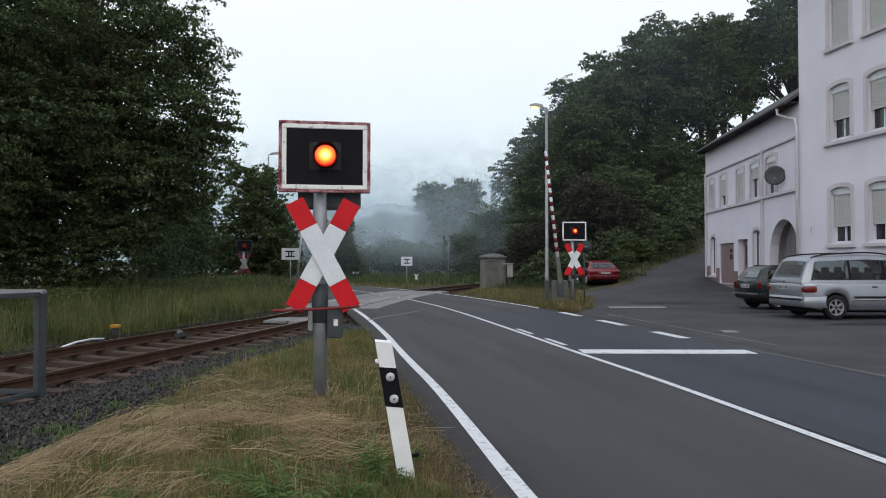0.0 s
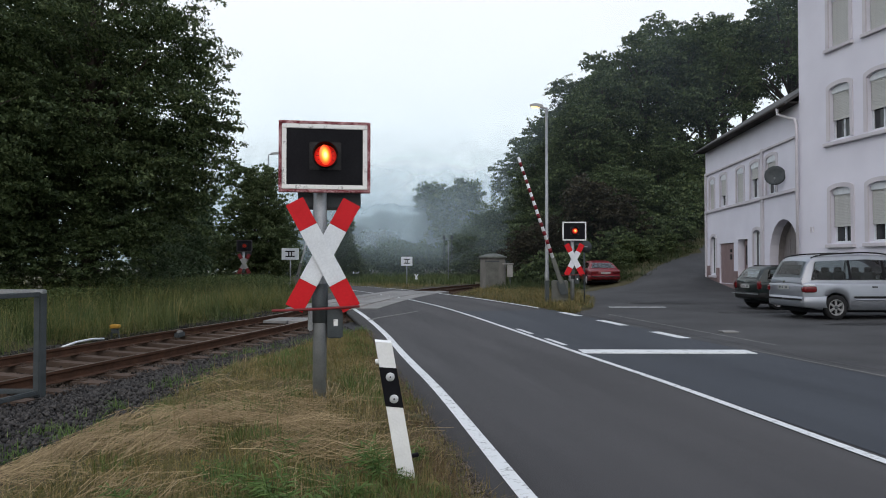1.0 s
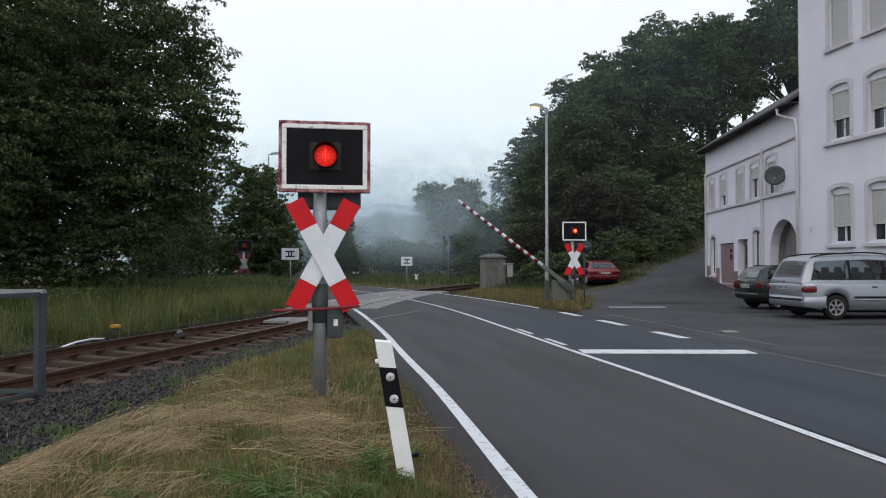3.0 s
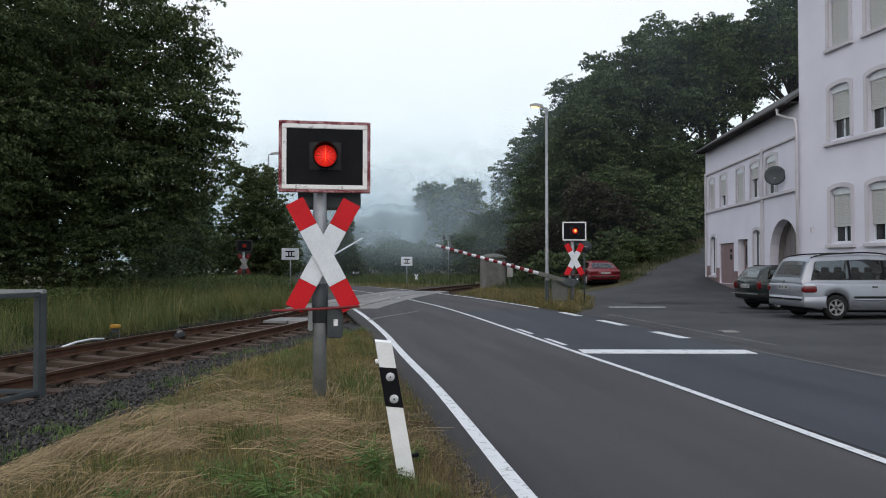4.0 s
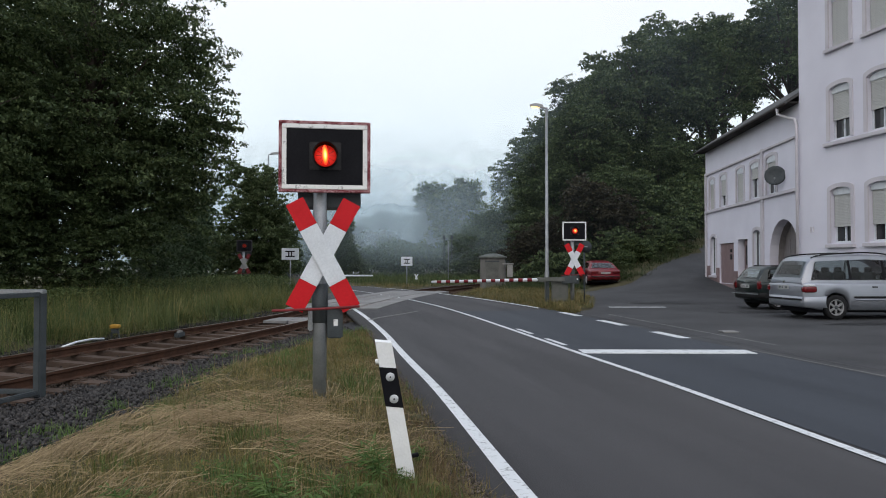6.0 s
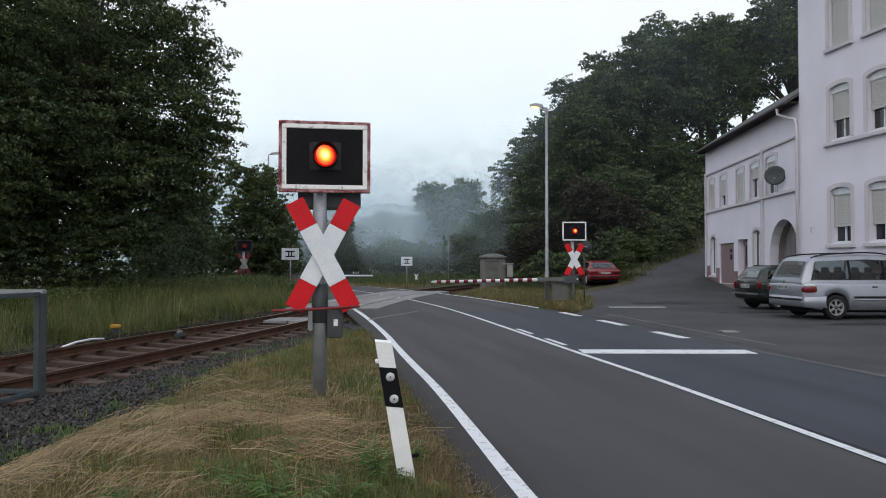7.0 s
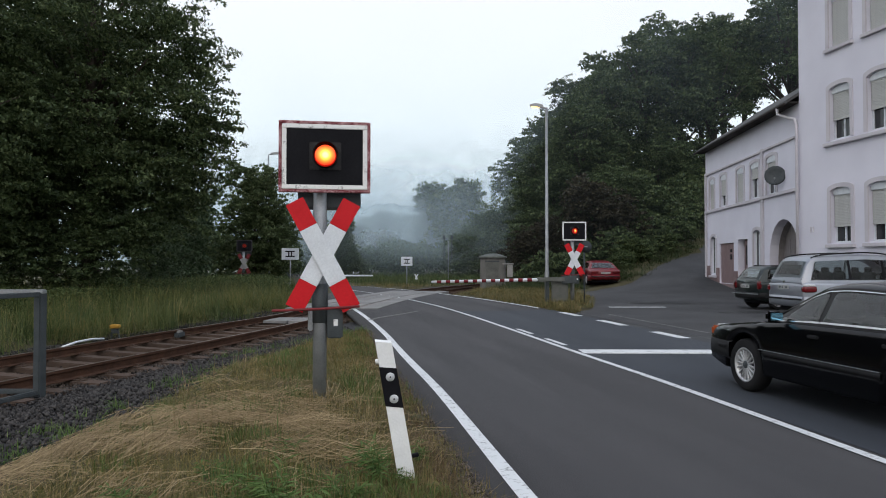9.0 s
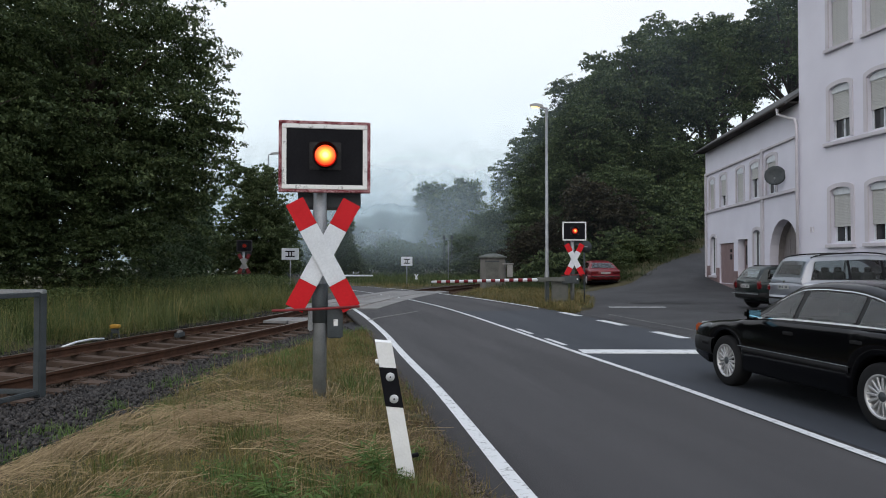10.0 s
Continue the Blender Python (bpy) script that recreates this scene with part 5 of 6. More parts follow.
    for nm, c, s, mat, lab in spec["bits"]:
        for sgn in ((1, -1) if c[1] else (1,)):
            if nm == "tail_lamp":
                part(nm, pillow(c[0], sgn * c[1], c[2], *s), mat, body, lab, True)
            else:
                part(nm, box(c[0], sgn * c[1], c[2], *s, min(s) * 0.3), mat, body, lab)
    wheels = []
    for a in ax:
        for sgn in (1, -1):
            wm = pose(a, sgn * (W - 0.115), r, 0, 0, 180 if sgn > 0 else 0)
            wheels.append((sgn, make_wheel(t, "wheel", wm, r, spec["spokes"], spec.get("alloy", ALLOY)), wm))
    part("underbody", box((x0 + x1) / 2, 0, 0.28, x1 - x0 - 0.5, W * 1.5, 0.2, 0.02), BLACK, t)
    part("plate", box(x0 - 0.055, 0, spec["plate_z"], 0.015, 0.5, 0.11, 0.003), PLATE, body, "dull pale number plate")
    for q in range(6):
        if q != 2:
            part("plate_bar", box(x0 - 0.065, -0.18 + q * 0.07, spec["plate_z"], 0.006, 0.03, 0.05), STEEL_DARK, body)
    return t, wheels, body


SALOON = dict(rear=-2.2, front=2.08, width=1.7, r=0.305, ax_f=1.22, ax_r=-1.22, tumble=0.68, paint_label="black gloss paint",
              belt=[(-2.25, 0.78), (-2.1, 0.86), (-1.45, 0.895), (0.55, 0.865), (0.9, 0.835), (1.75, 0.74), (2.0, 0.7), (2.1, 0.62)],
              roof=[(-1.7, 0.89), (-1.15, 1.2), (-0.75, 1.275), (-0.3, 1.29), (-0.02, 1.28), (0.14, 1.255), (0.86, 0.84)],
              low=[(-2.2, 0.36), (-1.7, 0.24), (1.6, 0.22), (2.1, 0.3)], cabin=(-1.7, 0.86),
              panes=[(-1.36, -0.92, 0.24, 0.0), (-0.86, -0.04, 0.0, 0.02), (0.03, 0.7, 0.0, 0.4)],
              windscreen=(0.26, 0.83), rear_window=(-1.63, -1.16), chrome=True, bands=(
                  (0.46, 0.52, 0.018, BUMPER, "side_moulding", "dark side moulding", -1.9, 1.75), (0.521, 0.529, 0.02, STEEL, "moulding_trim", "thin bright strip", -0.85, 0.9)),
              bump_f=(0.34, 0.56), bump_r=(0.36, 0.58), bump_mat=BUMPER, bump_label="dark grey bumper", spokes=16, plate_z=0.66,
              bits=(("indicator", (2.0, 0.715, 0.64), (0.12, 0.08, 0.12), LAMP_ORANGE, "orange front indicator"), ("headlamp", (2.06, 0.48, 0.645), (0.06, 0.36, 0.14), REFLECTOR, "clear headlamp"),
                    ("grille", (2.07, 0, 0.65), (0.04, 0.5, 0.12), BLACK, "black grille"), ("tail_lamp", (-2.2, 0.55, 0.72), (0.06, 0.45, 0.14), LAMP_RED, "red tail lamp"),
                    ("door_handle", (0.02, 0.845, 0.75), (0.16, 0.03, 0.035), BUMPER, "black door handle"), ("door_handle", (-0.95, 0.845, 0.76), (0.16, 0.03, 0.035), BUMPER, "black door handle"),
                    ("mirror", (0.56, 0.9, 0.92), (0.09, 0.17, 0.11), CAR_BLACK, "door mirror"), ("mirror_glass", (0.51, 0.9, 0.92), (0.012, 0.14, 0.085), MIRROR, "bluish mirror glass")))
BLACK_CAR, BLACK_WHEELS, _ = make_car("saloon_car", pose(4.49, 7.66, 0.012, 0, 0, 99.93), "black saloon car with alloy wheels rolling up to stop line", CAR_BLACK, SALOON, "moving cars")

VAN = dict(alloy=ALLOY_DULL, rear_glass=CAR_GLASS_DARK, seats=(-1.35, -0.5, 0.4), rear_inset=0.0, pane_v=(0.07, 0.88), pillars=True, rails=(-1.95, 0.45), side_glass=CAR_GLASS_DARK, rear=-2.3, front=2.3, width=1.81, r=0.325, ax_f=1.4, ax_r=-1.415, tumble=0.76, paint_label="silver metallic paint",
           belt=[(-2.35, 0.85), (-2.2, 1.0), (1.0, 0.99), (1.4, 0.95), (2.0, 0.8), (2.3, 0.62)],
           roof=[(-2.3, 1.0), (-2.06, 1.55), (-1.9, 1.66), (-0.5, 1.72), (0.4, 1.68), (1.5, 0.95)],
           low=[(-2.3, 0.36), (-1.8, 0.25), (1.8, 0.23), (2.3, 0.3)], cabin=(-2.28, 1.5),
           panes=[(-2.07, -1.0, 0.16, 0.0), (-0.97, -0.05, 0.0, 0.0), (-0.02, 1.05, 0.0, 0.36)], windscreen=(0.5, 1.4), rear_window=(-2.27, -2.06),
           bands=((0.56, 0.62, 0.02, BUMPER, "side_moulding", "dark side moulding", -0.95, 0.95), (0.5, 0.55, 0.014, CAR_SILVER, "lower_crease", "", -0.9, 0.9)),
           bump_f=(0.32, 0.6), bump_r=(0.32, 0.62), bump_mat=CAR_SILVER, bump_label="silver painted bumper", spokes=6, plate_z=0.84,
           bits=(("tail_lamp", (-2.13, 0.825, 0.8), (0.38, 0.19, 0.17), LAMP_RED, "red tail lamp"), ("tail_lamp", (-2.12, 0.815, 0.9), (0.3, 0.17, 0.06), REFLECTOR, "clear upper part of the tail lamp"), ("door_handle", (-0.35, 0.9, 0.86), (0.16, 0.03, 0.035), BUMPER, "black door handle"),
                 ("bumper_strip", (-2.37, 0.45, 0.53), (0.02, 0.85, 0.05), BUMPER, "dark bumper strip"),
                 ("badge", (-2.33, 0, 0.99), (0.02, 0.12, 0.05), CHROME, ""), ("headlamp", (2.2, 0.62, 0.68), (0.1, 0.35, 0.14), REFLECTOR, ""),
                 ("mirror", (0.85, 0.98, 1.02), (0.1, 0.2, 0.15), CAR_SILVER, "door mirror")))
make_car("family_van", pose(11.66, 19.63, 0.026, 0, 0, 5), "silver family van with roof rails parked on the yard", CAR_SILVER, VAN)

HATCH = dict(alloy=ALLOY_DULL, side_glass=CAR_GLASS_DARK, rear=-1.75, front=1.62, width=1.58, r=0.28, ax_f=1.1, ax_r=-1.12, tumble=0.74, paint_label="dark green paint",
             belt=[(-1.8, 0.8), (-1.7, 0.9), (0.6, 0.88), (1.5, 0.72), (1.65, 0.6)], roof=[(-1.76, 0.9), (-1.5, 1.3), (-1.3, 1.38), (0.0, 1.4), (0.3, 1.34), (0.95, 0.86)],
             low=[(-1.75, 0.34), (-1.4, 0.24), (1.65, 0.26)], cabin=(-1.75, 0.95), panes=[(-1.45, -0.75, 0.1, 0), (-0.68, 0.0, 0, 0), (0.07, 0.7, 0, 0.3)], windscreen=(0.36, 0.9), rear_window=(-1.7, -1.52),
             bands=((0.5, 0.56, 0.02, BUMPER, "side_moulding", "dark side moulding", -1.5, 1.4),), bump_f=(0.3, 0.5), bump_r=(0.34, 0.56), bump_mat=BUMPER, bump_label="dark bumper", spokes=8, plate_z=0.74,
             bits=(("tail_lamp", (-1.72, 0.68, 0.78), (0.1, 0.16, 0.26), LAMP_RED, "red tail lamp"), ("bumper_strip", (-1.83, 0.4, 0.5), (0.02, 0.78, 0.03), STEEL, "grey strip"),
                   ("roof_rail", (-0.6, 0.5, 1.405), (1.2, 0.03, 0.04), BUMPER, "dark roof rail"), ("badge", (-1.8, 0, 0.9), (0.02, 0.09, 0.06), CHROME, "")))
make_car("hatchback_car", pose(11.72, 23.55, 0.026, 0, 0, 7), "small dark green hatchback parked beside the van", CAR_DARK, HATCH)

RED_SPEC = dict(SALOON, paint_label="red paint", chrome=False, bump_mat=CAR_RED, bump_label="red bumper", spokes=10, plate_z=0.7, rear_glass=CAR_GLASS,
                bits=(("tail_lamp", (-2.2, 0.58, 0.74), (0.06, 0.42, 0.13), LAMP_RED, "red tail lamp"), ("bumper_strip", (-2.27, 0.4, 0.5), (0.02, 0.75, 0.05), BUMPER, "dark strip")),
                bands=((0.46, 0.52, 0.018, BUMPER, "side_moulding", "dark side moulding", -1.9, 1.75),), width=1.72)
make_car("parked_saloon", pose(8.75, 40.4, gz(8.75, 40.4) - 0.03, 0, -2, 90), "red saloon car parked under trees beside the street", CAR_RED, RED_SPEC)


# ---- vegetation ----
def leaves(centres, size, r, up=0.5, slim=0.55, hang=0.0):
    """Leaf quads round the given points."""
    n = len(centres)
    nrm = r.normal(size=(n, 3)) + np.array([0, 0, up])
    nrm /= np.linalg.norm(nrm, axis=1, keepdims=True)
    tan = np.cross(nrm, r.normal(size=(n, 3)))
    tan[:, 2] -= hang
    tan /= np.linalg.norm(tan, axis=1, keepdims=True)
    bit = np.cross(nrm, tan)
    ln = size * r.uniform(0.6, 1.3, (n, 1))
    a, b = tan * ln / 2, bit * ln * slim / 2
    v = np.stack([centres - a, centres + b - a * 0.15, centres + a, centres - b - a * 0.15], 1).reshape(-1, 3)
    return v, np.arange(4 * n).reshape(-1, 4)


def sprays(r, c, out, k, spread):
    """Leaf offsets along flat fans that reach outwards from each clump and droop at the tip."""
    d = out + r.normal(0, 0.45, out.shape)
    d[:, 2] = d[:, 2] * 0.35 + 0.1
    d /= np.linalg.norm(d, axis=1, keepdims=True)
    s = np.cross(d, np.array([0, 0, 1.0]))
    s /= np.linalg.norm(s, axis=1, keepdims=True)
    ln = np.repeat(spread * r.uniform(1.3, 2.6, len(c)), k)[:, None]
    d, s = np.repeat(d, k, axis=0), np.repeat(s, k, axis=0)
    n = len(d)
    f = r.uniform(-0.35, 1, (n, 1))
    side = np.clip(r.normal(0, 0.42, (n, 1)), -0.9, 0.9) * (1.05 - np.maximum(f, 0) ** 1.5)
    p = d * f * ln + s * side * ln
    p[:, 2] += (-0.28 * ln[:, 0] * np.maximum(f[:, 0], 0) ** 2 + r.normal(0, 0.07, n) * ln[:, 0])
    return p


def crown_points(blobs, r, spread, per):
    """Leaf places in fans that fill the outer shell of each blob."""
    out, tips = [], []
    for cx, cy, cz, rx, ry, rz, n in blobs:
        d = r.normal(size=(n, 3))
        d /= np.linalg.norm(d, axis=1, keepdims=True)
        rad = r.uniform(0.15, 1.0, (n, 1)) ** 0.5 * r.uniform(0.82, 1.0, (n, 1))
        c = np.array([cx, cy, cz]) + d * rad * np.array([rx, ry, rz])
        tips.append(c)
        k = r.poisson(per, n)
        cc = np.repeat(c, k, axis=0)
        out.append(cc + sprays(r, c, d, k, spread))
    return np.concatenate(out), np.concatenate(tips)


def tree(name, m, label, category, blobs, height, trunk_r, leaf, per, spread, seed, mat, limbs=12, group="", hang=0.0, up=0.5):
    r = np.random.RandomState(seed)
    t = thing(name, m, label, category, group)
    pts, tips = crown_points(blobs, r, spread, per)
    pts = pts[pts[:, 2] > 0.05]
    v, f = leaves(pts, leaf, r, up, 0.55, hang)
    cr = new("crown", mesh_np("crown", v, f, mat))
    cr.parent = t
    b = tube([(0, 0, -0.4), (0.05, 0.02, height * 0.12), (-0.08, 0.05, height * 0.4), (0.1, -0.05, height * 0.7), (0.05, 0, height * 0.92)],
             [trunk_r * 1.3, trunk_r, trunk_r * 0.8, trunk_r * 0.4, 0.03], 9)
    part("trunk", b, BARK, t, "dark bark", True)
    for q in r.choice(len(tips), min(limbs, len(tips)), replace=False):
        tip = Vector(tips[q])
        base = Vector((0, 0, min(height * 0.8, max(height * 0.15, tip.z * 0.62))))
        md = base.lerp(tip, 0.5) + Vector((0, 0, 0.25))
        part("limb", tube([base, md, tip], [trunk_r * 0.4, trunk_r * 0.25, 0.015], 5), BARK, t, smooth=True)
    return t


def place(ob, x, y, turn, s=1.0, dz=0.0):
    """Another tree of the same kind, standing on the ground."""
    c = copy_thing(ob, pose(x, y, gz(x, y) + dz, 0, 0, turn))
    c.scale = (s, s, s)
    return c


def lobes(seed, n, z0, z1, wide, r0, r1, per):
    """Rounded lobes of foliage set round a trunk, widest in the middle of the crown."""
    r = random.Random(seed)
    out = [(0, 0, (z0 + z1) / 2, wide * 0.5, wide * 0.5, (z1 - z0) * 0.36, per)]
    for q in range(n):
        f = q / (n - 1)
        reach = wide * (0.35 + 0.65 * math.sin(math.pi * min(1.0, 0.15 + 0.85 * f))) * r.uniform(0.7, 1.0)
        a = q * 2.4 + r.uniform(-0.4, 0.4)
        s = r.uniform(r0, r1)
        out.append((reach * math.cos(a), reach * math.sin(a), z0 + (z1 - z0) * f, s, s, s * 0.75, int(per * (s / r1) ** 2)))
    return out


# large trees beside the track
BIG = lobes(5, 17, 3.0, 12.4, 3.6, 1.6, 2.4, 92) + [(1.3, -0.8, 4.2, 2.8, 2.6, 2.0, 150), (-2.0, 0.8, 4.0, 3.4, 3.0, 2.4, 170), (2.9, -0.3, 6.3, 2.1, 2.0, 1.4, 140), (2.4, 0.2, 8.6, 1.8, 1.8, 1.2, 100), (2.9, -0.2, 4.4, 1.8, 1.8, 1.4, 110), (3.6, 0.0, 5.4, 1.4, 1.4, 1.0, 60)]
big = tree("roadside_tree", pose(-11.9, 23.8, gz(-11.9, 23.8)), "tall dense dark green broadleaf tree beside the track", "tree", BIG, 13, 0.28, 0.135, 76, 0.34, 11, LEAF, 26, "trees beside the track", up=1.5, hang=0.5)
place(big, -16.3, 20.5, 130, 1.04)
# extra copy, partly out of view, added to shade the shrubs beneath
place(big, -14.6, 18.4, 60, 0.9)
SHRUB = [(0, 0, 1.3, 1.9, 1.7, 1.3, 150), (0.5, 0.2, 2.3, 1.3, 1.3, 1.0, 80), (-0.7, -0.2, 2.0, 1.2, 1.2, 1.0, 70)]
shrub = tree("shrub", pose(-11.0, 21.8, gz(-11.0, 21.8)), "dense dark green shrub under the trees", "shrub", SHRUB, 2.4, 0.07, 0.11, 70, 0.26, 21, LEAF, 10, "shrubs beside the track", up=1.2)
for x, y, a, s in ((-13.2, 20.0, 60, 1.1), (-15.5, 18.0, 150, 1.05), (-14.5, 22.0, 100, 1.3), (-17.0, 21.0, 20, 1.4),
                   (-17.0, 15.5, 330, 1.1), (-20.0, 19.0, 70, 1.5)):
    place(shrub, x, y, a, s)
# slimmer tree with upright shoots
shoots = [(1.9 * math.cos(k * 2.4) * (0.3 + 0.1 * (k % 7)), 1.7 * math.sin(k * 2.4) * (0.3 + 0.1 * (k % 7)), 5.9 + 0.25 * (k % 5), 0.12, 0.12, 0.8, 12) for k in range(17)]
MID = [(0, 0, 3.2, 2.6, 2.4, 2.1, 340), (0.3, 0, 4.7, 2.1, 2.0, 1.5, 200), (-0.9, 0.2, 1.8, 2.2, 1.8, 1.6, 170), (0.9, 0.2, 1.5, 2.0, 1.8, 1.4, 130)] + shoots
mid_tree = tree("bushy_tree", pose(-11.6, 43.5, gz(-11.6, 43.5)), "bushy green tree with upright shoots behind the signal", "tree", MID, 5.5, 0.12, 0.19, 34, 0.25, 31, LEAF_MID, 20, "trees beyond the crossing", up=0.2)
pale = tree("pale_bush", pose(-14.0, 37.5, gz(-14.0, 37.5)), "pale green bush with fine leaves beside the trees", "bush", [(0, 0, 2.0, 1.6, 1.5, 2.0, 160), (0.4, 0, 3.6, 1.1, 1.1, 1.4, 80)], 4, 0.07, 0.2, 22, 0.36, 32, LEAF_PALE, 14, "trees beyond the crossing")
place(pale, -13.2, 34.0, 120, 0.7)
place(pale, -12.6, 30.5, 20, 0.5)
place(pale, -16.8, 41.0, 220, 1.2)
place(pale, -16.5, 46.0, 80, 1.35)
place(mid_tree, -9.4, 66.0, 200, 0.75)
place(mid_tree, -13.5, 58.0, 20, 0.8)
# trees on the hillside
HILL = lobes(7, 14, 3.4, 12.8, 3.3, 1.35, 2.1, 62)
hill_tree = tree("hillside_tree", pose(17.5, 61.0, gz(17.5, 61.0) - 0.3), "tall dark green broadleaf tree on the wooded slope", "tree", HILL, 13.5, 0.26, 0.3, 38, 0.42, 41, LEAF, 22, "trees on the slope", up=0.9)
HILL_B = lobes(9, 13, 7.4, 13.4, 3.8, 1.1, 1.8, 42)
hill_b = tree("hillside_tree", pose(25.5, 64.0, gz(25.5, 64.0) - 0.3), "tall open-crowned tree with gaps on the wooded slope", "tree", HILL_B, 14, 0.28, 0.3, 36, 0.45, 42, LEAF, 26, "trees on the slope", up=0.9)
for src, x, y, a, s in ((hill_tree, 10.9, 55.0, 0, 0.76), (hill_tree, 12.9, 58, 80, 0.84), (hill_tree, 15.2, 66, 200, 0.86), (hill_tree, 20.5, 61, 300, 1.0), (hill_b, 20.5, 66, 50, 1.04), (hill_b, 29.5, 60, 140, 1.1), (hill_b, 33, 66, 250, 1.15),
                        (hill_tree, 12.6, 70, 150, 0.8), (hill_tree, 8.7, 61, 20, 0.72), (hill_tree, 9.7, 68, 120, 0.62), (hill_tree, 10.2, 66, 220, 0.72), (hill_tree, 37, 60, 190, 1.1), (hill_b, 27.5, 73, 100, 1.02), (hill_b, 23.0, 60, 200, 0.85), (hill_b, 28.4, 66.5, 310, 0.92), (hill_b, 25.6, 70, 30, 0.9), (hill_tree, 9.4, 86, 40, 0.86), (hill_tree, 12.5, 92, 260, 1.0)):
    place(src, x, y, a, s, -0.3)
place(hill_tree, -15.5, 28.0, 220, 0.95)
place(hill_tree, -22.5, 25.5, 40, 1.0)
brown = tree("brown_shrub", pose(10.4, 47.0, gz(10.4, 47.0)), "tall brownish shrub at the foot of the slope", "shrub", [(0, 0, 3.6, 2.4, 2.0, 1.6, 170), (-1.2, 0, 4.6, 1.5, 1.5, 1.1, 70), (1.4, 0.3, 2.4, 1.8, 1.7, 1.6, 90)], 4.5, 0.09, 0.24, 30, 0.36, 51, LEAF_WARM, 18, "shrubs on the slope")
place(brown, 6.6, 49.0, 140, 0.8)
bank = tree("bank_shrub", pose(13.2, 47.5, gz(13.2, 47.5)), "low green shrub on the bank beside the street", "shrub", [(0, 0, 0.9, 1.7, 1.5, 1.0, 110), (0.6, 0, 1.6, 1.0, 1.0, 0.8, 45)], 1.6, 0.05, 0.22, 30, 0.3, 52, LEAF, 8, "shrubs on the slope")
for x, y, a, s in ((8.6, 45.0, 30, 1.0), (11.2, 44.6, 120, 0.9), (12.2, 43.6, 200, 0.6), (14.2, 46.2, 10, 0.7), (16.0, 48.4, 90, 0.8), (18.4, 51.0, 150, 0.9), (20.6, 53.0, 250, 1.0), (17.2, 50.6, 40, 1.1), (10.6, 42.4, 320, 0.5), (15.6, 50.5, 220, 1.2), (17.6, 53.5, 20, 1.3), (6.2, 44.0, 300, 0.9), (14.6, 53.0, 80, 1.5), (10.0, 50.0, 260, 1.4), (20, 58, 40, 1.4)):
    place(bank, x, y, a, s)
for x, y, a, s in ((7.6, 56, 70, 1.7), (9.4, 59, 190, 2.0), (7.6, 76, 310, 2.2), (12.0, 60, 15, 2.0), (14.6, 62, 135, 2.0), (5.4, 78, 40, 2.2), (3.4, 84, 100, 2.0), (6.6, 50, 10, 0.7), (12.6, 51.0, 200, 1.5), (17.5, 57.5, 300, 1.6), (3.6, 70, 160, 1.6)):
    place(shrub, x, y, a, s)
far_shrub = tree("valley_shrub", pose(-3.0, 82, gz(-3.0, 82)) @ Matrix.Scale(1.2, 4), "dark shrub in the misty valley", "shrub", SHRUB, 2.4, 0.07, 0.26, 16, 0.34, 22, LEAF, 8, "shrubs in the valley")
for x, y, a, s in ((-4.4, 80, 40, 1.2), (-6.0, 86, 100, 1.3), (-9.0, 82, 10, 1.1), (-12.5, 80, 200, 1.3), (-0.5, 90, 300, 1.2), (-5.0, 94, 160, 1.5), (-15.5, 76, 60, 1.3), (2.5, 88, 130, 1.3), (-19, 74, 20, 1.5), (-22, 66, 90, 1.5)):
    place(far_shrub, x, y, a, s)
# hazy trees further along the valley
FAR = [(0, 0, 5.6, 2.6, 2.5, 3.4, 290), (-0.7, 0, 9.0, 1.6, 1.7, 2.2, 140), (1.1, 0.2, 8.4, 1.5, 1.5, 1.9, 110), (0, 0, 2.6, 2.8, 2.7, 1.9, 170)]
far_tree = tree("valley_tree", pose(-1.0, 101, gz(-1.0, 101)) @ Matrix.Scale(1.2, 4), "slender green tree standing in the mist", "tree", FAR, 10.5, 0.16, 0.55, 14, 0.42, 61, LEAF, 16, "trees in the valley", up=0.2)
for x, y, a, s in ((3.1, 102, 110, 1.25), (0.9, 99, 200, 1.1), (5.6, 106, 20, 0.9), (-6.5, 128, 60, 0.95), (-10.5, 124, 150, 0.98), (-14.5, 131, 250, 0.92), (-18.5, 122, 330, 1.0), (-22, 130, 40, 1.0), (-26.5, 124, 90, 1.05),
                   (-3.0, 135, 190, 0.9), (-31, 120, 10, 1.1), (-12, 96, 120, 0.62), (-17.5, 92, 220, 0.7), (-22, 88, 300, 0.9), (-8.2, 102, 20, 0.5)):
    place(far_tree, x, y, a, s)


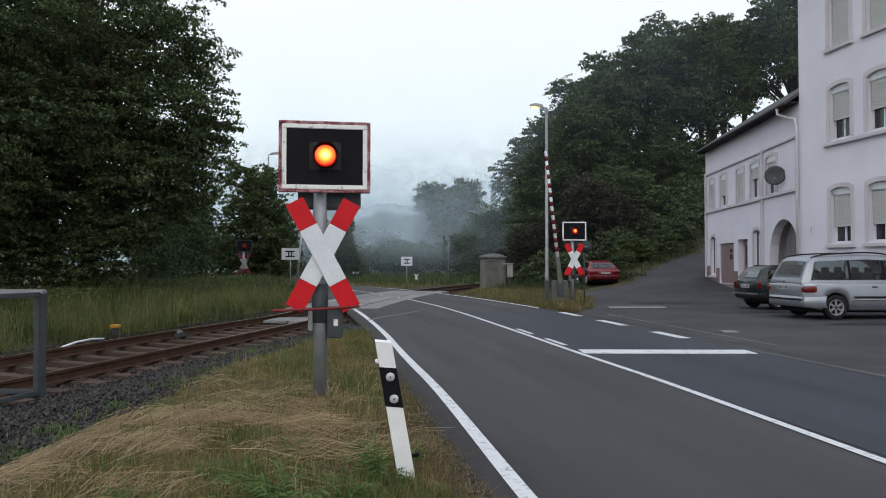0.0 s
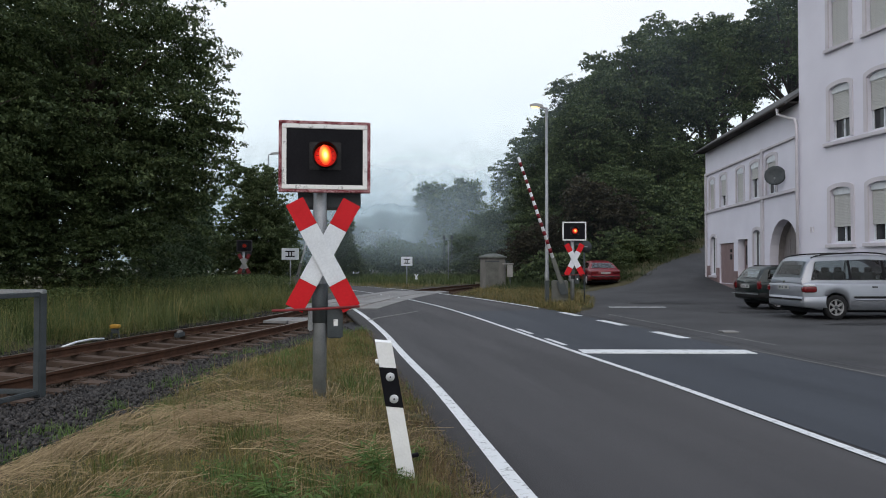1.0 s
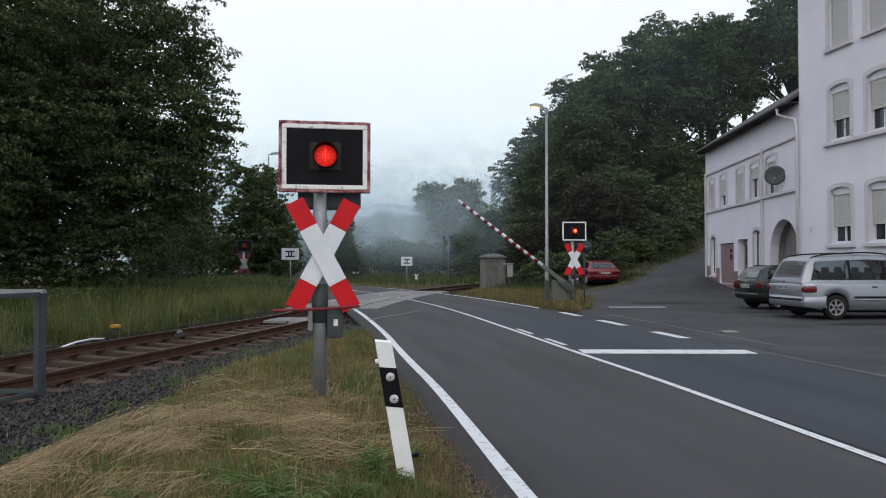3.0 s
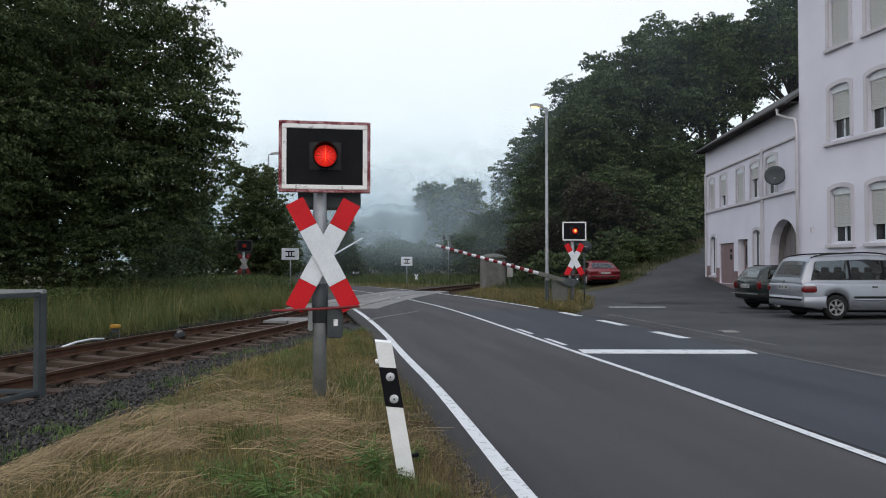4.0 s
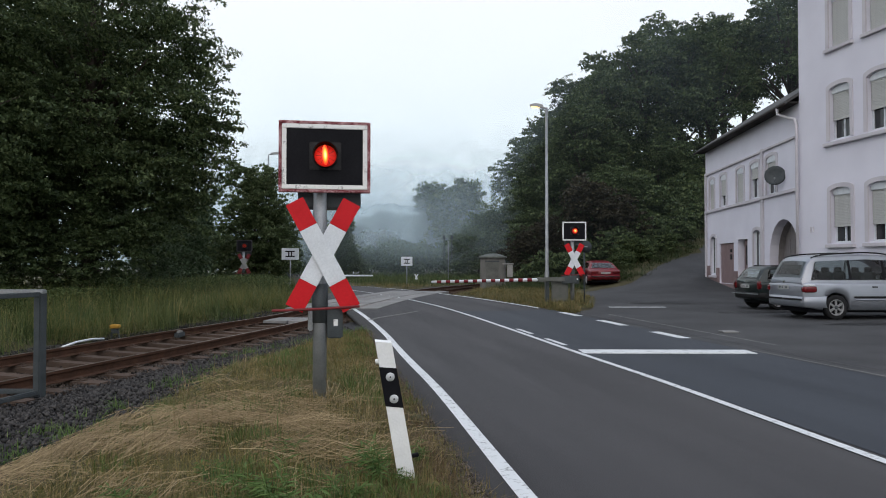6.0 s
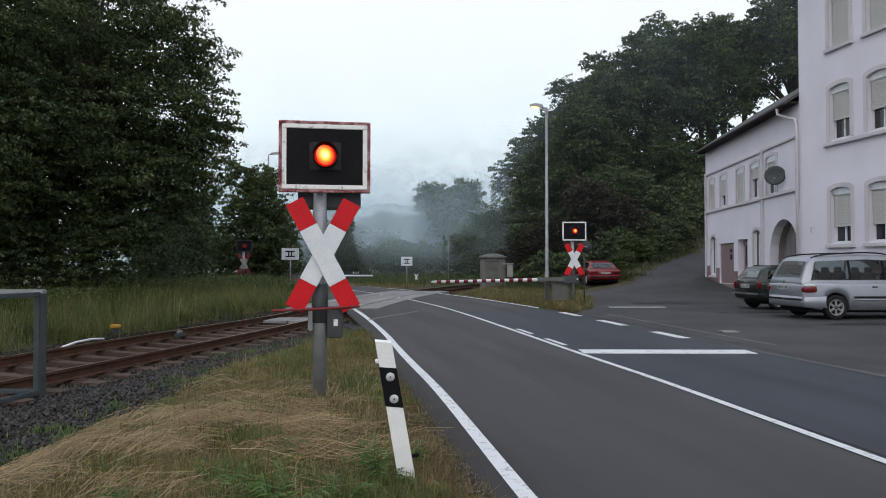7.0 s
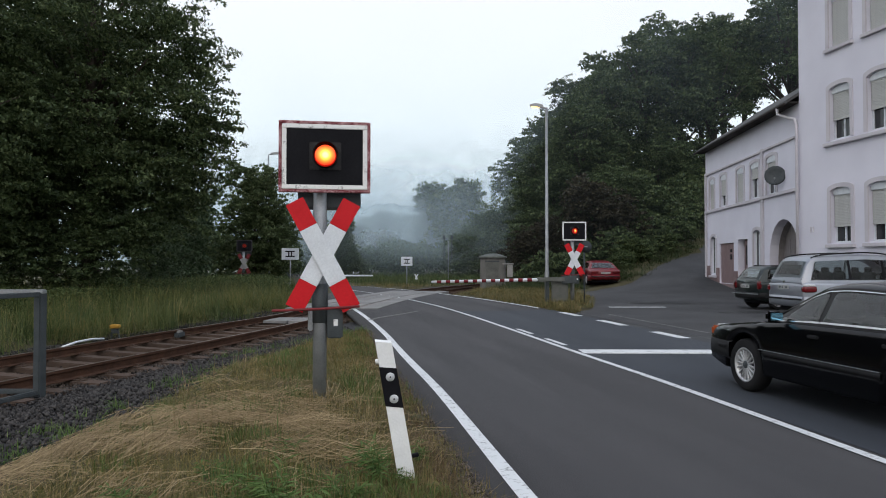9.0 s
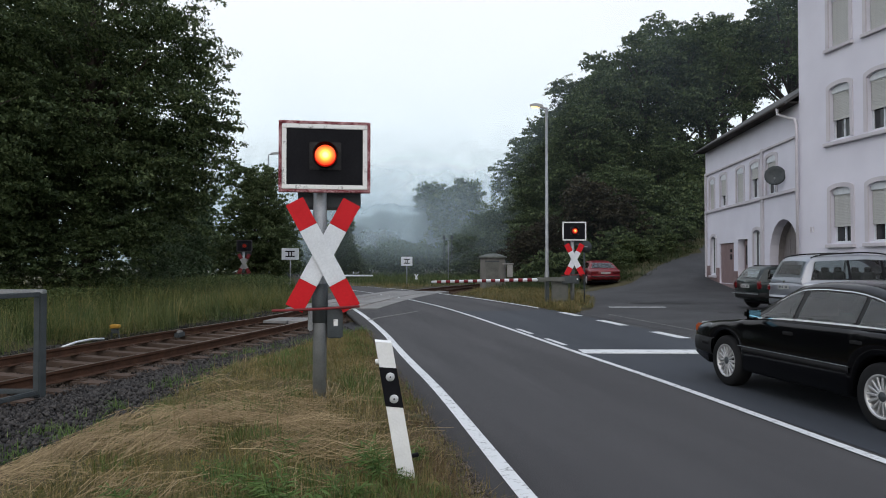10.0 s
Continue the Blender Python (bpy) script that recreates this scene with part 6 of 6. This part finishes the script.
def blades(name, n, seed, where, h0, h1, width, lean, mat, label, category, tuft=14, wide=0.05, bent=True):
    """Grass: one thin blade for each place, joined into one mesh."""
    r = np.random.RandomState(seed)
    c = where(r, n // tuft)
    rep = r.poisson(tuft, len(c))
    p = np.repeat(c, rep, axis=0)
    n = len(p)
    p[:, :2] += r.normal(0, wide, (n, 2))
    tall = np.repeat(r.uniform(0.45, 1.25, len(c)), rep)[:, None]
    a = np.repeat(r.uniform(0, 2 * np.pi, len(c)), rep) + r.normal(0, 0.9, n)
    side = np.stack([np.cos(a), np.sin(a), np.zeros(n)], 1)
    dirn = np.stack([-np.sin(a), np.cos(a), np.zeros(n)], 1)
    h = r.uniform(h0, h1, (n, 1)) * r.uniform(0.5, 1.0, (n, 1)) * tall
    ln = np.abs(r.normal(0, lean, (n, 1)))
    w = width * r.uniform(0.6, 1.3, (n, 1))
    up = np.array([0, 0, 1.0])
    md = p + dirn * ln * h * 0.35 + up * h * 0.6 / np.sqrt(1 + ln ** 2 * 0.4)
    tp = p + dirn * ln * h + up * h / np.sqrt(1 + ln ** 2)
    if not bent:
        v = np.stack([p - side * w / 2, p + side * w / 2, tp], 1).reshape(-1, 3)
        return tagged(new(name, mesh_np(name, v, np.arange(3 * n).reshape(-1, 3), mat)), label, category, "", "stuff")
    v = np.stack([p - side * w / 2, p + side * w / 2, md + side * w * 0.35, md - side * w * 0.35, tp], 1).reshape(-1, 3)
    q = 5 * np.arange(n)[:, None]
    f = np.concatenate([q + np.array([0, 1, 2]), q + np.array([0, 2, 3]), q + np.array([3, 2, 4])], 1).reshape(-1, 3)
    ob = new(name, mesh_np(name, v, f, mat))
    return tagged(ob, label, category, "", "stuff")


def verge(y0, y1, dens, seed, keep=0.0):
    def f(r, n):
        y = y0 + (y1 - y0) * r.uniform(0, 1, n) ** 1.7
        lo, hi = track_x(y) + ballast_edge(y) + 0.6 * (patchy(track_x(y), y, 1.9, 8.0) - 0.6), road_x(y) - 3.26 * 1.02 + 0.22 * (patchy(y * 0.3, y, 3.1, 4.0) - 0.5)
        x = lo + (hi - lo) * r.uniform(0, 1, n)
        ok = (hi > lo) & (patchy(x, y, dens, seed) > keep) & ((x - lo > 0.5) | (r.uniform(0, 1, n) < 0.35)) & ((hi - x > 0.3) | (r.uniform(0, 1, n) < 0.4))
        return np.stack([x, y, ground_z(x, y) - 0.01], 1)[ok]
    return f


blades("verge_grass", 300000, 71, verge(2.2, 24, 1.1, 1.0), 0.04, 0.17, 0.0055, 1.1, GRASS, "short dry and green grass on the road verge", "grass", 12, 0.06, False)
blades("verge_grass", 50000, 70, verge(-14, 2.4, 1.1, 1.0), 0.04, 0.16, 0.008, 0.9, GRASS, "short dry and green grass on the road verge", "grass", 12, 0.06, False)
blades("green_tufts", 65000, 72, verge(2.2, 24, 1.9, 3.0, 0.58), 0.06, 0.24, 0.006, 0.9, GRASS_GREEN, "green grass tufts on the verge", "grass", 34, 0.08)


def rough_edge(r, n):
    """A band of withered stems along the asphalt, and a looser one round the signal's foot."""
    y = 2.2 + 18 * r.uniform(0, 1, n) ** 1.5
    x = road_x(y) - 3.3 - 0.2 * (1 - step(3.5, 10, y)) - np.abs(r.normal(0, 0.28, n))
    ok = (patchy(x, y, 2.7, 5.0) > 0.35) & (x > track_x(y) + ballast_edge(y))
    return np.stack([x, y, ground_z(x, y) - 0.01], 1)[ok]


blades("withered_grass", 60000, 82, rough_edge, 0.03, 0.14, 0.005, 1.4, GRASS_RUST, "withered reddish-brown grass along the asphalt edge", "grass", 10, 0.05, False)


def stem_field(r, n):
    y = 3.0 + 15 * r.uniform(0, 1, n) ** 1.3
    lo, hi = track_x(y) + ballast_edge(y) + 0.2, road_x(y) - 3.5
    x = lo + (hi - lo) * r.uniform(0, 1, n)
    ok = (hi > lo) & (patchy(x, y, 1.3, 9.0) > 0.5)
    return np.stack([x, y, ground_z(x, y)], 1)[ok]


blades("seed_stems", 3000, 83, stem_field, 0.15, 0.42, 0.0035, 0.7, HAY, "thin dry seed stems standing in the grass", "grass", 6, 0.1)


def on_shoulder(r, n):
    y = 2.5 + 17 * r.uniform(0, 1, n) ** 1.6
    x = road_x(y) - 3.17 - 0.1 * (1 - step(3.5, 10, y)) - np.abs(r.normal(0, 0.12, n))
    return np.stack([x, y, ground_z(x, y) + 0.008], 1)


stones("shoulder_grit", 5000, 84, on_shoulder, 0.011, GRIT, "brown grit and crumbs along the asphalt edge", "grit")


def hay(n, seed):
    """Long cut stems lying in swathes, each bowed over the grass."""
    r = np.random.RandomState(seed)
    heaps = np.array([(-2.25, 6.2, 0.5, 0.9), (-1.7, 5.5, 0.4, 0.5), (-2.75, 5.4, 0.4, 1.3), (-2.0, 7.6, 0.6, 0.4), (-1.6, 9.2, 0.6, 1.2), (-1.0, 6.5, 0.35, 0.2), (-1.9, 4.4, 0.35, 0.8), (-0.9, 7.9, 0.35, 1.8), (-0.75, 5.7, 0.3, 1.5)])
    k = r.choice(len(heaps), n, p=np.array([0.34, 0.16, 0.22, 0.06, 0.05, 0.04, 0.05, 0.04, 0.04]))
    c = heaps[k]
    x, y = c[:, 0] + r.normal(0, 1.5, n) * c[:, 2], c[:, 1] + r.normal(0, 1.2, n) * c[:, 2] * 0.9
    ok = (x > track_x(y) + ballast_edge(y) - 0.25) & (x < road_x(y) - 3.45) & (y > 2.5) & (patchy(x, y, 2.0, 2.0) > 0.27 + 0.36 * r.uniform(0, 1, n))
    x, y, k, c = x[ok], y[ok], k[ok], c[ok]
    n = len(x)
    a = 0.25 + 0.45 * c[:, 3] + 0.5 * np.sin(x * 2.1 + y * 1.3) + r.normal(0, 0.3, n)
    ln, w = r.uniform(0.12, 0.36, n) * (1 + 1.0 * (r.uniform(0, 1, n) > 0.8)), r.uniform(0.0016, 0.0042, n)
    z = ground_z(x, y) + 0.015 + 0.075 * r.uniform(0, 1, n)
    d, s = np.stack([np.cos(a), np.sin(a)], 1), np.stack([-np.sin(a), np.cos(a)], 1)
    rows = []
    for f, up in ((-0.5, -0.03), (0.0, 0.03), (0.5, -0.02)):
        m = np.stack([x + d[:, 0] * ln * f, y + d[:, 1] * ln * f, z + up * r.uniform(0.2, 1.6, n)], 1)
        o = np.stack([s[:, 0] * w / 2, s[:, 1] * w / 2, w * 0.3], 1)
        rows += [m - o, m + o]
    v = np.stack(rows, 1).reshape(-1, 3)
    q = 6 * np.arange(n)[:, None]
    f = np.concatenate([q + np.array([0, 1, 3, 2]), q + np.array([2, 3, 5, 4])], 1).reshape(-1, 4)
    tagged(new("cut_hay", mesh_np("cut_hay", v, f, HAY)), "dry cut hay lying in swathes on the verge", "hay", "", "stuff")


hay(8500, 73)


def beyond_track(r, n):
    y = 6 + 40 * r.uniform(0, 1, n)
    x = track_x(y) - 1.85 - 8.0 * r.uniform(0, 1, n) ** 1.4
    ok = (x < road_x(y) - 3.6) & (patchy(x, y, 0.6, 2.0) > np.where(y < 13, 0.6, np.where(y > 26, 0.5, 0.3)))
    return np.stack([x, y, ground_z(x, y) - 0.02], 1)[ok]


blades("tall_grass", 110000, 74, beyond_track, 0.2, 1.15, 0.009, 1.4, GRASS_TALL, "tall uncut grass between the track and the trees", "grass", 40, 0.16)


def beyond_green(r, n):
    y = 6 + 40 * r.uniform(0, 1, n)
    x = track_x(y) - 1.75 - 8.0 * r.uniform(0, 1, n) ** 1.2
    ok = (x < road_x(y) - 3.6) & ((patchy(x, y, 0.6, 2.0) < 0.5) | (x < track_x(y) - 5))
    return np.stack([x, y, ground_z(x, y) - 0.02], 1)[ok]


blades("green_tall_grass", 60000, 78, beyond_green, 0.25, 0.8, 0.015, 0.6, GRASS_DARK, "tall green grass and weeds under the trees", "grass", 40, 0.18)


def far_field(r, n):
    y = 44 + 44 * r.uniform(0, 1, n)
    x = -26 + 30 * r.uniform(0, 1, n)
    ok = (np.abs(x - road_x(np.clip(y, -60, 80))) > 3.8) & (np.abs(x - track_x(y)) > 2)
    return np.stack([x, y, ground_z(x, y) - 0.02], 1)[ok]


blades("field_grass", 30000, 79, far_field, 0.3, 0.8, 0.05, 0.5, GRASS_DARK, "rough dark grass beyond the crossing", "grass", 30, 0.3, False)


def nettles(r, n):
    y = 10 + 32 * r.uniform(0, 1, n)
    x = track_x(y) - 2.4 - 2.6 * step(12, 15, y) - 6.0 * r.uniform(0, 1, n)
    ok = (x < road_x(y) - 4) & (patchy(x, y, 0.8, 4.0) > 0.45)
    c = np.stack([x, y, ground_z(x, y) + 0.65 * r.uniform(0.15, 1, n)], 1)[ok]
    return c


rs = np.random.RandomState(75)
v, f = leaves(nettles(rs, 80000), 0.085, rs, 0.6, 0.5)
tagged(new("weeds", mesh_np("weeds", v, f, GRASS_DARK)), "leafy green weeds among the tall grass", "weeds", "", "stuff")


def in_ballast(r, n):
    c = np.array([(-3.3, 6.3), (-3.15, 8.8), (-2.75, 10.8), (-3.6, 12.4), (-2.5, 13.5), (-3.2, 7.3), (-2.9, 9.8), (-3.05, 13.0), (-3.4, 5.4), (-2.2, 15.5)])
    k = r.choice(len(c), n)
    p = c[k] + r.normal(0, 0.2, (n, 2))
    return np.stack([p[:, 0], p[:, 1], bed_z(p[:, 0] - track_x(p[:, 1])) - 0.01], 1)


blades("ballast_weeds", 3600, 81, in_ballast, 0.06, 0.22, 0.007, 0.9, GRASS_GREEN, "green weeds growing through the ballast", "weeds", 20, 0.05)


def right_verge(r, n):
    y = 20.5 + 27 * r.uniform(0, 1, n) ** 0.9
    lo = road_x(y) + 3.2 * 1.05
    hi = np.minimum(np.interp(y, [20, 22, 24, 26, 30, 37, 42.5, 44], [3.4, 4.0, 4.9, 5.2, 6.2, 7.0, 7.9, 10.0]), lo + 9)
    x = lo + (hi - lo) * r.uniform(0, 1, n)
    ok = (hi > lo + 0.1) & (np.abs(x - track_x(y)) > 1.9)
    return np.stack([x, y, ground_z(x, y) - 0.02], 1)[ok]


blades("verge_meadow", 48000, 76, right_verge, 0.08, 0.36, 0.012, 0.9, GRASS_MEADOW, "long yellowish grass round the barrier and hut", "grass", 30, 0.14)


def hill_grass(r, n):
    y = 37.4 + 32 * r.uniform(0, 1, n)
    x = 3 + 25 * r.uniform(0, 1, n)
    ok = (x < np.interp(y, [37.6, 39, 44, 48, 52, 62], [9.8, 10.8, 14.3, 17.9, 22.0, 28.0])) & ((np.abs(x - 8.75) > 1.15) | (y > 42.9))
    return np.stack([x, y, ground_z(x, y) - 0.02], 1)[ok]


blades("bank_grass", 120000, 77, hill_grass, 0.3, 0.8, 0.026, 0.8, GRASS_BANK, "rough green grass and weeds on the slope", "grass", 24, 0.2, False)


# leafy weeds at the delineator and on the verge
def weed(m, n, size, seed):
    r = np.random.RandomState(seed)
    t = thing("weed_plant", m, "leafy green weed growing in the verge", "weed", "weeds on the verge")
    for q in range(n):
        a, l = r.uniform(0, 6.28), size * r.uniform(0.6, 1.3)
        e = r.uniform(0.25, 1.3)
        dr = Vector((math.cos(a) * math.cos(e), math.sin(a) * math.cos(e), math.sin(e)))
        end = dr * l - Vector((0, 0, 0.15 * l))
        stem = part("stem", tube([(0, 0, -0.02), dr * l * 0.5, end], [0.003, 0.002, 0.001], 4), WEED, t)
        b = bmesh.new()
        for k in range(9):
            f = 0.25 + 0.75 * k / 8
            c = (dr * l * f - Vector((0, 0, 0.15 * l * f * f)))
            aa = a + (1 if k % 2 else -1) * r.uniform(0.4, 1.3)
            lf, w = size * r.uniform(0.3, 0.55), size * r.uniform(0.022, 0.045)
            g = Vector((math.cos(aa), math.sin(aa), r.uniform(-0.2, 0.5)))
            sd = Vector((-math.sin(aa), math.cos(aa), r.uniform(-0.3, 0.3)))
            p = [b.verts.new(v) for v in (c, c + g * lf * 0.45 + sd * w, c + g * lf - Vector((0, 0, 0.12 * lf)), c + g * lf * 0.45 - sd * w)]
            b.faces.new(p)
        part("leaf", b, WEED, stem)
    return t


for x, y, n, s, sd in ((-0.42, 4.75, 16, 0.26, 1), (-1.0, 4.15, 14, 0.26, 2), (-0.85, 3.9, 14, 0.24, 3), (-1.5, 4.6, 12, 0.16, 4), (-1.15, 5.2, 12, 0.18, 5), (-0.2, 5.35, 9, 0.16, 6), (-2.6, 6.4, 10, 0.14, 7), (-1.75, 3.95, 12, 0.2, 8), (-0.6, 4.25, 12, 0.2, 9)):
    weed(pose(x, y, gz(x, y)), n, s, sd)


# ---- distance: wooded ridge and drifting mist ----
def ridge(name, y, x0, x1, height, seed, mat):
    xs = np.linspace(x0, x1, 160)
    r = np.random.RandomState(int(seed * 10))
    prof = height * (0.72 + 0.16 * np.sin(xs / 130 + seed) + 0.08 * np.sin(xs / 47 + 2 * seed)) + r.uniform(-1.2, 1.2, 160)
    rows = []
    for k, (dy, s) in enumerate(((0, -0.02), (40, 0.45), (80, 0.8), (130, 1.0), (300, 0.9))):
        rows.append(np.stack([xs, np.full(160, y + dy) + r.uniform(-6, 6, 160), prof * s + r.uniform(-1, 1, 160) * (s > 0)], 1))
    v = np.concatenate(rows)
    i = (np.arange(4)[:, None] * 160 + np.arange(159)[None]).ravel()
    ob = new(name, mesh_np(name, v, np.stack([i, i + 1, i + 161, i + 160], 1), mat, True))
    return tagged(ob, "distant wooded ridge dimmed by mist", "ridge", "", "structure")


WOOD_FAR = material("far_woods", (0.03, 0.045, 0.025), (0.06, 0.085, 0.045), 1.0, scale=0.08, fine=0.5, bump=0.8)
ridge("backdrop", 420, -900, 900, 52, 1.3, WOOD_FAR)


def mist_material(name, dens, z_top, seed, x_mid, x_wide, low):
    """Thin fog: mostly clear, scattering daylight, thinning out with height and sideways."""
    m = bpy.data.materials.new(name)
    m.use_nodes = True
    nt = m.node_tree
    nt.nodes.clear()
    out = nt.nodes.new("ShaderNodeOutputMaterial")
    co, sep = nt.nodes.new("ShaderNodeTexCoord"), nt.nodes.new("ShaderNodeSeparateXYZ")
    nt.links.new(co.outputs["Object"], sep.inputs[0])
    n = nt.nodes.new("ShaderNodeTexNoise")
    n.noise_dimensions = "4D"
    n.inputs["Scale"].default_value, n.inputs["Detail"].default_value, n.inputs["W"].default_value = 0.09, 4, seed
    nt.links.new(co.outputs["Object"], n.inputs["Vector"])
    zr = nt.nodes.new("ShaderNodeMapRange")
    zr.interpolation_type = "SMOOTHERSTEP"
    zr.inputs[1].default_value, zr.inputs[2].default_value, zr.inputs[3].default_value, zr.inputs[4].default_value = z_top, z_top * 0.35, 0, 1
    nt.links.new(sep.outputs["Z"], zr.inputs[0])
    lr = nt.nodes.new("ShaderNodeMapRange")
    lr.interpolation_type = "SMOOTHERSTEP"
    lr.inputs[1].default_value, lr.inputs[2].default_value, lr.inputs[3].default_value, lr.inputs[4].default_value = *low, 0.2, 1
    nt.links.new(sep.outputs["Z"], lr.inputs[0])
    dx = nt.nodes.new("ShaderNodeMath")
    dx.operation = "SUBTRACT"
    dx.inputs[1].default_value = x_mid
    nt.links.new(sep.outputs["X"], dx.inputs[0])
    ab = nt.nodes.new("ShaderNodeMath")
    ab.operation = "ABSOLUTE"
    nt.links.new(dx.outputs[0], ab.inputs[0])
    xr = nt.nodes.new("ShaderNodeMapRange")
    xr.interpolation_type = "SMOOTHERSTEP"
    xr.inputs[1].default_value, xr.inputs[2].default_value, xr.inputs[3].default_value, xr.inputs[4].default_value = x_wide, x_wide * 0.4, 0, 1
    nt.links.new(ab.outputs[0], xr.inputs[0])
    nr = nt.nodes.new("ShaderNodeMapRange")
    nr.inputs[1].default_value, nr.inputs[2].default_value, nr.inputs[3].default_value, nr.inputs[4].default_value = 0.3, 0.7, 0.25, 1
    nt.links.new(n.outputs["Fac"], nr.inputs[0])
    val = nr.outputs[0]
    for s in (zr, lr, xr):
        k = nt.nodes.new("ShaderNodeMath")
        k.operation = "MULTIPLY"
        nt.links.new(val, k.inputs[0])
        nt.links.new(s.outputs[0], k.inputs[1])
        val = k.outputs[0]
    k = nt.nodes.new("ShaderNodeMath")
    k.operation = "MULTIPLY"
    k.inputs[1].default_value = dens
    nt.links.new(val, k.inputs[0])
    clear, df, tl = nt.nodes.new("ShaderNodeBsdfTransparent"), nt.nodes.new("ShaderNodeBsdfDiffuse"), nt.nodes.new("ShaderNodeBsdfTranslucent")
    for s in (df, tl):
        s.inputs["Color"].default_value = (0.68, 0.83, 0.93, 1)
    half, mix = nt.nodes.new("ShaderNodeMixShader"), nt.nodes.new("ShaderNodeMixShader")
    nt.links.new(df.outputs[0], half.inputs[1])
    nt.links.new(tl.outputs[0], half.inputs[2])
    nt.links.new(k.outputs[0], mix.inputs[0])
    nt.links.new(clear.outputs[0], mix.inputs[1])
    nt.links.new(half.outputs[0], mix.inputs[2])
    nt.links.new(mix.outputs[0], out.inputs["Surface"])
    return m


def mist(y, dens, z_top, x_mid, x_wide, seed, low=(0.0, 4.0), tilt=0.4):
    n = 40
    xs = np.linspace(x_mid - x_wide, x_mid + x_wide, n)
    bow = 5 * np.sin(np.linspace(0, 9, n) + seed)
    zs = np.linspace(-0.5, z_top, 8)
    v = np.concatenate([np.stack([xs, y + bow + tilt * z, np.full(n, z)], 1) for z in zs])
    i = (np.arange(7)[:, None] * n + np.arange(n - 1)[None]).ravel()
    ob = new("mist", mesh_np("mist", v, np.stack([i, i + 1, i + n + 1, i + n], 1), mist_material("mist", dens, z_top, seed, x_mid, x_wide, low), True))
    ob.visible_shadow = False
    tagged(ob, "thin pale mist drifting through the valley", "mist", "mist banks", "stuff")


for args in ((46.5, 0.07, 60, 18, 40, 8.3, (6.0, 17.0), 0.0), (64.5, 0.19, 24, -2, 19, 9.4, (0.0, 4.0), 0.1), (72, 0.36, 15, -8, 34, 1.0), (91, 0.48, 17, -9, 48, 2.2), (113, 0.5, 20, -10, 70, 3.1), (145, 0.5, 24, -12, 110, 4.7), (230, 0.55, 55, 0, 260, 5.9), (330, 0.5, 80, 0, 420, 7.1)):
    mist(*args)


# ---- movement ----
def boom_rows(table):
    return [(t, pose(0, 0, 0.95, 0, a, 0)) for t, a in table]


DRIVE = [(0, 26.0), (2, 19.6), (4, 13.2), (5, 10.1), (6, 7.15), (7, 4.3), (7.5, 3.02), (8, 1.9), (8.5, 1.0), (9, 0.389), (9.5, 0.112), (10, 0.0)]


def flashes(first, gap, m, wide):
    """Turns the added disc edge-on for a moment once each period to imitate flashing."""
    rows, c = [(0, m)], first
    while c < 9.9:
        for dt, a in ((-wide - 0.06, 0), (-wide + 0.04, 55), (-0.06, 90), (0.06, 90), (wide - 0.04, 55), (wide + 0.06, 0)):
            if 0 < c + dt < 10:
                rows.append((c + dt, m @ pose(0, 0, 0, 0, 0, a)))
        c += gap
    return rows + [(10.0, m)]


def motions():
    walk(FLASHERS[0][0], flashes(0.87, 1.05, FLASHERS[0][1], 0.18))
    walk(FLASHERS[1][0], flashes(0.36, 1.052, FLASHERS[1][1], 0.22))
    walk(NEAR_BOOM, boom_rows(((0, 83.8), (0.6, 77), (1.0, 71.5), (1.5, 64.8), (1.8, 59.8), (2.4, 50), (2.7, 44.2), (3.3, 31.8), (3.8, 20.3), (4.0, 15.4), (4.2, 9.9), (4.4, 4.4), (4.6, 0.4), (4.8, -1.6), (5.0, -1.4), (5.5, -1.4), (10, -1.4))))
    walk(FAR_BOOM, boom_rows(((0, 85), (1, 76), (1.8, 66), (2.7, 51.5), (3.3, 42), (3.8, 34), (4.2, 27), (4.6, 19.2), (5.0, 10.8), (5.4, 4), (5.7, 0.9), (6.0, 0), (10, 0))))
    times = [q / 10 for q in range(101)]
    back = [float(hermite(DRIVE, t)) for t in times]
    walk(BLACK_CAR, [(t, pose(4.49 + 0.1725 * s, 7.66 - 0.985 * s, 0.012, 0, 0, 99.93)) for t, s in zip(times, back)])
    for sgn, wheel, m in BLACK_WHEELS:
        walk(wheel, [(t, m @ pose(0, 0, 0, 0, sgn * math.degrees(s / 0.305), 0)) for t, s in zip(times, back)])


motions()
